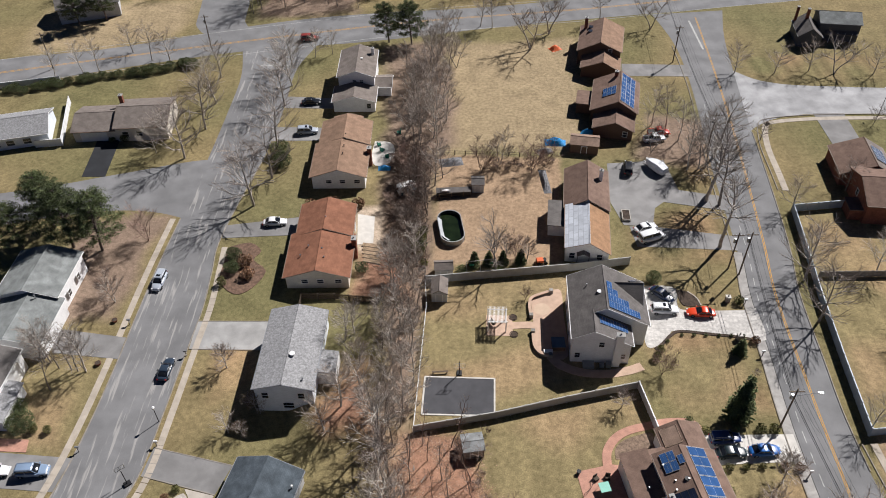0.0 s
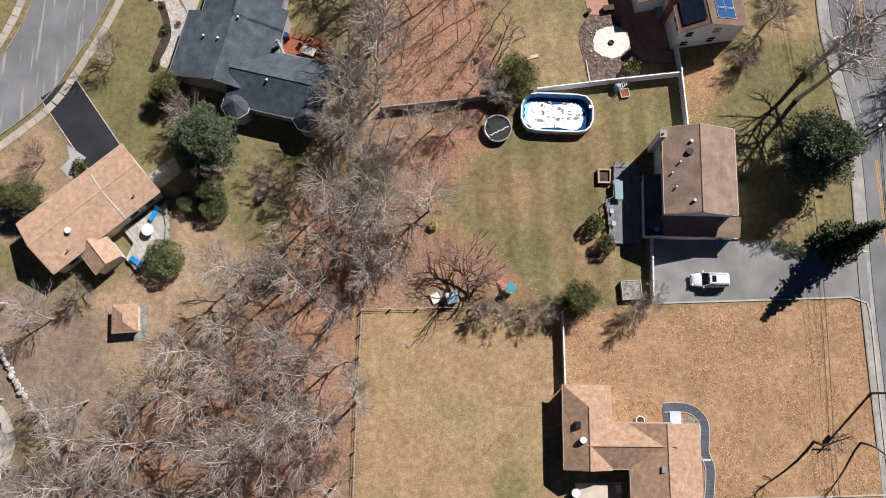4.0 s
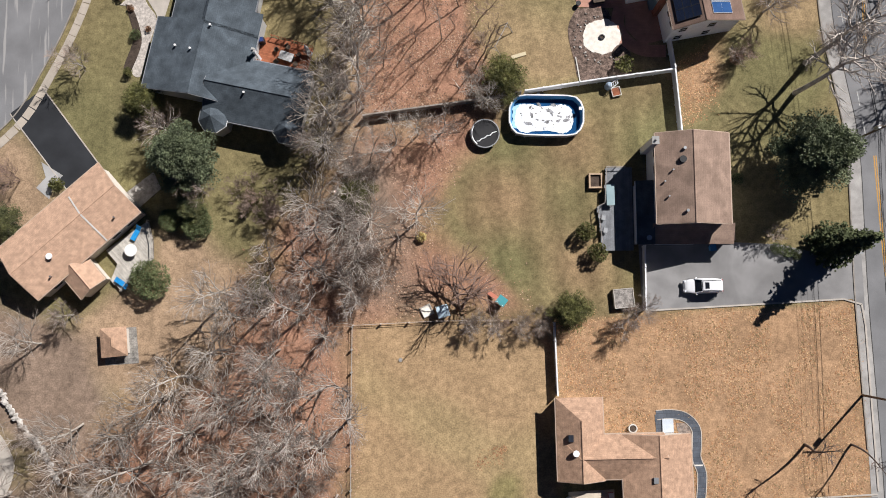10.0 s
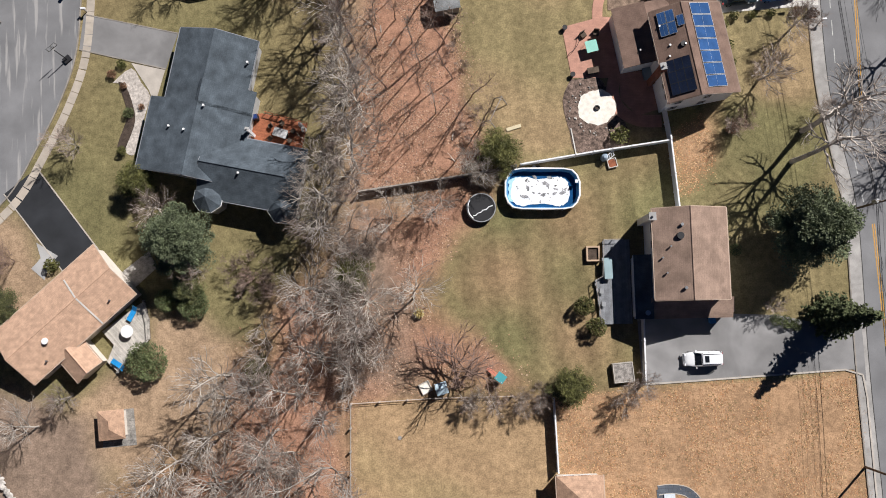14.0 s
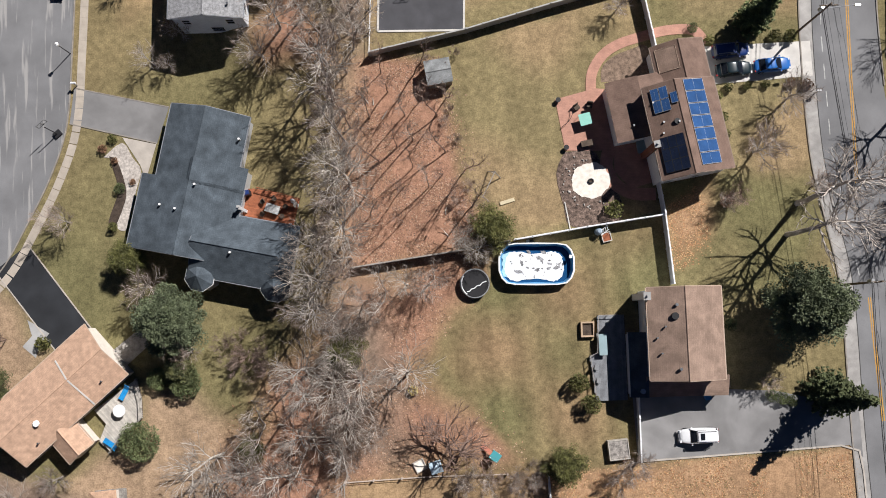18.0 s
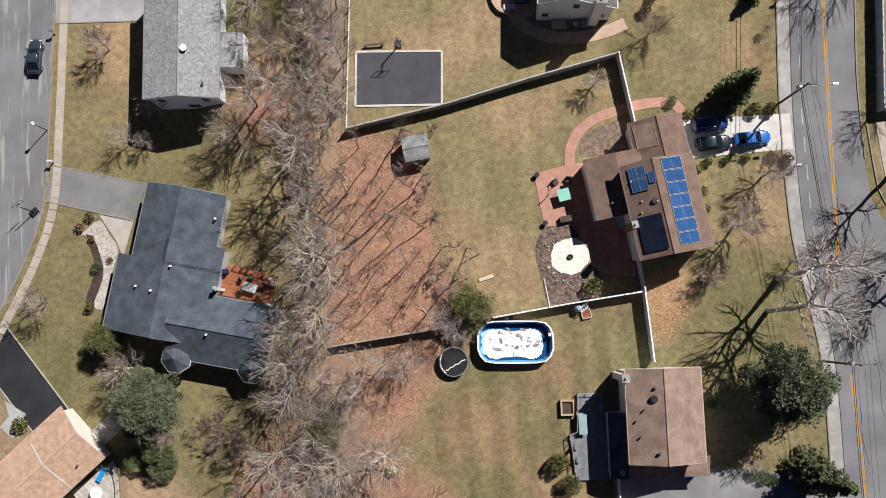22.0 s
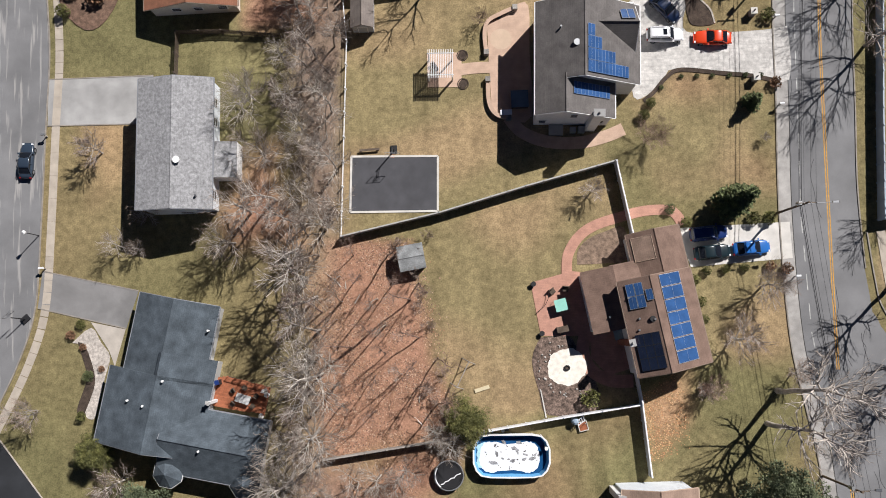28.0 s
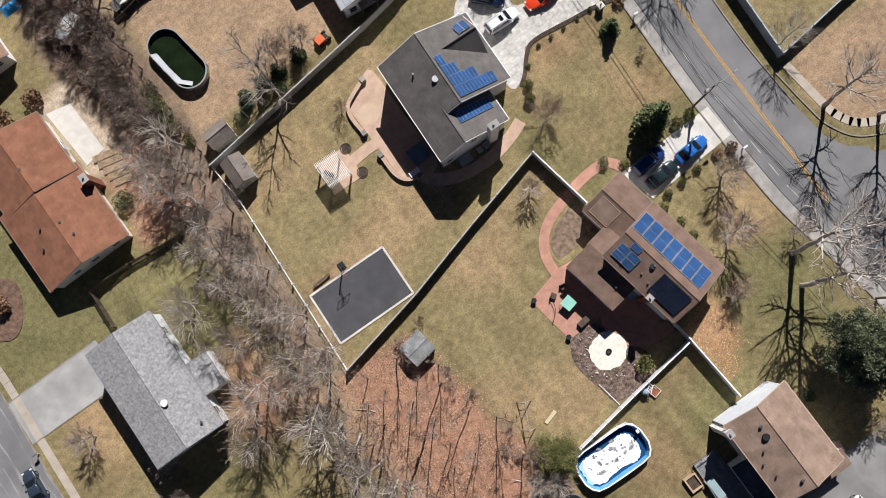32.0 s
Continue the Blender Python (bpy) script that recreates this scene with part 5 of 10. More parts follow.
single("garden_bed", prism(soft([(24.0, 62.2), (24.2, 64), (25.6, 65.4), (28, 66.3), (30.2, 66.6), (30.4, 62.6), (27, 62.2)], 3), -.05, .05), mat("stony_bed", (0.26, 0.185, 0.135), rough=.95, vary=.4, scale=2, fine=9, bump=.03), "stony planting bed inside the curved walk", "garden bed", kind="structure")
single("garden_bed", prism(soft([(18.8, 53.3), (17.6, 50.6), (18.3, 46.5), (19.3, 43.7), (25.4, 44.2), (25.2, 48), (23.4, 51.6), (22.3, 53.3)], 3), -.05, .045), mat("leafy_bed", (0.215, 0.155, 0.125), rough=.97, vary=.6, scale=2.2, fine=7, bump=.04, patch=.3), "leaf-strewn planting bed round the gravel circle", "garden bed", kind="structure")
single("gravel_circle", prism([(21.9 + r * math.cos(a), 49.5 + r * math.sin(a)) for a, r in [(k * math.pi / 36, 2.36 + .1 * math.sin(k * math.pi / 18 + 1) + .07 * math.sin(5 * k * math.pi / 36 + 2) + .05 * math.sin(11 * k * math.pi / 36) + .035 * math.sin(23 * k * math.pi / 36)) for k in range(72)]], -.05, .085), GRAVEL, "round white gravel circle with a fire pit", "gravel circle", kind="structure")
_fp = thing("fire_pit", 21.9, 49.4, .085, 0, "small dark metal fire pit on white gravel", "fire pit")
part("ring", hose([(.3 * math.cos(k * math.pi / 6), .26 * math.sin(k * math.pi / 6), .14) for k in range(12)], .1, 6, True), BLACK, _fp, uv=False)
part("ash", disc(0, 0, .26, 0, .12, 14), MULCH, _fp, uv=False)

# tan paver patio with curved seat walls
sheet("patio", soft([(14.3, 94.2), (16.0, 94.9), (18.0, 96.4), (19.8, 96.3), (19.6, 90), (19.4, 81.6), (16.2, 81.2), (14.5, 82.6), (14.3, 87)], 3), .06, PAVER_TAN, "tan paver patio with rounded corners", "patio")
single("patio_walk", ribbon([(10.4, 88.2), (12.4, 88.35), (14.6, 88.3)], -.75, .75, -.05, .064, 4), PAVER_TAN, "short tan paver walk", "path", kind="structure")
sheet("patio", [(6.3, 90.7), (10.8, 90.5), (10.6, 85.9), (6.2, 86.1)], .056, PAVER_TAN, "square tan paver pad under a pergola", "patio")
single("patio_walk", ribbon([(16.4, 81.6), (18.0, 79.6), (21, 78.2), (25, 77.8), (28.5, 78.4), (31, 79.3)], -.8, .8, -.05, .064, 6), PAVER_TAN, "paver walk along the shaded wall", "path", kind="structure")


def seat_wall(points, label):
    t = thing("seat_wall", 0, 0, label=label, category="seat wall")
    part("wall", ribbon(points, -.2, .2, 0, .5, 5), STONE, t)
    part("coping", ribbon(points, -.26, .26, .5, .58, 5), PAVER_TAN, t)
    for q in (points[0], points[-1]):
        part("pillar", box(q[0] - .32, q[0] + .32, q[1] - .32, q[1] + .32, 0, .8), STONE, t)


seat_wall([(18.0, 96.0), (16.0, 95.2), (14.4, 94.3), (13.9, 92.6), (14.0, 90.2)], "curved stone seat wall with tan coping")
seat_wall([(14.0, 86.6), (14.0, 83.6), (14.8, 82.0), (16.4, 81.4)], "curved stone seat wall round the patio corner")

# dark stone path by the tan ranch
single("garden_path", ribbon([(26.7, 1.6), (28.4, 1.7), (30.2, 1.3), (31.4, .0), (31.5, -1.8), (31.35, -3.6), (31.9, -5.4), (31.8, -7.4), (31.5, -9.4)], -.5, .5, -.05, .05, 6), PAVER_GREY, "curving dark bluestone path", "path", kind="structure")
for _o in (-.6, .5):
    single("edging", ribbon([(26.7, 1.6), (28.4, 1.7), (30.2, 1.3), (31.4, .0), (31.5, -1.8), (31.35, -3.6), (31.9, -5.4), (31.8, -7.4), (31.5, -9.4)], _o, _o + .1, -.05, .09, 6), CONCRETE, "pale stone edging of the path", "edging", kind="structure")
single("garden_path", ribbon([(33.0, -12.4), (31.0, -13.0), (30, -15), (29.6, -18)], -.5, .5, -.05, .05, 6), PAVER_GREY, "curving dark bluestone path", "path", kind="structure")
sheet("front_landing", [(30.3, -9.4), (34.6, -9.3), (34.6, -12.2), (30.3, -12.1)], .09, PAVER_TAN, "tan brick landing at the front door", "landing")
sheet("patio", [(15.6, -7.4), (21.2, -7.2), (21.0, -19), (15.8, -19)], .06, mat("cream_concrete", (0.58, 0.50, 0.40), rough=.9, vary=.14, scale=.7, fine=16, patch=.12), "pale concrete back patio", "patio")
single("entrance_step", box(27.35, 28.7, -.5, 1.15, 0, .2), mat("pale_blue_slab", (0.56, 0.62, 0.68), rough=.7, vary=.12, scale=1.2, fine=8), "pale blue-grey door slab on the path", "step")
single("garden_path", ribbon([(27.0, 1.7), (27.05, .8), (27.1, -.4)], -.42, .5, -.05, .046, 4), PAVER_GREY, "dark bluestone path by the side door", "path", kind="structure")
single("gravel_pocket", prism(soft([(29.1, .6), (30.2, .5), (30.8, -.4), (30.7, -1.6), (29.3, -.5)], 3), -.05, .04), mat("brown_gravel", (0.33, 0.27, 0.23), rough=.95, vary=.4, scale=3, fine=8), "small gravel bed inside the path's bend", "gravel bed", kind="structure")
single("path_strip", box(30.95, 32.1, -4.62, -4.44, -.05, .06), CONCRETE_PALE, "pale strip across the dark path", "path", kind="structure")
_s = thing("water_tank", 15.6, -8.4, .06, 0, "round white lidded tank on the back patio", "tank")
part("drum", tube((0, 0, 0), (0, 0, .95), .48, .48, 18), WHITE, _s, uv=False)
part("lid", disc(0, 0, .52, .95, 1.02, 18), WHITE_TRIM, _s, uv=False)
_s = thing("garden_hose", 14.9, -9.6, .06, -30, "pale hose bar lying on the patio edge", "hose")
part("tube", tube((-.8, 0, .05), (.8, 0, .05), .05, .05, 6), CONCRETE_PALE, _s, uv=False)
_s = thing("storage_crate", 20.7, -7.9, .06, 6, "red and white crate in the house shade", "crate")
part("box", box(-.3, .3, -.4, .4, 0, .6), mat("dull_red_plastic", (.34, .05, .06), rough=.5, vary=.15), _s)
part("lid", box(-.32, .32, -.42, .42, .6, .66), WHITE_TRIM, _s)
_s = thing("folding_chair", 20.7, -9.3, .06, 4, "white folding chair in the house shade", "chair")
part("seat", box(-.28, .28, -.3, .3, .4, .45), WHITE_TRIM, _s, uv=False)
part("backrest", box(-.28, .28, .28, .33, .45, .95), WHITE_TRIM, _s, uv=False)
for _x in (-.24, .24):
    for _y in (-.26, .26):
        part("leg", tube((_x, _y, 0), (_x, _y, .4), .02, .02, 5), STEEL, _s, uv=False)
_s = thing("half_barrel", 23.7, .1, 0, 0, "round pale planter against the wall", "planter")
part("tub", ring(disc_line(.42), disc_line(.55), 0, .45), CONCRETE_PALE, _s, uv=False)
part("soil", disc(0, 0, .42, 0, .38, 16), MULCH, _s, uv=False)
# patios on the west lots
sheet("patio", [(-18.0, 118), (-14.6, 117.2), (-14.4, 109.4), (-17.4, 109)], .06, CONCRETE_PALE, "pale concrete patio with cracks behind the ranch", "patio")
sheet("patio", soft([(-16.2, 143), (-12.6, 142.4), (-11.6, 138.5), (-12.6, 135), (-15.6, 134), (-16.6, 138)], 3), .06, CONCRETE_PALE, "pale round patio with garden seats", "patio")
sheet("path", [(-50.0, 35.0), (-47.2, 33.2), (-48.4, 31.8), (-48.9, 30.2), (-50.6, 31.7), (-49.4, 33.0)], .05, CONCRETE_GREY, "angled grey concrete front walk", "path")
sheet("patio", [(-39.2, 30.7), (-35.6, 33.4), (-34.6, 31.2), (-37.4, 28.8)], .07, STONE, "rough flagstone steps", "steps")
single("gravel_bed", prism(soft([(-40.2, 55.4), (-37.8, 57.2), (-36.5, 55.2), (-35.4, 53.5), (-36.0, 51.1), (-37.0, 47.2), (-37.5, 45.8), (-38.5, 46.2), (-38.5, 47.7), (-37.4, 50.1), (-38.0, 52.9), (-38.9, 55.0)], 3), -.05, .06), mat("pale_pea_gravel", (0.52, 0.47, 0.42), rough=.95, vary=.3, scale=3.0, fine=9, bump=.02, patch=.15), "white gravel bed along the front of the house", "gravel bed", kind="structure")
sheet("path", [(-37.8, 57.9), (-33.4, 56.8), (-34.8, 52.2), (-35.5, 54.2)], .05, CONCRETE, "pale concrete front walk", "path")
single("garden_bed", prism(soft([(-39.5, 55.5), (-38.5, 54.9), (-37.4, 51.6), (-37.5, 49.4), (-39.0, 46.0), (-39.6, 47.1), (-38.5, 50.2), (-38.4, 51.7), (-39.1, 54.2)], 3), -.05, .08), MULCH, "dark mulch bed in front of the gravel", "garden bed", kind="structure")
single("garden_bed", prism(soft([(-41.8, 108.5), (-38, 109.8), (-35.4, 107.5), (-36.4, 105), (-33.6, 102), (-35.6, 97.4), (-38.4, 96.2), (-41.6, 99.5), (-41.8, 104)], 3), -.05, .1), mat("ivy_bed", (0.19, 0.12, 0.085), rough=.95, vary=.4, scale=1.6, fine=8, bump=.05), "large brown leafy island bed", "garden bed", kind="structure")
sheet("patio", [(-70, 66.6), (-63.2, 66.2), (-62.8, 64.0), (-70, 64.4)], .06, PAVER_RED, "red brick walk beside the driveway", "path")

# timber terraces down to the brush
for _k in range(5):
    _t = thing("terrace_step", -14.9 + _k * .12, 108.2 - _k * 1.05, 0, -14, "earth terrace step held by old timber", "garden step", "terrace steps")
    part("timber", box(-1.7, 1.7, -.07, .07, 0, .2 - .02 * _k), POLE_WOOD, _t)
    part("earth", box(-1.65, 1.65, .075, .9, 0, .17 - .02 * _k), mat("dry_earth", (0.36, 0.26, 0.17), rough=.97, vary=.35, scale=1.6, fine=9, bump=.03), _t)

# ---- fences ----


def fence(points, tall, material, label, kind_="panel", span=2.4, cap=True):
    """A fence along a broken line: a post, a panel and its top rail for each span."""
    t = thing("fence", points[0][0], points[0][1], 0, 0, label, "fence")
    o = Vector(points[0])
    pw = .09
    for a, b in zip(points, points[1:]):
        a, b = Vector(a) - o, Vector(b) - o
        n = max(1, round((b - a).length / span))
        ang = math.degrees(math.atan2((b - a).y, (b - a).x))
        s = (b - a).length / n
        for k in range(n):
            q = a + (b - a) * k / n
            at = pose(q.x, q.y, 0, 0, 0, ang)
            part("post", box(-pw, pw, -pw, pw, 0, tall + .1), material, t, uv=False, at=at)
            if kind_ == "panel":
                part("panel", box(pw + .004, s - pw - .004, -.04, .04, .06, tall - .1), material, t, uv=False, at=at)
                part("rail", box(pw + .004, s - pw - .004, -.085, .085, tall - .1, tall), material, t, uv=False, at=at)
            elif kind_ == "slats":
                for z in (.3, tall * .55, tall - .25):
                    part("rail", box(pw, s - pw, -.03, .03, z, z + .1), material, t, uv=False, at=at)
                m = int(s / .16)
                for j in range(m):
                    part("slat", box(pw + j * s / m + .01, pw + j * s / m + .12, .03, .05, .08, tall), material, t, uv=False, at=at)
            else:
                for z in (tall * .45, tall - .08):
                    part("rail", tube((0, 0, z), (s, 0, z), .035, .035, 5), material, t, uv=False, at=at)
        if kind_ == "panel":
            pass
    q = Vector(points[-1]) - o
    part("post", box(q.x - pw, q.x + pw, q.y - pw, q.y + pw, 0, tall + .1), material, t, uv=False)
    return t


GREY_VINYL = mat("grey_vinyl", (0.40, 0.40, 0.385), rough=.6, vary=.1, scale=1, fine=6)
fence([(11.8, 42.3), (21, 43.5), (30.6, 44.6)], 1.6, WHITE, "white vinyl fence behind the pool")
fence([(-8.7, 39.7), (4.4, 41.2), (11.2, 42.2)], 1.5, FENCE_GREY, "weathered pale fence at the foot of the woods")
fence([(30.6, 44.7), (31.1, 36.0)], 1.8, WHITE, "white vinyl side fence of the pool yard")
fence([(30.6, 44.9), (30.1, 49.0)], 1.8, WHITE, "white vinyl fence meeting the solar house")
fence([(29.5, 74.9), (30.9, 65.8)], 1.8, WHITE, "white vinyl fence beside the garage")
fence([(29.4, 74.95), (18, 72.3), (7, 69.5), (-5.5, 67.1)], 1.7, GREY_VINYL, "grey vinyl fence behind the basketball court")
fence([(-5.6, 67.2), (-4.8, 80), (-4.0, 92.7), (-4.3, 98.3)], 1.0, WHITE, "low white rail fence at the edge of the brush", kind_="rails", span=3.0)
fence([(-4.2, 98.5), (22.2, 101.4), (33, 103.0)], 1.9, GREY_VINYL, "tall pale grey vinyl fence")
fence([(62.0, 66.0), (63.2, 80), (64.6, 94), (66.2, 106), (67.6, 117.6), (80, 119.0)], 1.9, FENCE_BLUE, "long blue-grey vinyl fence along the road")
fence([(62.1, 65.9), (75, 67.2), (90, 68)], 1.9, FENCE_BLUE, "blue-grey vinyl fence dividing the roadside lawns")
fence([(66.4, 99.4), (92, 99.4)], 1.4, FENCE_GREY, "grey fence between lawns")
fence([(14.45, 13.2), (14.55, 4.4)], 1.5, WHITE, "white vinyl fence running to the tan ranch")
fence([(-10.4, 13.4), (0, 13.7), (9.5, 13.6)], .7, mat("pale_rail_wood", (0.52, 0.44, 0.38), rough=.85, vary=.2), "low pale timber rail along the lawn", kind_="rails", span=3.0)
fence([(-10.5, 13.2), (-10.8, 2), (-11.0, -12.4)], .8, FENCE_GREY, "low weathered rail fence at the wood's edge", kind_="rails", span=3.0)
fence([(25.9, 22.4), (25.7, 14.6)], 1.5, WHITE, "white vinyl fence beside the driveway")
fence([(-26.0, 94.9), (-20.2, 94.7), (-12.5, 93.7)], 1.5, FENCE_WOOD, "dark wooden slat fence behind the grey house", kind_="slats")
fence([(-26.05, 94.6), (-26.3, 89.4)], 1.5, FENCE_WOOD, "dark wooden slat fence by the driveway", kind_="slats")
fence([(-91.2, 141.8), (-85.6, 142.5)], 1.9, WHITE, "white vinyl fence between the ranches")
fence([(-85.6, 142.7), (-90.0, 160.0)], 1.9, WHITE, "white vinyl fence running back between houses")
fence([(-112, 166.5), (-96, 170.0)], 1.6, WHITE, "white fence behind the hedge")
fence([(-4.4, 99), (-4.2, 122), (3, 123.2)], 1.3, FENCE_WOOD, "dark wire fence round the bare yard", kind_="rails")
fence([(-3.2, 138), (20, 136.5)], 1.1, FENCE_WOOD, "dark rail fence behind the bare yard", kind_="rails")
fence([(-10.9, -12.6), (-4.5, -14.8), (2, -18)], 1.2, FENCE_GREY, "weathered pale fence at the lawn's far end")


PALE_STONE = mat("pale_fieldstone", (0.50, 0.47, 0.43), rough=0.9, vary=0.25, scale=2, fine=9, per_object=0.2, bump=0.01)


def stone_wall(points, label):
    t = thing("stone_wall", 0, 0, label=label, category="stone wall")
    c = chain(points, 10)
    s = np.concatenate([[0], np.cumsum([(b - a).length for a, b in zip(c, c[1:])])])
    rnd = random.Random(3)
    shapes = [mesh("stone", blob(0, 0, .18, .42, .3, .24, k, .22, 7, 4), PALE_STONE, uv=False) for k in range(5)]
    d = 0.0
    while d < s[-1]:
        x, y = np.interp(d, s, [q.x for q in c]), np.interp(d, s, [q.y for q in c])
        part("stone", shapes[rnd.randrange(5)], None, t, at=pose(x + rnd.uniform(-.15, .15), y + rnd.uniform(-.15, .15), rnd.choice((0, 0, .22)), 0, 0, rnd.uniform(0, 360)))
        d += rnd.uniform(.24, .36)


stone_wall([(-56, 9), (-55.3, 7.5), (-51.7, 2.1), (-49.0, -1.0), (-47.1, -4.9)], "low pale fieldstone wall in the woods")
fence([(-46.8, -5.2), (-33.7, -9.1), (-15.5, -13.3), (-11.2, -12.7)], .5, FENCE_GREY, "low weathered timber edging", kind_="rails", span=3.0)

# ---- vehicles ----


def loft(sections):
    """A skin through cross-sections (x, half width, low z, high z), with rounded upper edges."""
    v, f = [], []
    for x, w, z0, z1 in sections:
        zm = z0 + (z1 - z0) * .72
        v += [(x, -w * .94, z0), (x, -w, z0 + .2), (x, -w, zm), (x, -w * .86, z1), (x, w * .86, z1), (x, w, zm), (x, w, z0 + .2), (x, w * .94, z0)]
    n = len(sections)
    for i in range(n - 1):
        for k in range(8):
            a, b = 8 * i + k, 8 * i + (k + 1) % 8
            f.append((a, b, b + 8, a + 8))
    f += [tuple(range(7, -1, -1)), tuple(range(8 * n - 8, 8 * n))]
    return v, f


def hull(sections, n=9, square=.55):
    """A rounded skin through cross-sections (x, half width, low z, high z)."""
    v, f = [], []
    for x, w, z0, z1 in sections:
        zm = z0 + (z1 - z0) * .55
        arc = [math.pi * k / (n - 1) for k in range(n)]
        v += [(x, w * .9, z0), (x, w * .99, z0 + (zm - z0) * .4)]
        v += [(x, w * math.copysign(abs(math.cos(a)) ** square, math.cos(a)), zm + (z1 - zm) * math.sin(a) ** square) for a in arc]
        v += [(x, -w * .99, z0 + (zm - z0) * .4), (x, -w * .9, z0)]
    m = n + 4
    for i in range(len(sections) - 1):
        for k in range(m):
            a, b = m * i + k, m * i + (k + 1) % m
            f.append((a, a + m, b + m, b))
    f += [tuple(range(m)), tuple(range(len(v) - 1, len(v) - m - 1, -1))]
    return v, f


PAINT = {}


def paint(name, colour, rough=.28):
    if name not in PAINT:
        PAINT[name] = mat("car_paint_" + name, colour, rough=rough, vary=.05, coat=.5, spec=.5)
    return PAINT[name]


CAR_GLASS = glassy("car_glass", (0.012, 0.014, 0.018), .06)
LAMP_RED = mat("red_tail_lamp", (0.35, 0.01, 0.01), rough=.3, vary=.1)
LAMP_CLEAR = mat("clear_headlamp", (0.7, 0.72, 0.74), rough=.2, vary=.05)
WHEELS = {}


def vehicle(x, y, ang, kind, colour, name, label, ground_z=.05):
    """kind: sedan, suv, van, pickup. The nose points along +x."""
    L, W, H = {"sedan": (4.6, 1.8, 1.42), "suv": (4.7, 1.88, 1.72), "van": (5.3, 1.98, 2.05), "pickup": (5.0, 1.85, 1.78), "coupe": (4.8, 1.85, 1.36)}[kind]
    p = paint(name, colour)
    t = thing({"sedan": "car", "coupe": "car", "suv": "suv", "van": "van", "pickup": "pickup_truck"}[kind], x, y, ground_z, ang, label, "pickup truck" if kind == "pickup" else ("van" if kind == "van" else "car"), "parked vehicles")
    h, w = L / 2, W / 2
    belt = {"sedan": .88, "coupe": .84, "suv": 1.0, "van": 1.1, "pickup": 1.05}[kind]
    hood = belt - .06
    tail = {"sedan": belt - .02, "coupe": belt, "suv": belt + .02, "van": belt + .02, "pickup": belt}[kind]
    part("body", hull([(-h, w * .45, .42, tail - .26), (-h + .08, w * .72, .34, tail - .12), (-h + .28, w * .88, .28, tail - .05), (-h + .8, w * .98, .22, tail), (0, w, .22, belt), (h * .42, w, .22, belt), (h - .9, w * .96, .24, hood - .02), (h - .45, w * .87, .26, hood - .1), (h - .14, w * .7, .3, hood - .2), (h, w * .42, .38, hood - .36)]), p, t, smooth=True, uv=False)
    c0, c1, r0, r1 = {"sedan": (-1.75, 1.05, -1.0, .25), "coupe": (-1.8, .85, -1.0, .05), "suv": (-2.22, 1.1, -2.0, .4), "van": (-2.55, 1.75, -2.45, 1.0), "pickup": (-.75, 1.25, -.5, .6)}[kind]
    wb, wr = w * .9, w * .76
    low, top = belt - .03, H - .06
    part("glazing", hull([(c0, wb * .86, low - .1, low + .03), (c0 + .12, wb * .93, low - .1, low + .1), (r0, wr * 1.02, low - .1, top), (r1, wr * 1.02, low - .1, top), (c1 - .15, wb * .95, low - .1, low + .1), (c1, wb * .84, low - .1, low + .03)]), CAR_GLASS, t, smooth=True, uv=False)
    part("roof", hull([(r0 - .1, wr * .8, top - .12, top - .03), (r0 + .12, wr * 1.04, top - .12, H - .02), ((r0 + r1) / 2, wr * 1.06, top - .12, H), (r1 - .2, wr * 1.04, top - .12, H - .02), (r1 + .06, wr * .84, top - .14, top - .04)]), p, t, smooth=True, uv=False)
    for s in (-1, 1):
        for a, b in ((c0, r0), (c1, r1)):
            part("pillar", tube((a, s * wb, low), (b, s * wr, top), .05, .045, 5), p, t, uv=False)
        if kind != "pickup":
            m = (c0 + c1) / 2 - .1
            part("pillar", tube((m, s * (wb + .005), low), (m - .05, s * (wr + .005), top), .045, .04, 5), p, t, uv=False)
        part("mirror", box(c1 - .25, c1 - .08, min(s * w, s * (w + .17)), max(s * w, s * (w + .17)), belt - .02, belt + .12), p, t, uv=False)
        part("headlight", box(h - .22, h - .03, min(s * w * .5, s * w * .8), max(s * w * .5, s * w * .8), hood - .32, hood - .18), LAMP_CLEAR, t, uv=False)
        part("tail_light", box(-h - .01, -h + .12, min(s * w * .6, s * w * .84), max(s * w * .6, s * w * .84), tail - .34, tail - .16), LAMP_RED, t, uv=False)
        for a in (-h + .85, h - .9):
            if "tyre" not in WHEELS:
                WHEELS["tyre"] = mesh("tyre", unite(tube((0, -.11, 0), (0, .11, 0), .34, .34, 14)), TYRE, uv=False)
                WHEELS["rim"] = mesh("rim", tube((0, -.115, 0), (0, .115, 0), .2, .2, 10), CHROME, uv=False)
            wheel = part("tyre", WHEELS["tyre"], None, t, at=pose(a, s * (w - .12), .34))
            part("rim", WHEELS["rim"], None, wheel)
    if kind == "pickup":
        part("cargo_bed", unite(box(-h + .15, -.85, -w * .8, w * .8, belt - .02, belt + .012)), BLACK if name != "red" else mat("pink_bed_cover", (0.55, 0.20, 0.20), rough=.5, vary=.1), t, "bed cover")
        for s in (-1, 1):
            part("bed_side", box(-h + .1, -.8, min(s * w * .82, s * w * .96), max(s * w * .82, s * w * .96), belt - .05, belt + .1), p, t, uv=False)
    if kind == "suv":
        for s in (-1, 1):
            part("roof_rail", tube((r0 + .1, s * wr * .85, H + .05), (r1 - .1, s * wr * .85, H + .05), .025, .025, 5), BLACK if name == "white" else CHROME, t, uv=False)
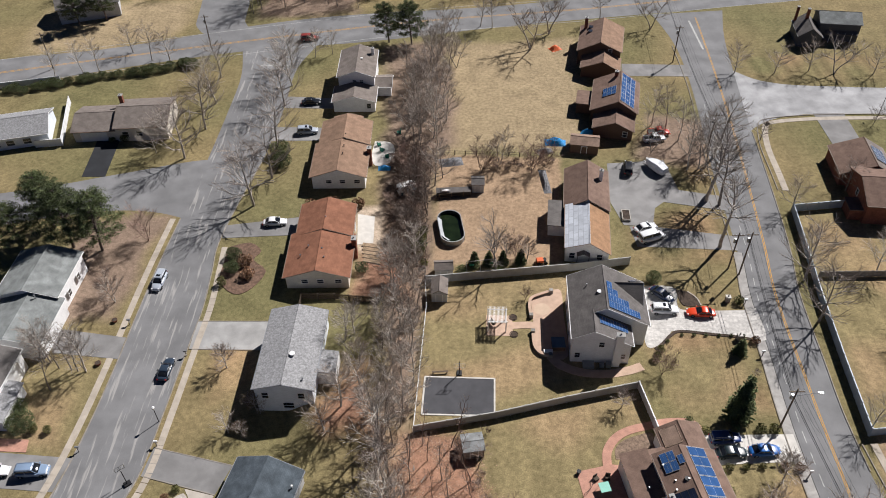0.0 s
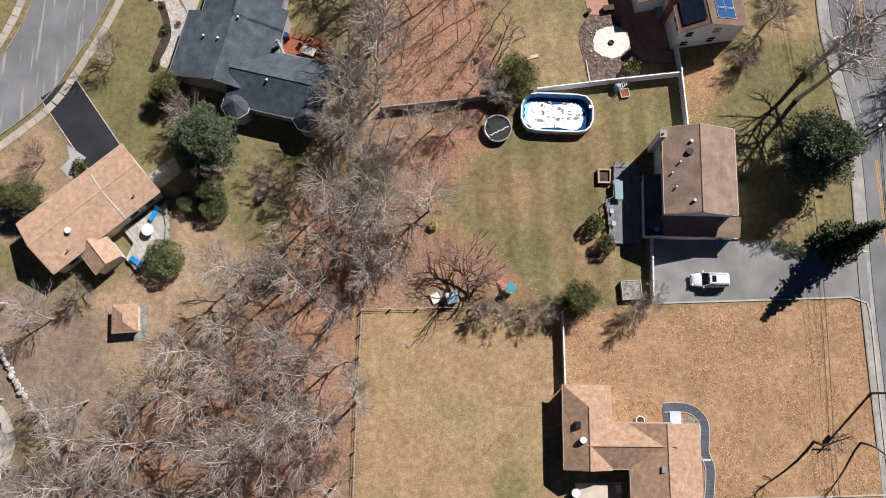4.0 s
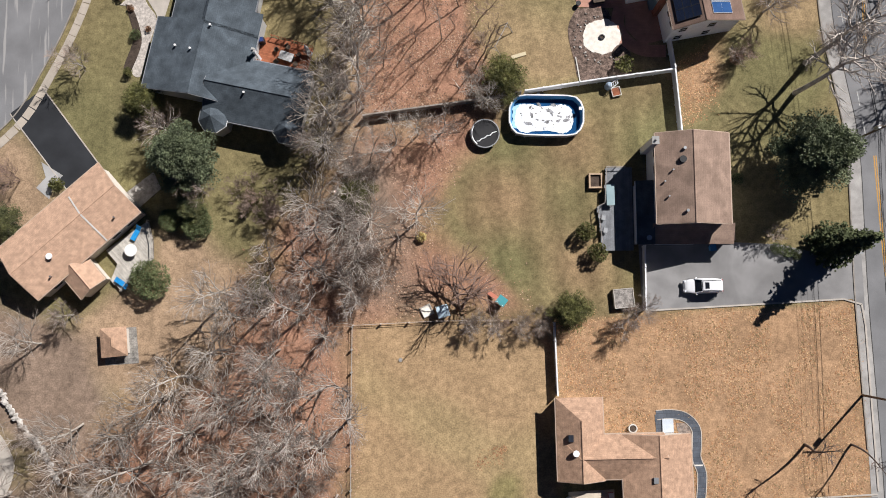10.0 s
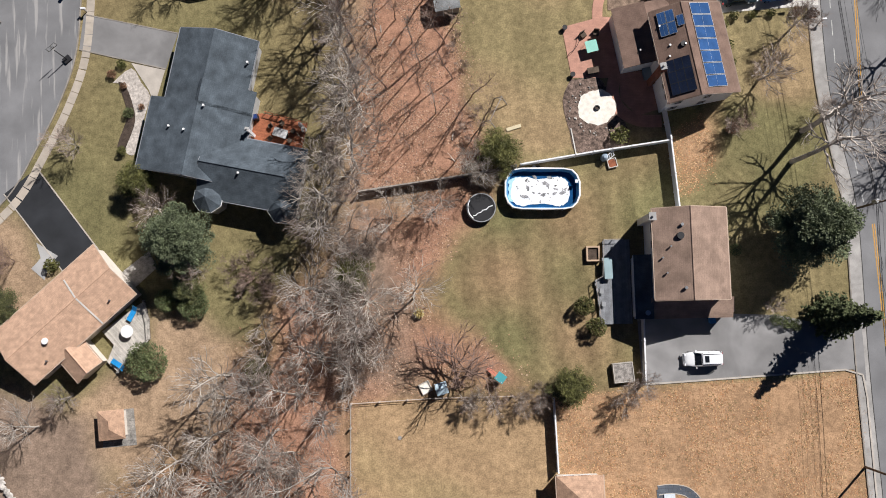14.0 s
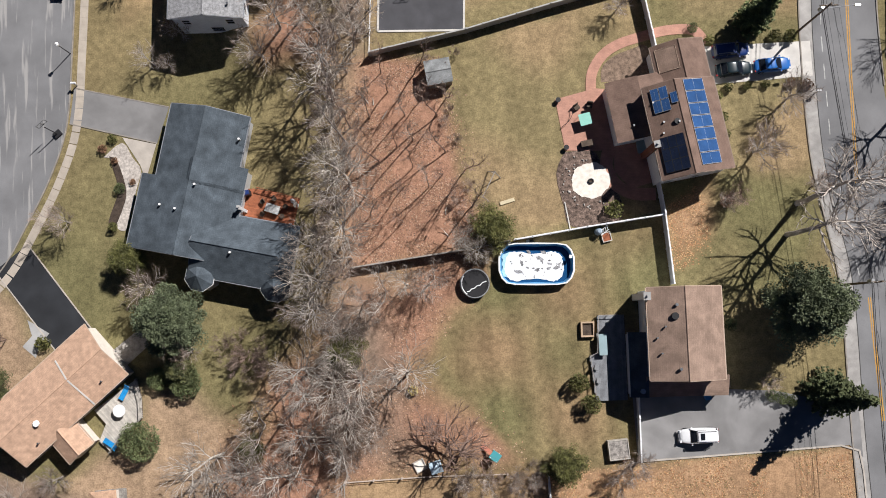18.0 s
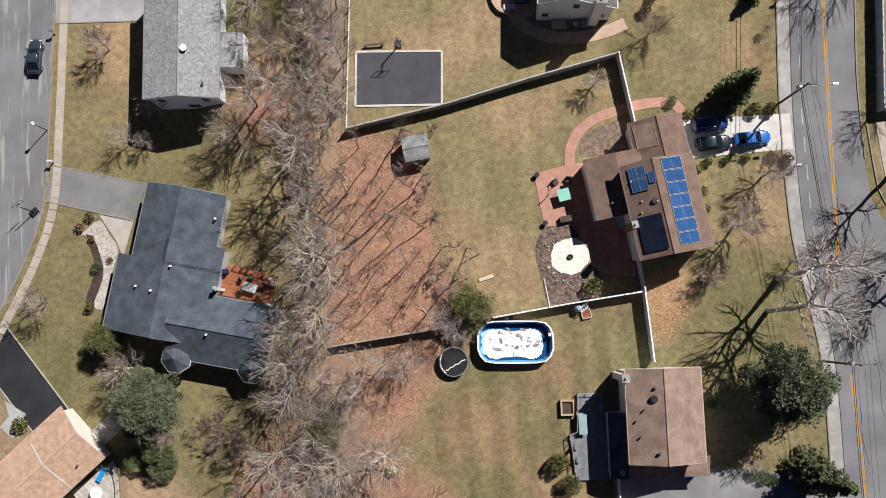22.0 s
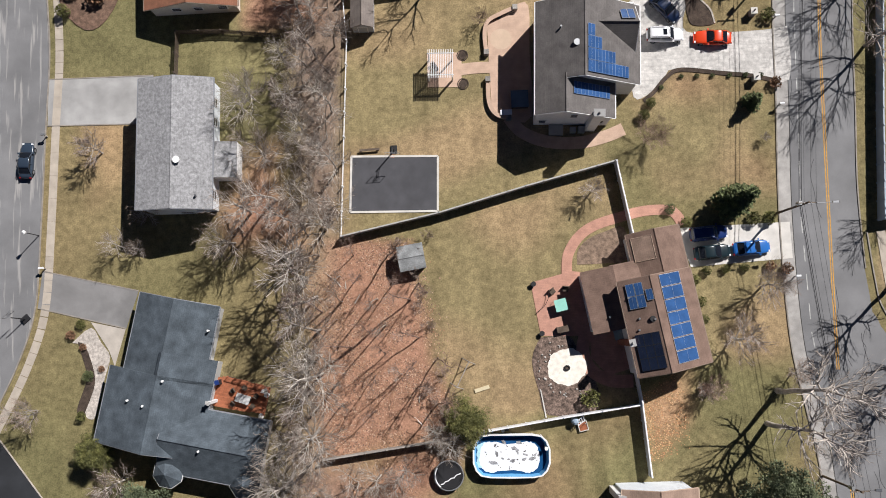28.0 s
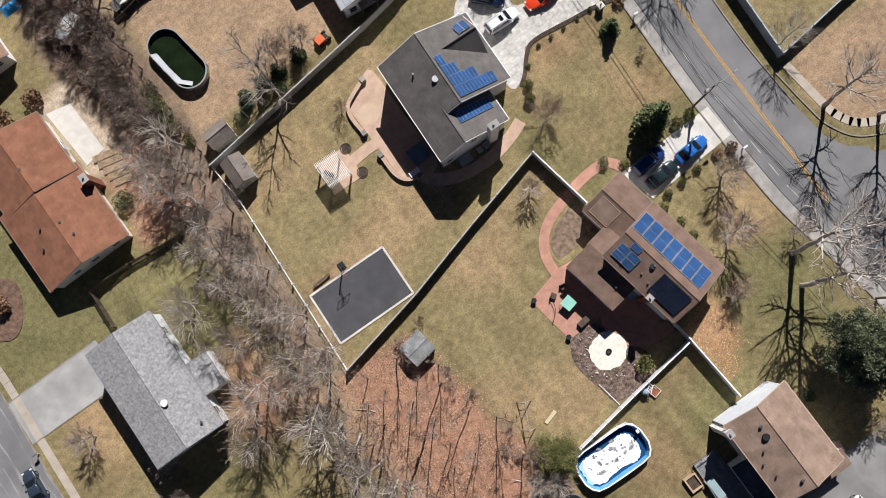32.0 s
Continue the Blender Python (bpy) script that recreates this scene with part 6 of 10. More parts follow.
    if name in ("white", "red", "silver") and kind in ("suv", "coupe"):
        part("sunroof", box(r1 - .85, r1 - .35, -wr * .55, wr * .55, H - .03, H + .012), CAR_GLASS, t, uv=False)
    part("bumper", box(h - .06, h + .05, -w * .78, w * .78, .34, .52), p, t, uv=False)
    return t


WHITE_P, SILVER_P, DARK_P, BLUE_P, GREEN_P, RED_P, BLACK_P = (.78, .79, .80), (.42, .46, .52), (.045, .05, .058), (.02, .13, .42), (.010, .022, .028), (.50, .015, .02), (.012, .013, .016)
vehicle(-45.8, 79.0, 86, "sedan", (.03, .045, .068), "charcoal", "dark blue-grey sedan parked at the kerb", .02)
vehicle(-52.3, 99.2, -94, "suv", SILVER_P, "silver", "silver suv parked across the street", .02)
vehicle(-60.3, 60.6, 4, "suv", (.22, .30, .42), "steel_blue", "steel-blue suv in a driveway")
vehicle(-66.0, 60.6, 2, "sedan", WHITE_P, "white", "white car in a driveway")
vehicle(-34.0, 115.2, 5, "sedan", WHITE_P, "white", "white sedan in a driveway")
vehicle(33.0, 17.3, 180, "suv", WHITE_P, "white", "white suv with a dark sunroof in the driveway")
vehicle(37.2, -11.0, 181, "pickup", (.34, .02, .03), "red", "red pickup truck with a pink bed cover")
vehicle(43.0, -10.5, 181, "pickup", (.02, .025, .033), "ink", "dark pickup truck on the driveway")
vehicle(40.5, 65.3, 3, "suv", (.01, .03, .13), "navy", "navy suv in the shade of a conifer")
vehicle(40.8, 62.9, 3, "sedan", GREEN_P, "bottle_green", "dark green sedan on pale concrete")
vehicle(45.7, 63.2, 3, "sedan", BLUE_P, "blue", "bright blue car in the driveway")
vehicle(37.0, 91.2, -2, "suv", WHITE_P, "white", "white suv with roof rails on pale concrete")
vehicle(43.1, 90.5, 176, "coupe", (.70, .055, .012), "red_orange", "red-orange coupe with a sunroof")
vehicle(37.3, 94.8, -48, "sedan", (.008, .02, .06), "midnight", "midnight-blue car beside the garage")
vehicle(37.8, 112.6, 20, "sedan", WHITE_P, "white", "white sedan by a gravel drive")
vehicle(38.4, 109.9, 22, "van", WHITE_P, "white", "white van by a gravel drive")
vehicle(37.8, 131.6, 80, "suv", BLACK_P, "black", "black suv in the shade of trees")
vehicle(-36.7, 190.3, 8, "suv", (.30, .05, .04), "maroon", "maroon truck on the through road", .03)
vehicle(46.8, 144.6, 4, "pickup", (.62, .06, .03), "orange_red", "orange-red truck under bare trees")
vehicle(45.4, 142.2, 10, "pickup", WHITE_P, "white", "white pickup truck under bare trees")
vehicle(-31.6, 146.6, 6, "suv", SILVER_P, "silver", "silver suv in a driveway")
vehicle(-32.3, 158.8, 4, "sedan", BLACK_P, "black", "black car in a driveway")
_b = thing("boat", 43.6, 131.6, .05, 125, "boat on a trailer under a white cover", "boat")
part("hull", loft([(-2.6, .95, .5, 1.2), (-1.2, 1.1, .4, 1.3), (1.0, 1.0, .4, 1.4), (2.2, .6, .6, 1.5), (2.9, .12, 1.0, 1.5)]), WHITE_TRIM, _b, uv=False)
part("cover", loft([(-2.5, .9, 1.15, 1.75), (-.8, 1.05, 1.25, 2.15), (.8, .95, 1.3, 2.0), (2.2, .5, 1.4, 1.7)]), mat("white_tarp", (.74, .77, .80), rough=.6, vary=.12, scale=2, fine=7), _b, uv=False)
for _s in (-.8, .8):
    part("trailer_wheel", tube((-.8, _s - .1, .32), (-.8, _s + .1, .32), .32, .32, 12), TYRE, _b, uv=False)
part("trailer", unite(box(-2.4, 3.4, -.08, .08, .3, .45), box(-1.2, -1.0, -.9, .9, .3, .42)), STEEL, _b, uv=False)

# ---- trees ----


def limb(v, f, p, d, length, r0, r1, sides, segs, rnd, bend=.18, lift=.0):
    """A tapered, slightly crooked limb. Returns the points along it."""
    pts = [p]
    q, d = Vector(p), Vector(d).normalized()
    k0 = len(v)
    for i in range(segs + 1):
        r = r0 + (r1 - r0) * i / segs
        a = d.orthogonal().normalized()
        b = d.cross(a)
        for s in range(sides):
            t = 2 * math.pi * s / sides
            v.append(tuple(q + (a * math.cos(t) + b * math.sin(t)) * r))
        if i < segs:
            q = q + d * length / segs
            pts.append(q.copy())
            d = (d + Vector((rnd.uniform(-bend, bend), rnd.uniform(-bend, bend), rnd.uniform(-bend, bend) + lift))).normalized()
    for i in range(segs):
        for s in range(sides):
            a, b = k0 + i * sides + s, k0 + i * sides + (s + 1) % sides
            f.append((a, b, b + sides, a + sides))
    return pts, d


def twig(v, f, p, d, length, r):
    """A thin straight spike."""
    a = d.orthogonal().normalized()
    b = d.cross(a)
    k = len(v)
    for t in (0, 2.09, 4.19):
        v.append(tuple(p + (a * math.cos(t) + b * math.sin(t)) * r))
    v.append(tuple(p + d * length))
    f += [(k, k + 1, k + 3), (k + 1, k + 2, k + 3), (k + 2, k, k + 3)]


def bare_tree(seed, tall, spread_, first, limbs, twigs=4, fork=1, rise=.75, thick=.02, fine=1.0, side=7):
    """Meshes of trunk with main limbs, and of the twigs, of a leafless tree. first: share of the height below the lowest limb."""
    rnd = random.Random(seed)
    tv, tf, cv, cf = [], [], [], []
    stems = []

    def off(d, k, lean):
        """A way that leaves d to one side and the other by turns, bent upward."""
        a = d.cross(Vector((0, 0, 1)))
        a = a.normalized() if a.length > .1 else Vector((1, 0, 0))
        c = d.cross(a)
        return (d + a * lean * (1 if k % 2 else -1) * rnd.uniform(.6, 1.2) + c * rnd.uniform(-.35, .35) + Vector((0, 0, rnd.uniform(-.05, .3)))).normalized()

    for k in range(fork):
        d = Vector((rnd.uniform(-.1, .1), rnd.uniform(-.1, .1), 1)) if fork == 1 else Vector((math.cos(6.28 * k / fork) * .35, math.sin(6.28 * k / fork) * .35, 1))
        stems.append(limb(tv, tf, Vector((0, 0, -.1)), d, tall * .95, tall * thick / fork ** .5, tall * .003, 7, 8, rnd, .13, .03)[0])
    for st in stems:
        for k in range(limbs // fork):
            u = first + (1 - first) * (k + rnd.random() * .8) / (limbs // fork) * .95
            i = min(int(u * 8), 7)
            p = st[i].lerp(st[i + 1], u * 8 - i)
            az = k * 2.4 + rnd.uniform(-.5, .5)
            d = Vector((math.cos(az), math.sin(az), rise * rnd.uniform(.6, 1.3)))
            ln = spread_ * (1 - .55 * max(0, u - first) / (1 - first + .01)) * rnd.uniform(.75, 1.15)
            r = tall * thick * .46 * (1.15 - .6 * u)
            pts, _d = limb(tv, tf, p, d, ln, r, r * .3, 4, 7, rnd, .24, .05)
            for j in range(side):
                w = .15 + .85 * (j + rnd.random() * .6) / side
                i2 = min(int(w * 7), 6)
                p2 = pts[i2].lerp(pts[i2 + 1], min(1, w * 7 - i2))
                d2 = off((pts[i2 + 1] - pts[i2]).normalized(), j, .62)
                l2 = ln * .58 * (1.2 - .55 * w) * rnd.uniform(.7, 1.25)
                pts2, _d = limb(tv, tf, p2, d2, l2, r * .55, max(r * .22, .022), 3, 3, rnd, .22, .04)
                for m in range(twigs):
                    w3 = .2 + .8 * (m + rnd.random() * .5) / twigs
                    i3 = min(int(w3 * 3), 2)
                    p3 = pts2[i3].lerp(pts2[i3 + 1], min(1, w3 * 3 - i3))
                    d3 = off((pts2[i3 + 1] - pts2[i3]).normalized(), m, .6)
                    l3 = l2 * rnd.uniform(.4, .7)
                    twig(cv, cf, p3, d3, l3, .014 * fine)
                    for n in range(2):
                        twig(cv, cf, p3 + d3 * l3 * (.3 + .3 * n), off(d3, n, .6), l3 * rnd.uniform(.5, .8), .011 * fine)
    return (tv, tf), (cv, cf)


TREES = {}


def tree_kind(key, bark, twig, *args, **kw):
    a, b = bare_tree(*args, **kw)
    TREES[key] = (mesh("trunk", a, bark, smooth=True, uv=False), mesh("crown", b, twig, uv=False))


tree_kind("wood1", BARK, TWIG, 11, 12, 3.6, .32, 13, thick=.013, rise=.85, twigs=3, side=7, fine=1.25)
tree_kind("wood2", BARK, TWIG, 12, 13, 3.8, .36, 13, thick=.0125, rise=.85, twigs=3, side=7, fine=1.25)
tree_kind("wood3", BARK_PALE, TWIG_GREY, 13, 11.5, 4.1, .28, 13, thick=.014, rise=.75, twigs=3, side=7, fine=1.25)
tree_kind("wood4", BARK, TWIG_GREY, 14, 10.5, 3.7, .26, 14, thick=.014, fork=2, rise=.75, twigs=3, side=7, fine=1.25)
tree_kind("dark1", BARK_DARK, BARK_DARK, 15, 11, 3.6, .25, 13, thick=.014, rise=.85, twigs=3, side=7, fine=1.2)
tree_kind("dark2", BARK_RED, BARK_RED, 16, 9, 3.4, .2, 13, thick=.013, fork=2, rise=.8, twigs=3, side=7, fine=1.2)
tree_kind("wide1", BARK, TWIG, 21, 10.5, 5.3, .15, 15, thick=.018, rise=.7, twigs=3, side=7, fine=1.25)
tree_kind("wide2", BARK, TWIG_GREY, 22, 12, 5.2, .28, 14, thick=.025, rise=.75, twigs=4, side=7, fork=2, fine=1.3)
tree_kind("wide3", BARK_PALE, TWIG_GREY, 23, 9.6, 5.0, .14, 15, thick=.0165, rise=.7, twigs=3, side=7, fine=1.25)
tree_kind("bushy", BARK_RED, BARK_RED, 71, 6.5, 3.6, .08, 16, thick=.014, rise=1.0, fork=4, twigs=5, side=6, fine=1.3)
tree_kind("small1", BARK_RED, BARK_RED, 31, 4.8, 3.0, .2, 15, thick=.034, rise=.5, fork=3, twigs=4, side=6)
tree_kind("small2", BARK, TWIG, 32, 4.4, 2.2, .18, 15, thick=.024, rise=.8, twigs=5)
tree_kind("small3", BARK, TWIG, 33, 5.6, 2.4, .18, 15, thick=.018, rise=1.0, fork=2, twigs=5)
tree_kind("brush1", TWIG_GREY, TWIG, 41, 2.8, 1.5, .08, 10, thick=.013, rise=.9, fork=5, twigs=4, side=6, fine=1.1)
tree_kind("brush2", BARK_RED, TWIG, 42, 2.3, 1.4, .06, 10, thick=.013, rise=.8, fork=5, twigs=4, side=6, fine=1.1)
tree_kind("brush3", BARK_DARK, BARK_RED, 43, 2.6, 1.6, .05, 12, thick=.012, rise=.8, fork=6, twigs=4, side=6, fine=1.2)
tree_kind("pole1", TWIG_GREY, TWIG, 61, 12, 2.2, .45, 9, thick=.0075, rise=1.4, twigs=3, side=4)
tree_kind("pole2", BARK_RED, TWIG, 62, 13, 2.5, .4, 9, thick=.008, rise=1.3, twigs=3, side=4)
tree_kind("pole3", BARK_RED, BARK_RED, 63, 10, 2.1, .35, 9, thick=.0075, rise=1.2, twigs=3, side=4)
tree_kind("oak", BARK, TWIG_GREY, 24, 16.5, 5.4, .42, 15, thick=.021, rise=.7, twigs=3, side=7, fine=1.25)
tree_kind("snag", BARK_DARK, BARK_DARK, 51, 11, 1.6, .55, 7, thick=.016, rise=.9, twigs=2, side=4)
_tr = random.Random(77)
FIRST_TREES = {}


def tree(key, x, y, scale=1.0, label="bare deciduous tree in winter", group="", category="tree", name="tree"):
    ang = _tr.uniform(0, 360)
    s = scale * _tr.uniform(.93, 1.07)
    m = pose(x, y, float(hill(x, y)), _tr.uniform(-3, 3), _tr.uniform(-3, 3), ang) @ Matrix.Diagonal((s, s, s * _tr.uniform(.94, 1.06), 1))
    base = FIRST_TREES.get(key)
    if base is None:
        t = new("bush" if key.startswith("brush") else name)
        t.empty_display_size = .3
        t.matrix_basis = m
        part("trunk", TREES[key][0], None, t)
        part("crown", TREES[key][1], None, t)
        FIRST_TREES[key] = t
    else:
        t = base.copy()
        scene.collection.objects.link(t)
        t.name = "bush" if key.startswith("brush") else name
        t.matrix_basis = m
        for c in base.children:
            k = c.copy()
            k.parent = t
            scene.collection.objects.link(k)
    return tagged(t, label if len(label.split()) > 3 else label + " without leaves", category, group)


def within(x, y, poly):
    return bool(nearness(np.array([x]), np.array([y]), poly)[0] > 0)


def scatter(poly, n, keys, gap, lo, hi, label, group, seed, category="tree"):
    rnd = random.Random(seed)
    xs, ys = [p[0] for p in poly], [p[1] for p in poly]
    placed = []
    for _t in range(n * 40):
        if len(placed) >= n:
            break
        x, y = rnd.uniform(min(xs), max(xs)), rnd.uniform(min(ys), max(ys))
        if not within(x, y, poly) or any((x - a) ** 2 + (y - b) ** 2 < gap * gap for a, b in placed):
            continue
        placed.append((x, y))
        tree(rnd.choice(keys), x, y, rnd.uniform(lo, hi), label, group, category, "woodland_tree")
    return placed


# woods between the lots
scatter([(-8, 66), (3, 65), (5.5, 57), (6, 50), (7, 44), (4, 42.5), (-7.5, 41)], 24, ["pole1", "pole2", "pole3"], 2.2, .75, 1.05, "slender bare tree rising from orange leaf litter", "woods behind the lots", 1)
scatter([(-14, 34), (-8.8, 40), (-8, 66), (-11, 69), (-10.8, 60), (-10.5, 48)], 20, ["pole1", "pole2", "wood1", "wood2", "wood3"], 2.0, 1.0, 1.3, "slender bare woodland tree", "woods behind the lots", 2)
scatter([(-11.5, 68), (-6.0, 67), (-5.5, 97), (-5, 104), (-11, 104), (-11.5, 92)], 31, ["wood1", "wood3", "wood4", "dark1"], 2.0, .65, .92, "bare tree in the strip of brush", "woods behind the lots", 3)
scatter([(-8, 108), (-4.5, 108), (-3.5, 140), (-11, 140)], 17, ["dark1", "dark2"], 2.2, .6, .85, "bare tree in the strip of brush", "woods behind the lots", 4)
scatter([(-26, 17), (-20, 25), (-13, 28.5), (-8.5, 27.5), (-9, 22), (-10.8, 14), (-10.8, -14), (-24, -12)], 31, ["wood1", "wood2", "wood3", "wide3", "wood4"], 3.0, .95, 1.32, "grey bare tree in the dense woods", "south woods", 5)
scatter([(-56, 4), (-40, 4), (-26, 14), (-24, -12), (-34, -22), (-52, -20)], 30, ["wide1", "wide3", "small3", "wood3", "wide2"], 3.6, .9, 1.25, "pale bare tree over leaf litter", "south woods", 6)
scatter([(-24, -13), (-11, -14), (-10, -26), (-40, -26)], 16, ["wide1", "wide3", "wood3"], 3.4, 1.05, 1.4, "pale bare tree over leaf litter", "south woods", 7)
scatter([(-10.8, 69), (-6.0, 68), (-4.6, 97), (-4, 120), (-5, 138), (-11, 138), (-11, 110), (-11, 92)], 40, ["brush1", "brush2"], 1.1, .8, 1.2, "tangle of bare brush", "brush between the lots", 8, "bush")
scatter([(-12, 39), (-9, 41), (-10, 66), (-13, 66)], 14, ["brush1", "brush2"], 1.2, .8, 1.2, "tangle of bare brush", "brush between the lots", 9, "bush")
scatter([(-24, 10), (-12, 26), (-12, 12), (-13, -10), (-22, -8)], 14, ["brush1", "brush2"], 1.5, .8, 1.3, "tangle of bare brush", "brush between the lots", 10, "bush")
scatter([(4, 42.5), (8, 44), (6.5, 52), (4.5, 60), (5.5, 68), (1, 67), (3, 60), (4.5, 52)], 12, ["brush1", "brush2"], 1.2, .6, 1.0, "low bare brush at the wood's edge", "brush between the lots", 12, "bush")
scatter([(-10, 140), (-2, 140), (3, 176), (-3, 186), (-8, 162)], 26, ["wood1", "wood3", "wood4"], 2.2, .75, 1.05, "bare tree in the strip of brush", "woods behind the lots", 14)
scatter([(-11.5, 121), (-10.5, 108), (-6.2, 106), (-5.2, 121), (-5, 136), (-11, 138)], 60, ["brush1", "brush2", "brush3"], .9, .9, 1.5, "dense dark tangle of bare brush", "thicket behind the ranch", 16, "bush")
scatter([(7, 131.0), (7, 133.0), (24, 136.6), (24, 134.4)], 22, ["brush2", "brush3"], .9, .55, .9, "russet brush along the field's edge", "brush row behind the bare yard", 17, "bush")
scatter([(-11, 15), (-6.5, 18), (-6.5, 26), (-9.0, 35.5), (-11, 35)], 7, ["wood1", "wood4", "wide3", "small3"], 2.6, .75, 1.05, "bare tree over leaf litter", "south woods", 18)
scatter([(-26, 30), (-22, 33.2), (-18.5, 28), (-22, 26)], 8, ["brush2", "brush3"], 1.4, .9, 1.5, "russet tangle of bare brush", "brush between the lots", 24, "bush")
scatter([(-11.5, 14), (-8.5, 15), (-7.5, 26), (-8, 35), (-11, 35)], 18, ["brush1", "brush2", "brush3"], 1.1, .9, 1.5, "tangle of bare brush", "brush between the lots", 19, "bush")
scatter([(3.5, 13.0), (14, 12.8), (14, 14.6), (5, 14.6)], 9, ["brush2", "brush1", "small2"], .9, .45, .75, "reddish bare brush along the timber rail", "brush along the lawn", 21, "bush")
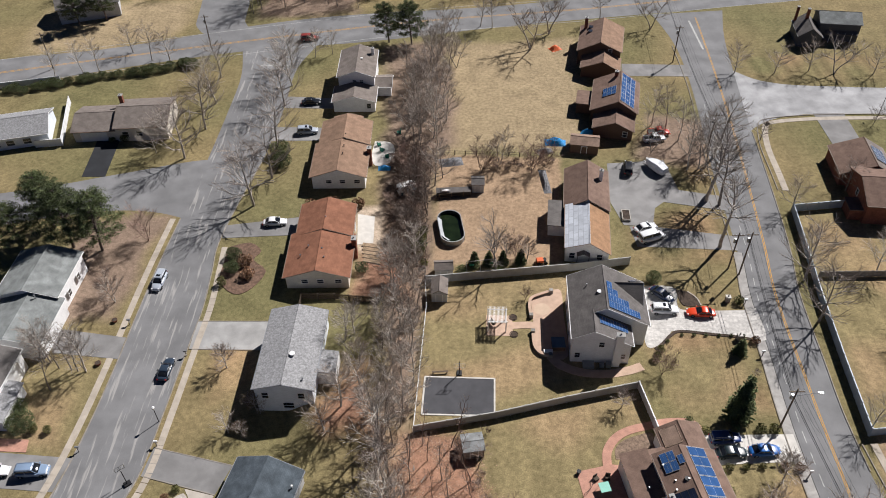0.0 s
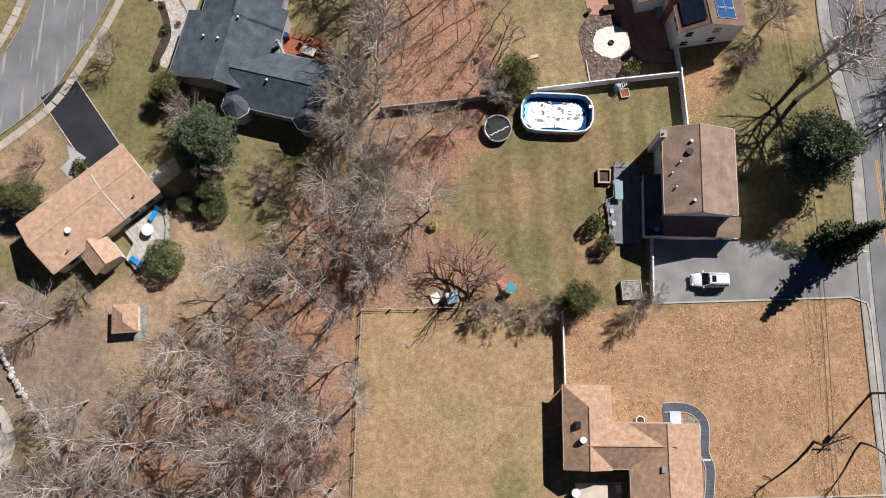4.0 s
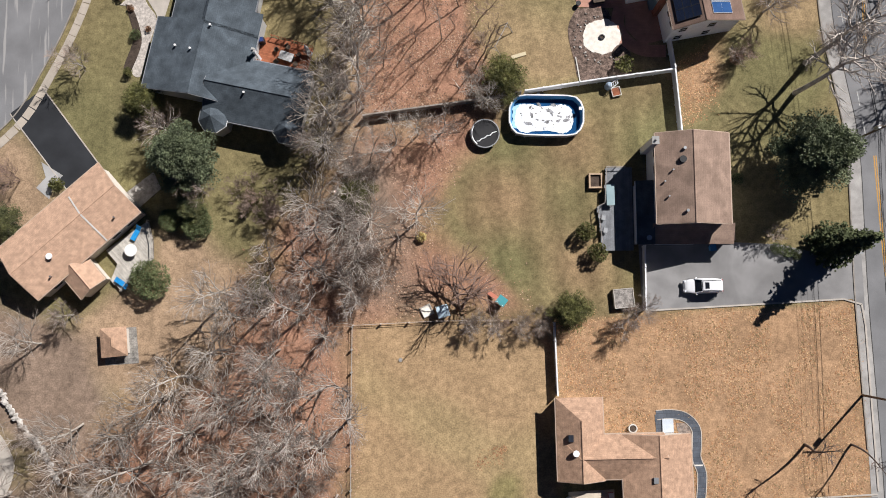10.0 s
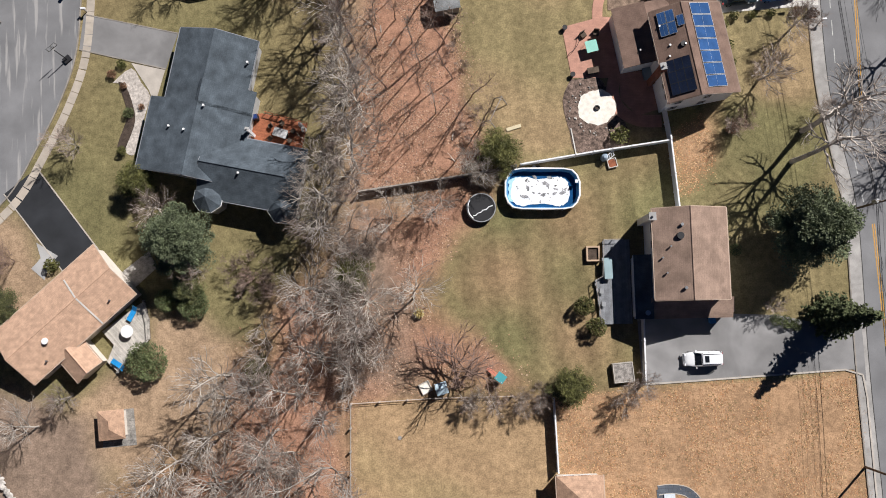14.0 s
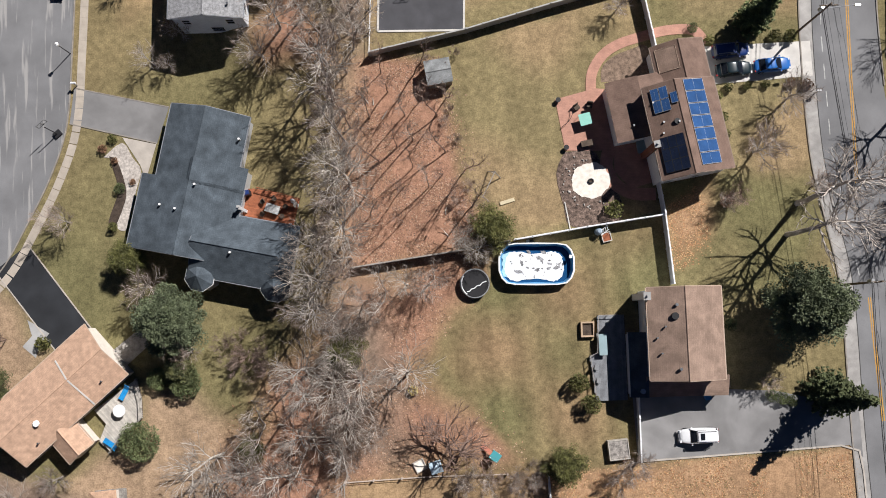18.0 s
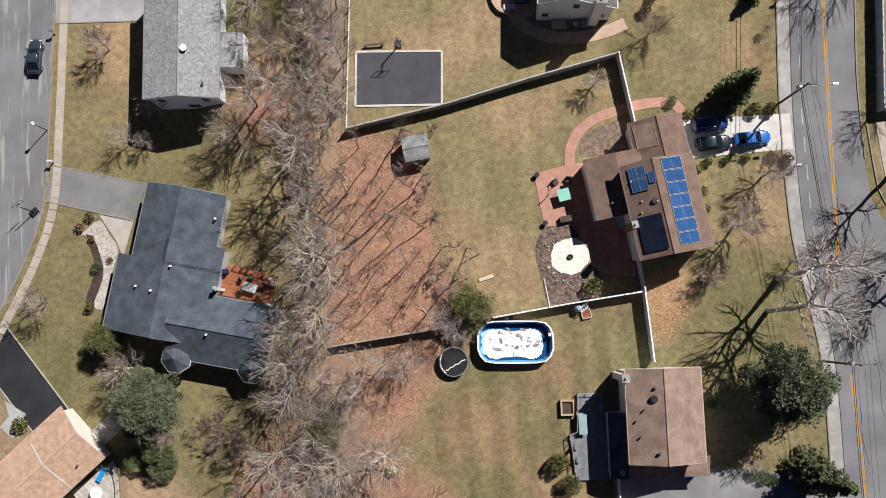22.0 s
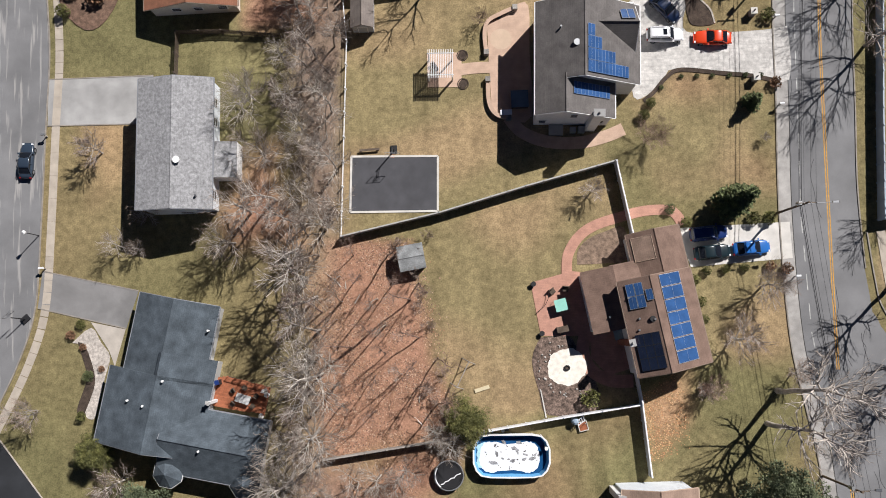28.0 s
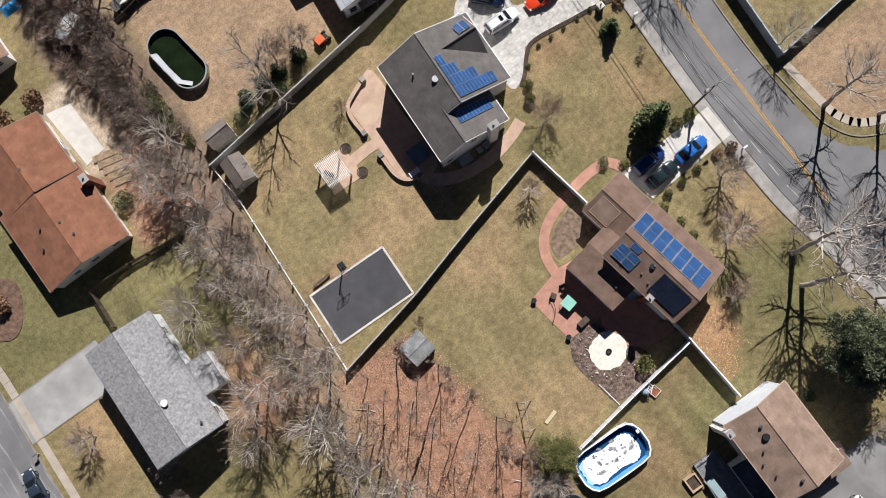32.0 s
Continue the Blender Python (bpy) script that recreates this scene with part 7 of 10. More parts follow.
# trees with a place of their own
for _k, _x, _y, _s, _l in (
        ("wide3", -2.2, 26.2, .92, "pale bare tree over orange leaves"), ("wood4", -8.2, 33.4, .9, "bare tree over leaf litter"), ("wood4", -4.6, 36.6, .75, "bare tree beside the fence end"), ("wood3", -1.8, 37.4, .7, "bare tree beside the fence end"), ("small3", 1.2, 37.6, 1.2, "bare shrub beside the trampoline"),
        ("snag", 44.6, -2.3, 1.15, "tall dead tree by the road"), ("snag", 50.2, -2.4, .9, "dead tree by the road"), ("wide2", 46.5, -13.5, .8, "bare tree over the driveway"),
        ("oak", 47.6, 45.4, 1.08, "tall bare oak on the front lawn"), ("oak", 46.0, 41.5, 1.05, "tall bare oak on the front lawn"),
        ("small2", 46.8, 58.3, 1.5, "small bare ornamental tree"), ("small2", 42.6, 52.2, 1.6, "small bare ornamental tree"), ("bushy", 33.8, 77.6, .85, "feathery bare tree on the lawn"),
        ("wide1", 62.6, 88.6, 1.25, "bare street tree"), ("oak", 62.6, 57.6, .85, "tall bare street tree"), ("oak", 67.4, 52.6, .85, "tall bare tree at the side street"), ("oak", 64.0, 45.4, .85, "tall bare street tree"), ("wide3", 62.8, 66.9, .75, "bare tree at the fence corner"),
        ("wide1", 63.6, 98.5, 1.25, "bare street tree"), ("wide1", 66.0, 103.0, .8, "bare street tree"), ("wide1", 67.8, 118.2, .8, "bare tree at the fence corner"), ("wide3", 77.3, 100.5, .9, "bare tree on the lawn"), ("wide3", 78.5, 86.0, .9, "bare tree on the lawn"),
        ("wide1", 68.6, 141.8, .55, "young bare street tree"), ("wide1", 80.6, 124.0, .75, "bare tree beside the brick house"),
        ("oak", 50.8, 107.4, 1.15, "tall bare tree with a heavy trunk"), ("oak", 52.8, 123.4, 1.05, "tall bare tree by the road"), ("oak", 51.6, 121.0, 1.0, "tall bare tree by the road"), ("oak", 53.9, 119.8, .95, "tall bare tree by the road"), ("oak", 56.7, 135.7, 1.0, "tall bare tree by the road"), ("wide3", -9.2, 100.4, .85, "pale spreading tree over leaf litter"), ("wide3", -17.1, 83.5, .8, "bare tree on the bank behind the grey house"), ("wide1", -16.6, 70.5, .85, "bare tree on the lawn behind the grey house"), ("wood1", -13.4, 72.0, .95, "bare tree on the lawn behind the grey house"), ("wide1", -33.4, 67.2, .5, "small bare tree on the front lawn"), ("wide1", -2.8, 127.0, .95, "bare tree in the thicket"), ("wood1", -1.2, 129.5, .8, "bare tree in the thicket"), ("wide3", 4.8, 42.3, .55, "pale bare tree against the old fence"), ("bushy", 12.4, 104.9, .8, "feathery bare tree by the grey fence"), ("wood3", -65.4, 81.0, .95, "slender bare tree on the roadside lawn"), ("wood1", -61.4, 79.4, .95, "slender bare tree on the roadside lawn"), ("wood3", -59.0, 79.2, .9, "slender bare tree on the roadside lawn"), ("wood3", 50.2, 131.5, 1.0, "bare tree in a roadside row"), ("wood1", 52.6, 131.7, 1.0, "bare tree in a roadside row"),
        ("wood4", 56.2, 139.5, 1.1, "bare tree in a roadside row"), ("wood3", 50.7, 142.2, 1.0, "bare tree in a roadside row"), ("wood1", 48.7, 146.5, .9, "bare tree in a roadside row"), ("wood3", 46.2, 148.6, .9, "bare tree beside the brown house"), ("wood4", 44.0, 138.0, .9, "bare tree in a roadside row"), ("wood3", 52.0, 137.5, 1.0, "bare tree in a roadside row"), ("wide1", 55.0, 134.0, 1.0, "tall bare tree by the road"),
        ("wide1", 71.0, 171.0, .8, "bare street tree"), ("wide1", 80.7, 170.6, .7, "bare street tree"), ("wide1", 89.5, 171.6, .75, "bare street tree"), ("wide2", 95.3, 170.2, .8, "bare street tree"), ("wide1", 104.9, 170.0, .75, "bare street tree"), ("wide1", 96.0, 148.0, .5, "bare tree by the driveway"),
        ("wide2", 54.8, 194.5, .75, "bare tree near the crossing"), ("wood1", 42.0, 200.0, .9, "bare tree by the through road"), ("wide2", 27.2, 192.0, 1.0, "bare tree casting a wide shadow"), ("wide2", 21.5, 184.0, 1.05, "bare tree casting a wide shadow"), ("wood1", 12.2, 196.0, .9, "bare tree by the through road"), ("wood3", 9.1, 197.0, .9, "bare tree by the through road"), ("wood4", 1.3, 192.0, .9, "bare tree by the through road"),
        ("wide1", -.3, 150.8, .9, "bare tree at the field's edge"), ("wood4", -1.8, 164.0, 1.1, "bare tree at the field's edge"), ("wide1", -4.2, 157.0, 1.0, "bare tree at the field's edge"), ("wood3", -3.6, 172.0, 1.0, "bare tree at the field's edge"), ("wide1", -6.0, 146.0, .95, "bare tree at the field's edge"), ("wood4", -3.0, 180.0, 1.0, "bare tree at the field's edge"),
        ("bushy", 17.5, 131.1, 1.2, "bare sapling in the bare yard"), ("bushy", 7.0, 131.2, 1.2, "bare sapling in the bare yard"), ("bushy", 21.2, 134.0, .95, "bare sapling in the bare yard"), ("small3", 11.0, 134.0, 1.5, "bare sapling in the bare yard"), ("small2", 14.5, 104.8, 1.2, "bare shrub by the grey fence"), ("small2", 10.5, 105.0, 1.1, "bare shrub by the grey fence"),
        ("small3", -8.5, 163.0, 1.4, "bare garden tree"), ("small3", -6.5, 168.0, 1.3, "bare garden tree"), ("wide1", -10.3, 175.0, .7, "bare garden tree"),
        ("wide3", -56.4, 171.2, 1.2, "bare corner tree"), ("wide1", -55.1, 148.4, 1.35, "bare street tree"), ("wide1", -57.2, 137.4, 1.35, "bare street tree with low limbs"), ("wide3", -61.2, 144.0, 1.0, "pale bare tree before the ranch"), ("wide3", -55.0, 159.3, 1.25, "bare street tree"), ("wide3", -64.0, 139.5, .9, "pale bare tree before the ranch"),
        ("bushy", -57.6, 110.6, 1.15, "reddish bare tree on a leafy bank"), ("bushy", -61.0, 97.0, .85, "bare bush on a leafy bank"), ("small3", -59.0, 94.5, 1.2, "bare bush on a leafy bank"),
        ("wide1", -82.2, 184.5, .8, "bare tree by the through road"), ("wide1", -71.4, 180.0, .8, "bare tree by the through road"), ("wood3", -92.0, 174.5, .8, "bare tree by the through road"), ("wood3", -97.8, 171.5, .8, "bare tree by the through road"), ("wood1", -88.0, 175.0, .8, "bare tree by the through road"), ("wood1", -76.0, 180.0, .9, "bare tree by the through road"),
        ("wide1", -39.2, 121.0, 1.4, "bare street tree shading the road"), ("wide1", -37.0, 130.0, 1.2, "bare street tree shading the road"), ("wide1", -38.0, 143.0, 1.25, "bare street tree shading the road"), ("wide1", -38.6, 158.0, 1.25, "bare street tree shading the road"), ("wide3", -38.0, 167.0, 1.25, "pale bare street tree"), ("wide3", -39.6, 177.0, 1.2, "pale bare street tree"), ("wood3", -29.8, 182.5, .7, "bare tree by the through road"), ("wide3", -34.0, 181.0, .8, "pale bare tree by the through road"),
        ("wood1", -63.6, 79.8, .85, "slender bare yard tree"), ("wood2", -66.4, 81.0, .8, "slender bare yard tree"), ("wood1", -60.3, 79.2, .85, "slender bare yard tree"), ("wood4", -58.9, 79.0, .9, "slender bare yard tree"), ("wood2", -63.4, 75.4, .8, "slender bare yard tree"),
        ("small2", -36.2, 79.6, 1.15, "small bare tree on the front lawn"), ("small2", -29.8, 71.2, 1.0, "pale bare shrub at the house corner"), ("small2", -31.2, 66.8, .7, "small bare front-yard tree"), ("small3", -14.6, 77.8, 1.2, "bare tree behind the grey house"), ("wide1", -15.7, 85.0, .7, "bare tree behind the grey house"), ("wide1", -19.0, 67.0, .7, "bare tree behind the grey house"),
        ("small3", -44.6, 47.2, 1.0, "feathery bare tree on the bend"), ("small2", -33.6, 38.2, 1.5, "pale bare shrub beside the conifers"), ("small3", -29.0, 30.5, 1.0, "reddish bare shrub"), ("bushy", -52.7, 32.7, .75, "wide bare shrub by the front walk"), ("wide3", -49.5, 12.0, .85, "pale bare tree beside the ranch"), ("small2", -45.5, 15.5, 1.0, "pale bare shrub behind the ranch"), ("wide3", -55.5, 14.0, .9, "pale bare tree beside the ranch"),
        ("wide3", 6.4, 40.8, .62, "pale spreading bare tree at the fence"), ("small3", 24.6, 14.2, .9, "reddish bare shrub by the driveway"), ("small3", 23.0, 12.8, .8, "bare shrub by the driveway"), ("small2", 26.4, 71.4, .9, "bare sapling in the fence corner"), ("wide2", 8.4, 101.6, .85, "bare tree casting a long shadow"), ("wide3", -6.6, 101.0, .8, "bare tree behind the sheds"),
        ("wide3", -13.5, 36.5, .8, "pale bare tree"), ("wide1", 5.2, -22, .9, "bare tree on the lawn"), ("wide1", 16.5, -18.5, .6, "pale bare tree behind the patio"),
        ("small3", 42.0, 23.4, .6, "small bare shrub at the house corner"), ("small3", 4.2, 12.7, .6, "bare shrub along the low rail"), ("small3", 7.2, 12.6, .7, "bare shrub along the low rail"), ("small3", 10.4, 12.7, .65, "bare shrub along the low rail"), ("small2", 12.8, 12.9, .7, "bare shrub along the low rail"), ("bushy", 39.4, 46.6, .62, "russet bare bush on leafy ground"), ("bushy", 13.4, 94.4, .42, "small reddish bare bush outside the seat wall"), ("small3", 38.6, 45.8, .65, "russet shrub on leafy ground"), ("small2", 49.6, 47.5, 1.0, "small bare tree by the road"), ("small2", 48.6, 77.2, .35, "bare shrub by the driveway")):
    tree(_k, _x, _y, _s, _l)
tree("small1", 3.0, 15.0, 1.5, "leaning apple tree with pale forked limbs").matrix_basis = pose(3.0, 15.0, -.1, -42, 0, 0) @ Matrix.Diagonal((1.75, 1.75, 1.75, 1))
# far woods along the through road and the horizon, one object
tree_kind("far", BARK, TWIG, 81, 12, 4.2, .3, 11, thick=.012, rise=.9, twigs=3, side=5, fine=1.8)
_rn = np.random.RandomState(20)
_ver, _fac, _n = [], [], 0
_tv = [np.array([q.co[:] for q in TREES["far"][k].vertices]) for k in (0, 1)]
_tf = [[tuple(q.vertices) for q in TREES["far"][k].polygons] for k in (0, 1)]
for _k in range(96):
    _x, _y = (_rn.uniform(-56, 36) if _k < 40 else _rn.uniform(-56, -22), _rn.uniform(0, 26)) if _k < 82 else (_rn.uniform(-112, -76), _rn.uniform(4, 26))
    _y += 206 + (_x + 54) * .1 if _k < 82 else 208 + (_x + 112) * .25
    _a, _s = _rn.uniform(0, 6.28), _rn.uniform(.85, 1.15)
    for _q in (0, 1):
        _c = _tv[_q] * _s
        _ver += np.stack([_c[:, 0] * np.cos(_a) - _c[:, 1] * np.sin(_a) + _x, _c[:, 0] * np.sin(_a) + _c[:, 1] * np.cos(_a) + _y, _c[:, 2]], 1).tolist()
        _fac += [tuple(i + _n for i in f) for f in _tf[_q]]
        _n += len(_c)
_me = bpy.data.meshes.new("far_woods")
_me.from_pydata(_ver, [], _fac)
_me.materials.append(TWIG_GREY)
tagged(new("far_woods", _me), "bare grey-brown woods beyond the through road", "woods", kind="stuff")

# ---- evergreens ----


def sprays(points, size, rnd, flat=.4, long=1.6):
    """Leaf sprays: one small bent quad pair at each point, leaning outward along the given way."""
    v, f = [], []
    for p, d in points:
        d = (d + Vector((rnd.uniform(-.5, .5), rnd.uniform(-.5, .5), rnd.uniform(-flat, flat)))).normalized()
        s = Vector((rnd.uniform(-1, 1), rnd.uniform(-1, 1), rnd.uniform(-.6, .6)))
        s = (s - d * s.dot(d)).normalized()
        a = size * rnd.uniform(.6, 1.25)
        k = len(v)
        n = d.cross(s) * a * .18
        v += [tuple(p - d * a * .3), tuple(p + s * a * .5 + n), tuple(p + d * a * long * .6), tuple(p - s * a * .5 + n)]
        f += [(k, k + 1, k + 2), (k, k + 2, k + 3)]
    return v, f


def conifer_mesh(seed, tall, wide, material, levels=16, first=.06, size=.42, droop=-.15, taper=1.0, ragged=.2):
    rnd = random.Random(seed)
    tv, tf = tube((0, 0, -.1), (0, 0, tall * .96), tall * .018, tall * .003, 8)
    pts = []
    for k in range(levels):
        u = first + (1 - first) * k / levels
        r = wide * (1 - u) ** taper + .12
        m = max(4, int(7 + 9 * (1 - u)))
        for j in range(m):
            az = 6.283 * j / m + k * 1.1 + rnd.uniform(-.25, .25)
            rr = r * rnd.uniform(1 - ragged * 1.6, 1 + ragged * .5)
            d = Vector((math.cos(az), math.sin(az), droop))
            n = max(2, int(rr / size * 2.4))
            for i in range(n):
                w = (i + .6) / n
                base = Vector((0, 0, u * tall)) + d * rr * w + Vector((rnd.uniform(-.2, .2), rnd.uniform(-.2, .2), rnd.uniform(-.15, .15)))
                for s in (-1, 0, 1):
                    side = Vector((-math.sin(az), math.cos(az), 0)) * s
                    pts.append((base + side * size * .45 * (1.1 - w), d + side * .9))
    pts += [(Vector((0, 0, tall * (.93 + .07 * k / 6))), Vector((rnd.uniform(-1, 1), rnd.uniform(-1, 1), 1))) for k in range(6)]
    return (mesh("trunk", (tv, tf), BARK_DARK, uv=False), mesh("crown", sprays(pts, size, rnd), material, uv=False))


def shrub_mesh(seed, tall, wide, material, n=900, size=.2, lumps=7):
    rnd = random.Random(seed)
    balls = [(Vector((0, 0, tall * .5)), wide * .78, tall * .5)]
    for k in range(lumps):
        a = 6.283 * k / lumps + rnd.uniform(-.3, .3)
        balls.append((Vector((math.cos(a) * wide * .5, math.sin(a) * wide * .5, tall * rnd.uniform(.38, .62))), wide * rnd.uniform(.38, .55), tall * rnd.uniform(.3, .42)))
    pts = []
    for k in range(n):
        c, r, h = balls[rnd.randrange(len(balls))]
        d = Vector((rnd.gauss(0, 1), rnd.gauss(0, 1), rnd.gauss(.25, 1))).normalized()
        q = rnd.uniform(.78, 1.04)
        p = c + Vector((d.x * r * q, d.y * r * q, d.z * h * q))
        if p.z > .05:
            pts.append((p, d))
    tv, tf = [], []
    for k in range(5):
        a = 6.283 * k / 5
        limb(tv, tf, Vector((math.cos(a) * .1, math.sin(a) * .1, -.05)), Vector((math.cos(a) * .6, math.sin(a) * .6, 1)), tall * .7, .05, .015, 4, 3, rnd)
    return (mesh("stem", (tv, tf), BARK_DARK, uv=False), mesh("crown", sprays(pts, size, rnd, .6, 1.2), material, uv=False))


def pine_mesh(seed, tall, wide, material, limbs=56, n=150, size=.23, clump=.25):
    """An old pine: bare trunk, crooked limbs and a clump of needles at each limb's end and middle."""
    rnd = random.Random(seed)
    tv, tf, pts = [], [], []
    st, _d = limb(tv, tf, Vector((0, 0, -.1)), Vector((.03, .02, 1)), tall * .97, tall * .02, tall * .004, 8, 8, rnd, .05, .02)
    for k in range(limbs):
        u = .2 + .78 * (k + rnd.random()) / limbs
        i = min(int(u * 8), 7)
        p = st[i].lerp(st[i + 1], u * 8 - i)
        az = k * 2.4 + rnd.uniform(-.4, .4)
        ln = wide * (1.05 - .75 * max(0, (u - .35) / .65) ** 1.3) * rnd.uniform(.65, 1.1) * (.6 + .4 * min(1, u / .35))
        q, _d = limb(tv, tf, p, Vector((math.cos(az), math.sin(az), rnd.uniform(.05, .4))), ln, tall * .006, .02, 4, 4, rnd, .15, .04)
        for c, r in ((q[4], 1.0), (q[3], .9), (q[2], .6)):
            rx = wide * clump * r * rnd.uniform(.7, 1.4)
            for _j in range(int(n * r)):
                d = Vector((rnd.gauss(0, 1), rnd.gauss(0, 1), rnd.gauss(.3, .8))).normalized()
                s = rnd.random() ** .4
                pts.append((c + Vector((d.x * rx * s, d.y * rx * s, d.z * rx * .5 * s)), d))
    return (mesh("trunk", (tv, tf), BARK_DARK, uv=False), mesh("crown", sprays(pts, size, rnd, .6, 1.5), material, uv=False))


GREENS = {
    "pine": pine_mesh(1, 12, 5.2, NEEDLE_BLUE, 68, 240, .23),
    "pine_old": pine_mesh(2, 15, 5.6, mat("green_needles", (0.072, 0.098, 0.042), rough=.8, vary=.4, scale=1.0, fine=7, per_object=.2, tint=(0.150, 0.180, 0.075)), 66, 110, .2, .17),
    "spruce": conifer_mesh(3, 13, 3.1, NEEDLE, 26, .05, .30, -.2, .9, .38),
    "column": conifer_mesh(4, 9, 1.9, NEEDLE, 22, .03, .26, .25, .7, .2),
    "cone": conifer_mesh(5, 4.4, 1.35, NEEDLE, 14, .02, .27, .1, .85, .12),
    "holly": pine_mesh(6, 6.5, 3.5, LEAF_SAGE, 52, 130, .17),
    "holly_olive": pine_mesh(7, 5.2, 2.9, LEAF_OLIVE, 46, 120, .15),
    "rhodo": shrub_mesh(8, 3.4, 2.7, NEEDLE, 4200, .18, 12),
    "yew": shrub_mesh(9, 2.6, 1.35, LEAF_OLIVE, 1100, .2, 6),
    "box": shrub_mesh(10, .75, .48, NEEDLE, 260, .14, 5),
    "tuft": shrub_mesh(11, .9, .7, LEAF_BROWN, 340, .17, 6),
    "box_olive": shrub_mesh(12, 1.0, .75, LEAF_OLIVE, 380, .16, 6),
    "straw": shrub_mesh(14, .9, .6, mat("straw_stems", (0.72, 0.58, 0.26), rough=.9, vary=.3, scale=3), 320, .2, 5),
    "round": shrub_mesh(13, 1.7, 1.3, NEEDLE, 900, .17, 8),
}


def green(key, x, y, scale=1.0, label="", group="", name="tree", category="tree"):
    t = new(name)
    t.empty_display_size = .3
    s = scale * _tr.uniform(.95, 1.05)
    t.matrix_basis = pose(x, y, float(hill(x, y)), 0, 0, _tr.uniform(0, 360)) @ Matrix.Diagonal((s, s, s, 1))
    for me in GREENS[key]:
        part(me.name.split(".")[0], me, None, t)
    return tagged(t, label if len(label.split()) > 3 else label + " in winter", category, group)


for _k, _x, _y, _s, _l in (
        ("pine", 45.2, 32.4, .9, "large blue-green pine on the front lawn"), ("spruce", 48.8, 21.9, .95, "tall dark spruce by the driveway"),
        ("column", 43.2, 68.9, 1.15, "tall dark columnar conifer by the driveway"), ("cone", 47.3, 81.8, .85, "small conical evergreen on the lawn"),
        ("pine_old", -71.4, 109.0, 1.0, "large old pine with layered limbs"), ("pine_old", -77.0, 114.5, .9, "large old pine with layered limbs"), ("pine_old", -65.6, 108.0, .95, "large old pine with layered limbs"), ("pine_old", -81.0, 109.0, .8, "old pine behind the house"), ("pine_old", -84, 96, .8, "old pine beside the grey-green roof"),
        ("pine_old", -15.4, 188.6, .8, "green pine beside the through road"), ("pine_old", -9.4, 187.6, .85, "green pine beside the through road"), ("pine_old", -101.5, 200.0, .8, "dark evergreen beyond the through road"), ("pine_old", -95.0, 203.0, .8, "dark evergreen beyond the through road"),
        ("pine", -30.2, 33.9, .76, "large dense blue-green evergreen"), ("holly_olive", -33.2, 35.9, .78, "olive evergreen behind the conifer"), ("rhodo", -29.6, 26.4, .75, "spreading green bush by the deck"), ("holly_olive", -36.4, 41.8, .8, "olive-green evergreen by the drive"), ("holly", -30.2, 28.4, .6, "dense evergreen over the slope"), ("rhodo", -35.2, 19.6, .95, "big round rhododendron beside the deck"), ("rhodo", -33.0, 27.0, .6, "dark evergreen by the deck"), ("rhodo", -30.0, 27.4, .7, "dark evergreen by the deck"), ("holly", -53.0, 27.0, .7, "evergreen by the ranch corner"),
        ("holly_olive", 9.0, 43.6, .95, "olive evergreen at the wood's corner"), ("holly_olive", -9.6, 29.2, .9, "olive evergreen in the woods"), ("holly_olive", 16.3, 14.6, .82, "bushy green pine at the fence end"), ("holly_olive", -21.5, 18.0, .6, "green holly among bare trees")):
    green(_k, _x, _y, _s, _l, name="evergreen")
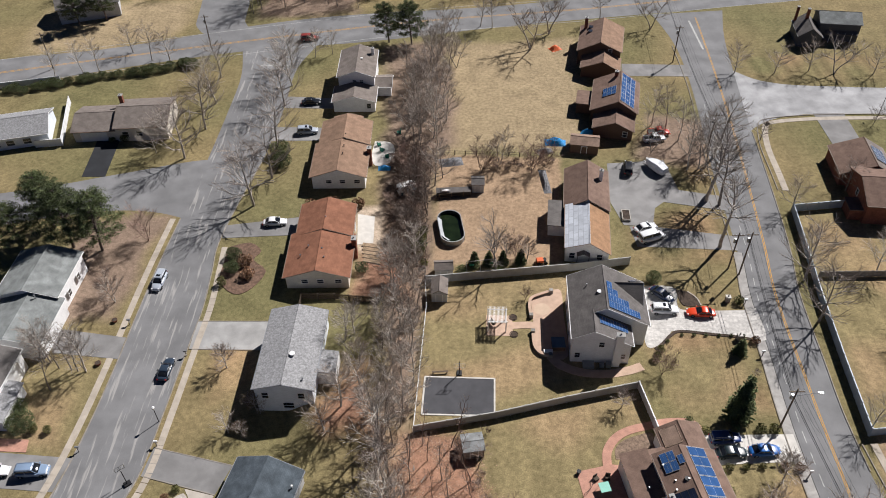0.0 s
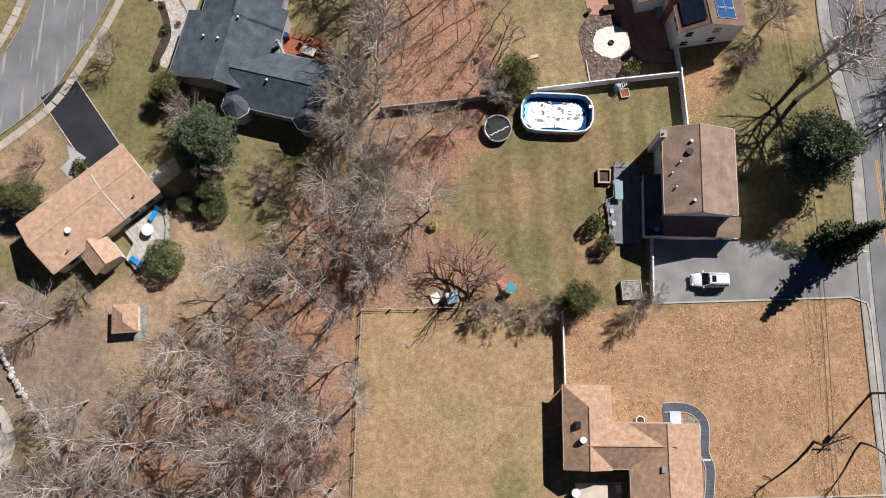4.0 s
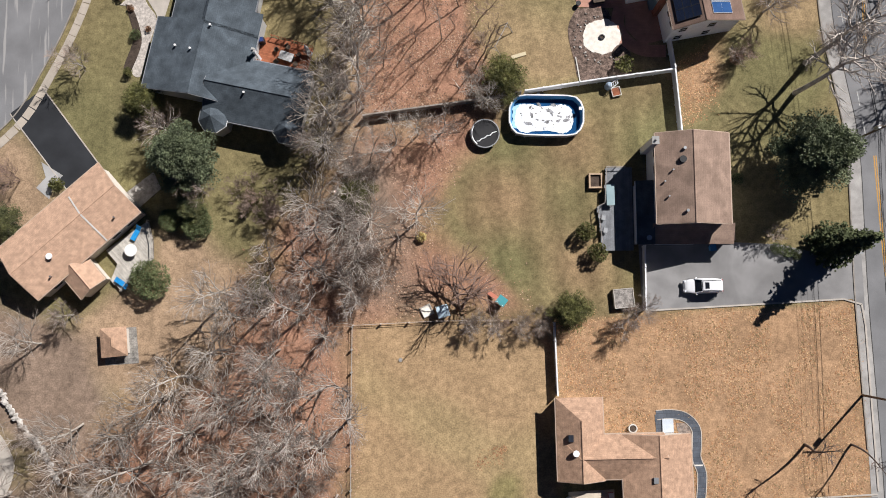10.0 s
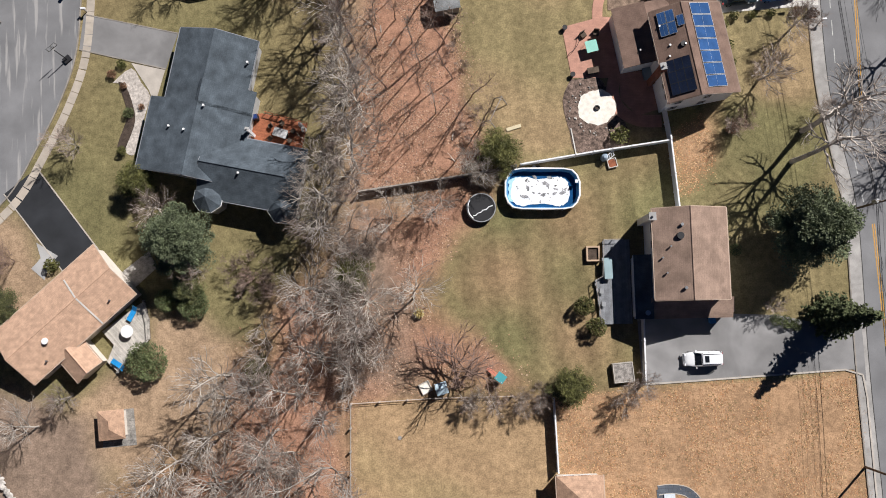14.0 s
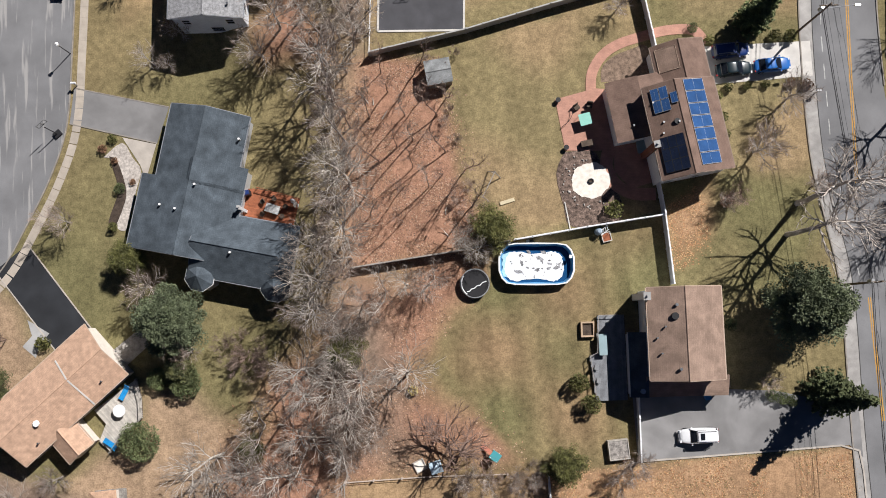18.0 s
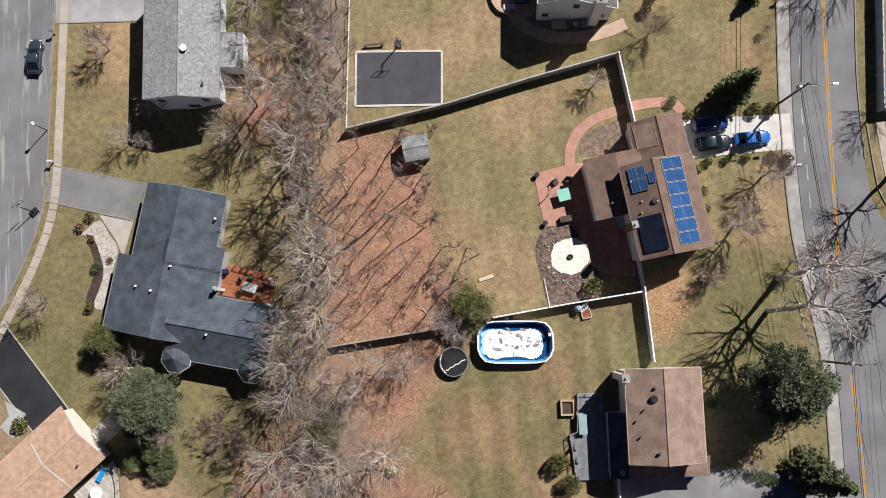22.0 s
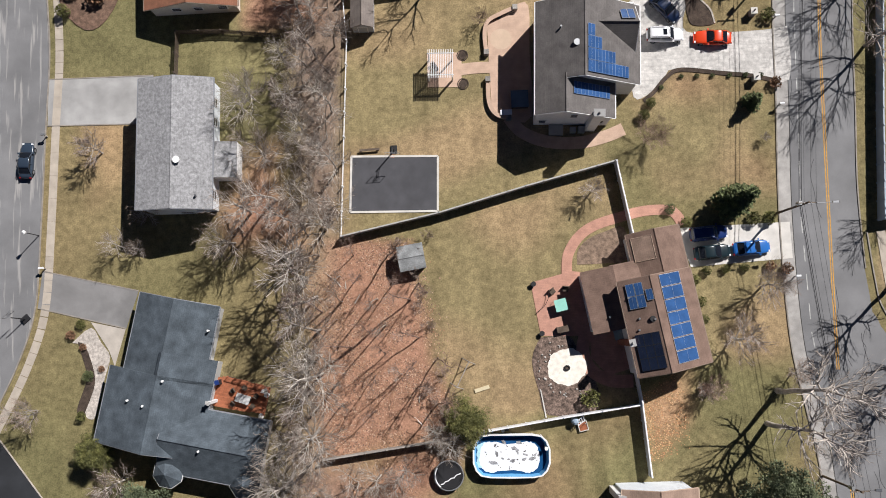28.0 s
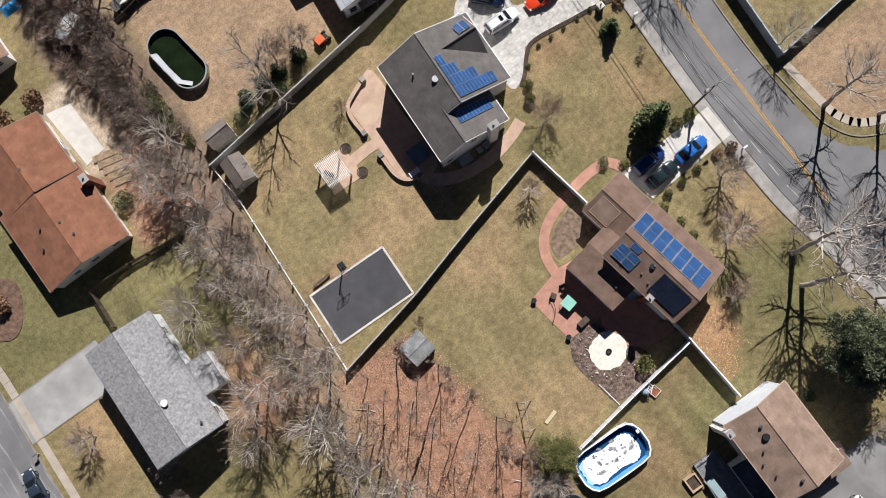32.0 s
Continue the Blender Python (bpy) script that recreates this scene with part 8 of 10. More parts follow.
for _k, _x, _y, _s, _l in (
        ("straw", -1.7, 24.2, 1.0, "straw-yellow clump under the bare tree"), ("round", 42.3, 21.8, .62, "dark low hedge bush at the driveway"), ("round", 43.6, 21.4, .68, "dark low hedge bush at the driveway"), ("round", 44.8, 21.0, .58, "dark low hedge bush at the driveway"), ("round", 38.0, 30.6, .6, "dark bush against the house front"),
        ("yew", 18.7, 24.3, .95, "olive yew bush with a black shadow"), ("yew", 20.1, 21.7, 1.0, "olive yew bush with a black shadow"), ("box_olive", 24.4, 45.6, 1.75, "clipped round evergreen bush by the fence"),
        ("box_olive", 38.0, 66.9, 1.0, "low shrub beside the garage"), ("box_olive", 46.3, 66.9, 1.2, "low shrub along the driveway"), ("box_olive", 48.3, 66.9, 1.2, "low shrub along the driveway"), ("box_olive", 40.0, 60.6, .9, "low shrub along the front"), ("box_olive", 42.4, 60.7, .8, "low shrub along the driveway"), ("box_olive", 38.6, 59.6, .9, "low shrub along the front"), ("box_olive", 39.0, 56.8, 1.0, "low shrub along the front"), ("box_olive", 39.2, 54.6, .9, "low shrub along the front"), ("box_olive", 44.8, 60.8, .8, "low shrub along the driveway"), ("tuft", 48.0, 60.8, 1.0, "dry tuft along the driveway"), ("tuft", 50.0, 60.4, 1.1, "dry tuft along the driveway"),
        ("round", 36.0, 68.6, .6, "small round bush on the curved walk"), ("tuft", 38.6, 46.0, 1.2, "russet leafy bush"),
        ("round", -38.0, 51.2, .62, "clipped dark bush in the gravel bed"), ("tuft", -36.4, 52.0, .6, "small dry shrub in the gravel bed"), ("yew", -38.8, 46.3, .5, "small olive shrub at the bed's end"), ("box_olive", -38.9, 57.7, .9, "low shrub by the walk"), ("tuft", -38.7, 54.8, .7, "rust-brown tuft by the walk"), ("tuft", -40.2, 56.4, .9, "dry shrub by the walk"),
        ("rhodo", -64.9, 68.4, .8, "dark clipped bush"), ("rhodo", -66.8, 71.4, .7, "dark clipped bush"), ("yew", -63.0, 63.4 + 4.4, .55, "low olive bush by the brick walk"), ("yew", -60.8, 67.6, .5, "low olive bush by the brick walk"),
        ("rhodo", -36.4, 138.5, .9, "dark evergreen bush by the street"), ("rhodo", -35.4, 134.4, .8, "dark evergreen bush by the street"), ("rhodo", -40.0, 105.6, .65, "green bush in the island bed"), ("rhodo", -39.8, 102.2, .6, "green bush in the island bed"), ("yew", -41.0, 98.6, .7, "green bush in the island bed"), ("tuft", -37.6, 104.0, 2.0, "dry brown shrub in the island bed"), ("tuft", -36.6, 100.6, 2.0, "dry brown shrub in the island bed"),
        ("tuft", -27.5, 120.0, 2.0, "dry brown shrub between the ranches"), ("tuft", -23.0, 120.6, 2.2, "dry brown shrub between the ranches"), ("tuft", -18.0, 120.4, 2.0, "dry brown shrub between the ranches"), 
        ("rhodo", -75.0, 146.0 - 2, .3, "small gold bush by the garage"), ("yew", -72.0, 143.8, .8, "small gold bush by the garage"), ("tuft", 24.0, 15.0, .9, "dry shrub by the old planter"), ("yew", -5.0, 111.4, .9, "olive evergreen bush by the wire fence"), ("yew", -5.3, 109.4, 1.0, "olive evergreen bush by the wire fence"), ("round", -5.4, 107.6, 1.0, "dark evergreen bush by the wire fence"), ("yew", -5.5, 106.0, .9, "olive evergreen bush by the wire fence"), ("yew", -6.6, 107.2, .8, "olive evergreen bush by the wire fence"), ("box_olive", -4.6, 103.4, 1.2, "gold-green bush beside the shed"), ("round", -16.0, 102.0, 1.0, "dark round bush behind the ranch"), ("round", 8.8, 101.6, .8, "dark bush under the play frame"), ("round", 2.2, 101.4, .8, "dark bush by the grey fence"),
        ("holly", -56.2, 27.6, .5, "blue-green bush beside the ranch"), ("box_olive", -47.7, 32.0, 1.3, "olive shrub by the front walk"), ("yew", 34.6, 82.4, .5, "olive shrub by the driveway"), ("yew", 33.6, 80.8, .55, "olive shrub at the house corner"), ("tuft", 50.6, 84.2, 1.2, "dry shrub by the road"), ("box_olive", 50.4, 93.2, 1.3, "shrub by the road"), ("rhodo", 36.6, 98.6, .6, "dark shrub by the garage")):
    green(_k, _x, _y, _s, _l, name="bush", category="bush")
for _x in (36.2, 38.8, 40.8, 42.8, 45.0, 47.0, 49.0):
    green("box", _x, 84.4 + .08 * (44 - _x) * (1 if _x < 38 else .35) + (1.2 if _x > 37 else -.6), .7, "small clipped round shrub along the driveway", "driveway shrubs", "bush", "bush")
for _x in (4.6, 7.3, 9.9, 13.2):
    green("cone", _x, 102.9 + _x * .06, .75, "dark conical arborvitae by the grey fence", "arborvitae row", "evergreen", "tree")
for _k in range(26):
    green("rhodo", -113 + _k * 1.95 + _tr.uniform(-.4, .4), 162.8 + _k * .58 + _tr.uniform(-.8, .8), _tr.uniform(.42, .72), "dark evergreen hedge bush by the through road", "roadside hedge", "bush", "bush")

# ---- pools and play things ----


def oval(L, W, n=40, flat=.55):
    """A long pool's outline: straight sides and round ends."""
    r = W / 2
    c = L / 2 - r
    out = []
    for k in range(n):
        a = 2 * math.pi * k / n
        out.append(((c if math.cos(a) > 0 else -c) + r * math.cos(a), r * math.sin(a)))
    return out


def scaled(poly, d):
    return [(x - d * x / max(.01, math.hypot(x, y)), y - d * y / max(.01, math.hypot(x, y))) for x, y in poly]


def pool(x, y, ang, L, W, tall, water_z, wall, top, liner, water, label, water_label, outline=None):
    t = thing("swimming_pool", x, y, 0, ang, label, "swimming pool")
    o = outline or oval(L, W)
    part("wall", ring(scaled(o, .06), o, 0, tall), wall, t, uv=False)
    part("top_rail", ring(scaled(o, .12), scaled(o, -.08), tall, tall + .06), top, t, uv=False)
    s = .3 if liner is LINER else .14
    a, b = scaled(o, .07), scaled(o, .07 + s)
    n = len(a)
    part("liner", ([(x, y, tall) for x, y in a] + [(x, y, water_z - .1) for x, y in b], [(i, (i + 1) % n, n + (i + 1) % n, n + i) for i in range(n)]), liner, t, uv=False)
    if liner is LINER:
        # Dark blue plane stands for the liner's shade; the ice is shifted to bare it.
        part("water", prism(scaled(o, .06 + s), .04, water_z - .06), mat("blue_pool_water", (.015, .085, .22), rough=.12, vary=.2, spec=.5), t, "dark blue plane round the ice, liner shade in its colour", uv=False)
        rim = random.Random(8)
        part("ice", prism([(px * rim.uniform(.95, 1.0) - .22, py * rim.uniform(.9, 1.0) - .26) for px, py in soft(scaled(o, .62 + s), 4)], water_z - .055, water_z), water, t, water_label, uv=False)
        part("shallow_ice", prism([(-4.2 + .1 * math.sin(k * 2.1), -1.5 + .3 * k) for k in range(10)] + [(-3.2 + .2 * math.sin(k), 1.6 - .32 * k) for k in range(11)], water_z - .058, water_z - .02), mat("turquoise_ice", (.42, .66, .74), rough=.4, vary=.15, scale=2), t, "pale turquoise ice", uv=False)
    else:
        part("water", prism(scaled(o, .06 + s), .04, water_z), water, t, water_label, uv=False)
    for k in range(0, n, 4 if n > 20 else 1):
        part("upright", box(o[k][0] - .06, o[k][0] + .06, o[k][1] - .06, o[k][1] + .06, 0, tall + .04), top, t, uv=False)
    return t


_p = pool(14.35, 39.15, -2.4, 9.3, 5.1, 1.25, .45, WHITE, WHITE_TRIM, LINER, ICE, "long above-ground pool with a white wall and blue liner", "white ice with dark leaves",
          [(4.65, .85), (4.3, 1.75), (3.7, 2.35), (2.6, 2.55), (0, 2.58), (-2.6, 2.55), (-3.7, 2.35), (-4.3, 1.75), (-4.65, .85), (-4.65, -.85), (-4.3, -1.75), (-3.7, -2.35), (-2.6, -2.55), (0, -2.58), (2.6, -2.55), (3.7, -2.35), (4.3, -1.75), (4.65, -.85)])
_rn = random.Random(5)
for _k in range(44):
    _a, _r = _rn.uniform(0, 6.28), _rn.uniform(.1, 1.0) ** .6
    _x, _y, _w = math.cos(_a) * _r * 3.6, math.sin(_a) * _r * 1.6, _rn.uniform(.22, .50) if _k < 13 else _rn.uniform(.06, .18)
    part("leaf_patch", mesh("leaf_patch", blob(0, 0, 0, 1, .5, .05, _k, .5, 11, 3), mat("grey_slush", (.36, .36, .37), rough=.7, vary=.5, scale=3) if _k < 13 else mat("dark_wet_leaves", (.16, .15, .15), rough=.8, vary=.4), uv=False), None, _p, at=pose(_x, _y, .455, 0, 0, _rn.uniform(0, 180)) @ Matrix.Diagonal((_w, _w, .25, 1)))
part("skimmer", box(4.05, 4.4, .7, 1.1, 1.2, 1.4), WHITE_TRIM, _p, uv=False)
_l = thing("pool_ladder", 11.6, 41.9, 0, -2, "small grey ladder lying by the fence", "ladder")
for _k in range(5):
    part("rung", box(-.7 + _k * .3, -.5 + _k * .3, -.2, .2, 0, .12), STEEL, _l, uv=False)
_l = thing("pool_pump", 13.5, 42.1, 0, 0, "pool pump with hoses by the fence", "pump")
part("housing", tube((0, 0, 0), (0, 0, .6), .22, .2, 10), STEEL, _l, uv=False)
part("motor", tube((.2, 0, .15), (.75, .1, .15), .14, .14, 8), BLACK, _l, uv=False)
_p = pool(.4, 112.9, 97, 9.4, 4.6, 1.2, .55, STEEL, STEEL, mat("black_pool_liner", (.02, .025, .03), rough=.4, vary=.2), WATER_DARK, "oval above-ground pool with dark green water", "murky green water")
part("cover", ([(-4.2, 1.0, 1.27), (-2.6, 2.2, 1.29), (0, 2.35, 1.29), (2.8, 2.2, 1.29), (2.6, 1.5, .75), (0, 1.6, .72), (-2.4, 1.5, .75), (-3.6, .6, .8)], [(0, 1, 6, 7), (1, 2, 5, 6), (2, 3, 4, 5)]), mat("grey_pool_cover", (.40, .42, .44), rough=.6, vary=.15), _p, "loose grey cover")
_t = thing("trampoline", 6.6, 37.1, 0, 0, "round black trampoline with a torn white pad", "trampoline")
part("mat", disc(0, 0, 1.55, .82, .84, 28), BLACK, _t, uv=False)
_c = [(1.85 * math.cos(6.283 * k / 28), 1.85 * math.sin(6.283 * k / 28)) for k in range(28)]
part("frame", ring(scaled(_c, .12), _c, .78, .88), STEEL, _t, uv=False)
part("pad", ring(scaled(_c, .34), scaled(_c, .13), .84, .9), BLACK, _t, uv=False)
part("torn_pad", unite(hose([(-1.05, -1.0, .9), (-.72, -.98, .9), (-.5, -.72, .9), (-.1, -.62, .9), (.2, -.35, .9), (.6, -.3, .9), (.9, .02, .9), (1.45, .2, .9)], .075, 5), hose([(1.68 * math.cos(k * .14), 1.68 * math.sin(k * .14), .9) for k in range(18, 30)], .09, 5)), WHITE, _t, "white torn edge pad", uv=False)
for _k in range(6):
    _a = 6.283 * _k / 6
    part("leg", tube((1.8 * math.cos(_a), 1.8 * math.sin(_a), 0), (1.8 * math.cos(_a), 1.8 * math.sin(_a), .8), .04, .04, 6), STEEL, _t, uv=False)
    part("net_pole", tube((1.9 * math.cos(_a), 1.9 * math.sin(_a), 0), (1.9 * math.cos(_a), 1.9 * math.sin(_a), 1.7), .03, .03, 6), BLACK, _t, uv=False)
# teal in-ground pool at the edge of the woods
single("patio", prism(soft([(-64, 3), (-56, 2), (-53.2, -1), (-52.6, -4), (-55, -7.6), (-64, -8)], 3), -.05, .05), CONCRETE, "pale pool surround by the woods", "patio", kind="structure")
single("pool_water", prism(soft([(-63, 1.2), (-56.6, .9), (-54.6, -.9), (-55.2, -3), (-58, -5.6), (-63, -6)], 3), .0, .06), WATER_TEAL, "teal water of an in-ground pool", "swimming pool", kind="structure")

# basketball hoop
_h = thing("basketball_hoop", 1.5, 77.95, 0, 0, "basketball hoop with a clear backboard on a dark pole", "basketball hoop")
part("pole", tube((0, 0, 0), (0, -.1, 3.3), .09, .07, 8), BLACK, _h, uv=False)
part("arm", unite(tube((0, -.05, 3.0), (0, -1.0, 3.3), .05, .05, 6), tube((0, -.05, 2.6), (0, -1.0, 3.0), .04, .04, 6)), BLACK, _h, uv=False)
part("backboard", unite(surround(-.84, .84, 2.96, 3.89, .06, -1.06, -1.02), surround(-.26, .26, 3.1, 3.5, .04, -1.06, -1.03), box(-.03, .03, -1.02, -.96, 2.9, 3.95)), STEEL, _h, "clear backboard in a metal frame", uv=False)
part("rim", hose([(.23 * math.cos(k * .6283), -1.32 + .23 * math.sin(k * .6283), 3.05) for k in range(10)], .015, 5, True), TARP_ORANGE, _h, uv=False)
part("base", box(-.4, .4, -.3, .7, 0, .2), BLACK, _h, uv=False)
_h = thing("bench", -1.6, 78.2, 0, 2, "long dark wooden bench beside the court", "bench")
part("seat", box(-1.3, 1.3, -.15, .15, .42, .48), FENCE_WOOD, _h)
for _x in (-1.1, 1.1):
    part("leg", box(_x - .06, _x + .06, -.13, .13, 0, .42), FENCE_WOOD, _h, uv=False)
_h = thing("basketball_hoop", -46.1, 58.7, 0, 40, "portable basketball hoop at the kerb", "basketball hoop")
part("base", box(-.5, .5, -.4, .4, .02, .3), BLACK, _h, uv=False)
part("pole", tube((0, 0, .2), (0, .2, 3.2), .07, .06, 8), BLACK, _h, uv=False)
part("backboard", unite(surround(-.62, .62, 2.86, 3.62, .07, .7, .74), surround(-.2, .2, 2.95, 3.25, .04, .7, .73), box(-.03, .03, .68, .7, 2.8, 3.7)), STEEL, _h, "clear backboard in a metal frame", uv=False)

# pergola
_p = thing("pergola", 8.0, 88.25, .056, -2, "white garden pergola with a slatted roof", "pergola")
for _x in (-1.5, 1.5):
    for _y in (-1.35, 1.35):
        part("post", box(_x - .09, _x + .09, _y - .09, _y + .09, 0, 2.4), WHITE_TRIM, _p, uv=False)
for _y in (-1.4, 1.4):
    part("beam", box(-1.7, 1.7, _y - .05, _y + .05, 2.4, 2.6), WHITE_TRIM, _p, uv=False)
for _k in range(15):
    part("slat", box(-1.54 + _k * .22 - .03, -1.54 + _k * .22 + .03, -1.85, 1.85, 2.6, 2.76), WHITE_TRIM, _p, uv=False)
_b = thing("garden_bench", 7.2, 88.6, .056, -60, "dark garden bench under the pergola", "bench")
part("seat", box(-.7, .7, -.25, .25, .42, .48), FENCE_WOOD, _b)
part("backrest", box(-.7, .7, .22, .28, .48, .95), FENCE_WOOD, _b)

# swing set and slide board at the wood's edge
_s = thing("swing_set", 8.9, 49.3, 0, 62, "weathered wooden swing frame", "swing set")
part("top_beam", tube((-1.8, 0, 2.2), (1.8, 0, 2.2), .06, .06, 6), FENCE_GREY, _s, uv=False)
for _x in (-1.7, 1.7):
    for _y in (-.9, .9):
        part("leg", tube((_x, _y, 0), (_x, 0, 2.2), .06, .05, 6), FENCE_GREY, _s, uv=False)
    part("cross_bar", tube((_x, -.5, 1.0), (_x, .5, 1.0), .04, .04, 6), FENCE_GREY, _s, uv=False)
_s = thing("plank", 11.2, 47.3, 0, 15, "pale yellow board lying on the grass", "plank")
part("board", box(-.95, .95, -.22, .22, .02, .16), mat("pale_yellow_board", (.66, .57, .38), rough=.7, vary=.15), _s)
# toys under the apple tree
_s = thing("play_gym", 7.7, 16.2, 0, -38, "plastic play gym in orange, teal and white", "play gym")
part("platform", box(-.1, .9, -.4, .5, .9, 1.0), mat("teal_plastic", (.10, .42, .46), rough=.45, vary=.1), _s, "teal platform")
part("slide", slab_from([(-1.5, -.25, .1), (-.1, -.25, 1.0), (-.1, .25, 1.0), (-1.5, .25, .1)], .08), mat("coral_plastic", (.66, .26, .18), rough=.45, vary=.1), _s, "coral slide")
for _x in (0, .8):
    for _y in (-.35, .45):
        part("post", tube((_x, _y, 0), (_x, _y, 1.7), .05, .05, 6), WHITE_TRIM, _s, uv=False)
part("roof", slab_from([(-.2, -.5, 1.6), (1.0, -.5, 1.6), (1.0, .6, 1.8), (-.2, .6, 1.8)], .06), MATS["teal_plastic"], _s, uv=False)
_s = thing("playhouse", .8, 14.9, 0, 15, "white and blue plastic playhouse", "playhouse")
part("wall", box(-.6, .6, -.6, .6, 0, 1.1), WHITE_TRIM, _s)
for _k in (-1, 1):
    part("roof", slab_from([(-.75, _k * .75, 1.05), (.75, _k * .75, 1.05), (.75, 0, 1.5), (-.75, 0, 1.5)], .05), mat("pale_blue_plastic", (.45, .58, .66), rough=.5, vary=.1), _s)
part("window", box(-.2, .2, -.62, -.6, .4, .8), BLACK, _s, uv=False)
_s = thing("sandbox", -1.2, 15.0, 0, 25, "small wooden sandbox full of leaves", "sandbox")
part("frame", unite(box(-.7, .7, -.7, -.6, 0, .25), box(-.7, .7, .6, .7, 0, .25), box(-.7, -.6, -.6, .6, 0, .25), box(.6, .7, -.6, .6, 0, .25)), PLANK, _s)
part("sand", box(-.6, .6, -.6, .6, 0, .12), GRAVEL, _s)
_s = thing("planter", 23.2, 16.0, 0, 4, "old pale square planter bed", "planter")
part("frame", unite(box(-1.25, 1.25, -1.2, -1.1, 0, .8), box(-1.25, 1.25, 1.1, 1.2, 0, .8), box(-1.25, -1.15, -1.1, 1.1, 0, .8), box(1.15, 1.25, -1.1, 1.1, 0, .8)), PLANK, _s)
part("soil", box(-1.15, 1.15, -1.1, 1.1, 0, .72), mat("pale_stones", (.36, .33, .30), rough=.95, vary=.45, scale=2.5, fine=9), _s)
_s = thing("slide", 5.0, -13.6, 0, -20, "narrow teal slide lying on the lawn", "slide")
part("board", box(-.25, .25, -1.6, 1.6, .0, .12), MATS["teal_plastic"], _s)

_s = thing("fire_ring", -9.6, -10.4, 0, 0, "ring of pale stones at the lawn's end", "fire ring")
for _k in range(9):
    part("stone", blob(.8 * math.cos(_k * .7), .8 * math.sin(_k * .7), .15, .28, .24, .2, _k, .2, 7, 4), STONE, _s, uv=False)
_s = thing("boundary_stone", -4.6, 9.0, 0, 0, "small round stone cap in the lawn", "stone")
part("cap", disc(0, 0, .25, 0, .08, 12), STONE, _s)

# ---- decks ----


def deck(x, y, ang, poly, z, material, label, along="x", width=.14):
    """A deck of single planks over a frame, cut to the polygon's extent."""
    t = thing("deck", x, y, 0, ang, label, "deck")
    xs, ys = [p[0] for p in poly], [p[1] for p in poly]
    part("frame", prism([(p[0] * .995, p[1] * .995) for p in poly], z - .3, z - .04), FENCE_WOOD, t)
    lo, hi = (min(ys), max(ys)) if along == "x" else (min(xs), max(xs))
    d = lo + .005
    while d + width < hi:
        m = d + width / 2
        cut = []
        for a, b in zip(poly, poly[1:] + poly[:1]):
            p, q = (a[1], b[1]) if along == "x" else (a[0], b[0])
            if (p - m) * (q - m) < 0:
                s = (m - p) / (q - p)
                cut.append((a[0] + (b[0] - a[0]) * s) if along == "x" else (a[1] + (b[1] - a[1]) * s))
        cut.sort()
        for a, b in zip(cut[::2], cut[1::2]):
            part("plank", box(a, b, d, d + width - .015, z - .035, z) if along == "x" else box(d, d + width - .015, a, b, z - .035, z), material, t, uv=False)
        d += width
    return t


def railing(t, pts, z, material, tall=.9):
    for a, b in zip(pts, pts[1:]):
        a, b = Vector(a), Vector(b)
        part("rail", tube((a.x, a.y, z + tall), (b.x, b.y, z + tall), .05, .05, 4), material, t, uv=False)
        n = max(1, int((b - a).length / .9))
        for k in range(n + 1):
            q = a.lerp(b, k / n)
            part("baluster", box(q.x - .04, q.x + .04, q.y - .04, q.y + .04, z, z + tall), material, t, uv=False)


PLANK_BLUE = mat("slate_grey_planks", (.25, .26, .275), rough=.85, vary=.2, scale=1.5, fine=14, per_object=.12)
_d = deck(31.0, 29.9, -1.0, [(-9.4, 2.4), (-6.1, 2.4), (-6.1, -8.1), (-10.0, -8.1), (-10.6, -2.6), (-9.7, -2.2)], .4, PLANK_BLUE, "grey plank deck behind the white house", "y")
railing(_d, [(-10.0, -8.1), (-10.6, -2.6), (-9.7, -2.2), (-9.4, 2.4), (-7.0, 2.4)], .4, FENCE_GREY, .7)
for _q in ((-9.9, -4.0), (-9.7, -5.6)):
    _c = thing("patio_chair", *(hG.matrix_basis @ Vector((*_q, 0)))[:2], .4, 80, "light grey patio chair on the deck", "chair", "deck chairs")
    part("seat", box(-.28, .28, -.28, .28, .38, .44), STEEL, _c)
    part("backrest", box(-.28, .28, .24, .3, .44, .95), STEEL, _c)
    for _x in (-.25, .25):
        for _y in (-.25, .25):
            part("leg", tube((_x, _y, 0), (_x, _y, .38), .02, .02, 5), STEEL, _c, uv=False)
_c = thing("patio_table", *(hG.matrix_basis @ Vector((-9.0, -1.2, 0)))[:2], .4, 0, "glass-topped patio table on the deck", "table")
part("top", box(-.5, .5, -1.3, 1.3, .7, .74), mat("pale_glass", (.30, .40, .42), rough=.15, vary=.1, spec=.6), _c)
for _x in (-.4, .4):
    for _y in (-1.1, 1.1):
        part("leg", tube((_x, _y, 0), (_x, _y, .7), .03, .03, 5), STEEL, _c, uv=False)
_c = thing("planter_box", *(hG.matrix_basis @ Vector((-10.7, .7, 0)))[:2], 0, -1, "square pale timber planter box with soil", "planter")
part("frame", unite(box(-.85, .85, -.95, -.75, 0, .6), box(-.85, .85, .75, .95, 0, .6), box(-.85, -.65, -.75, .75, 0, .6), box(.65, .85, -.75, .75, 0, .6)), mat("pale_timber", (.52, .38, .26), rough=.85, vary=.2), _c)
part("soil", box(-.65, .65, -.75, .75, 0, .35), MULCH, _c)
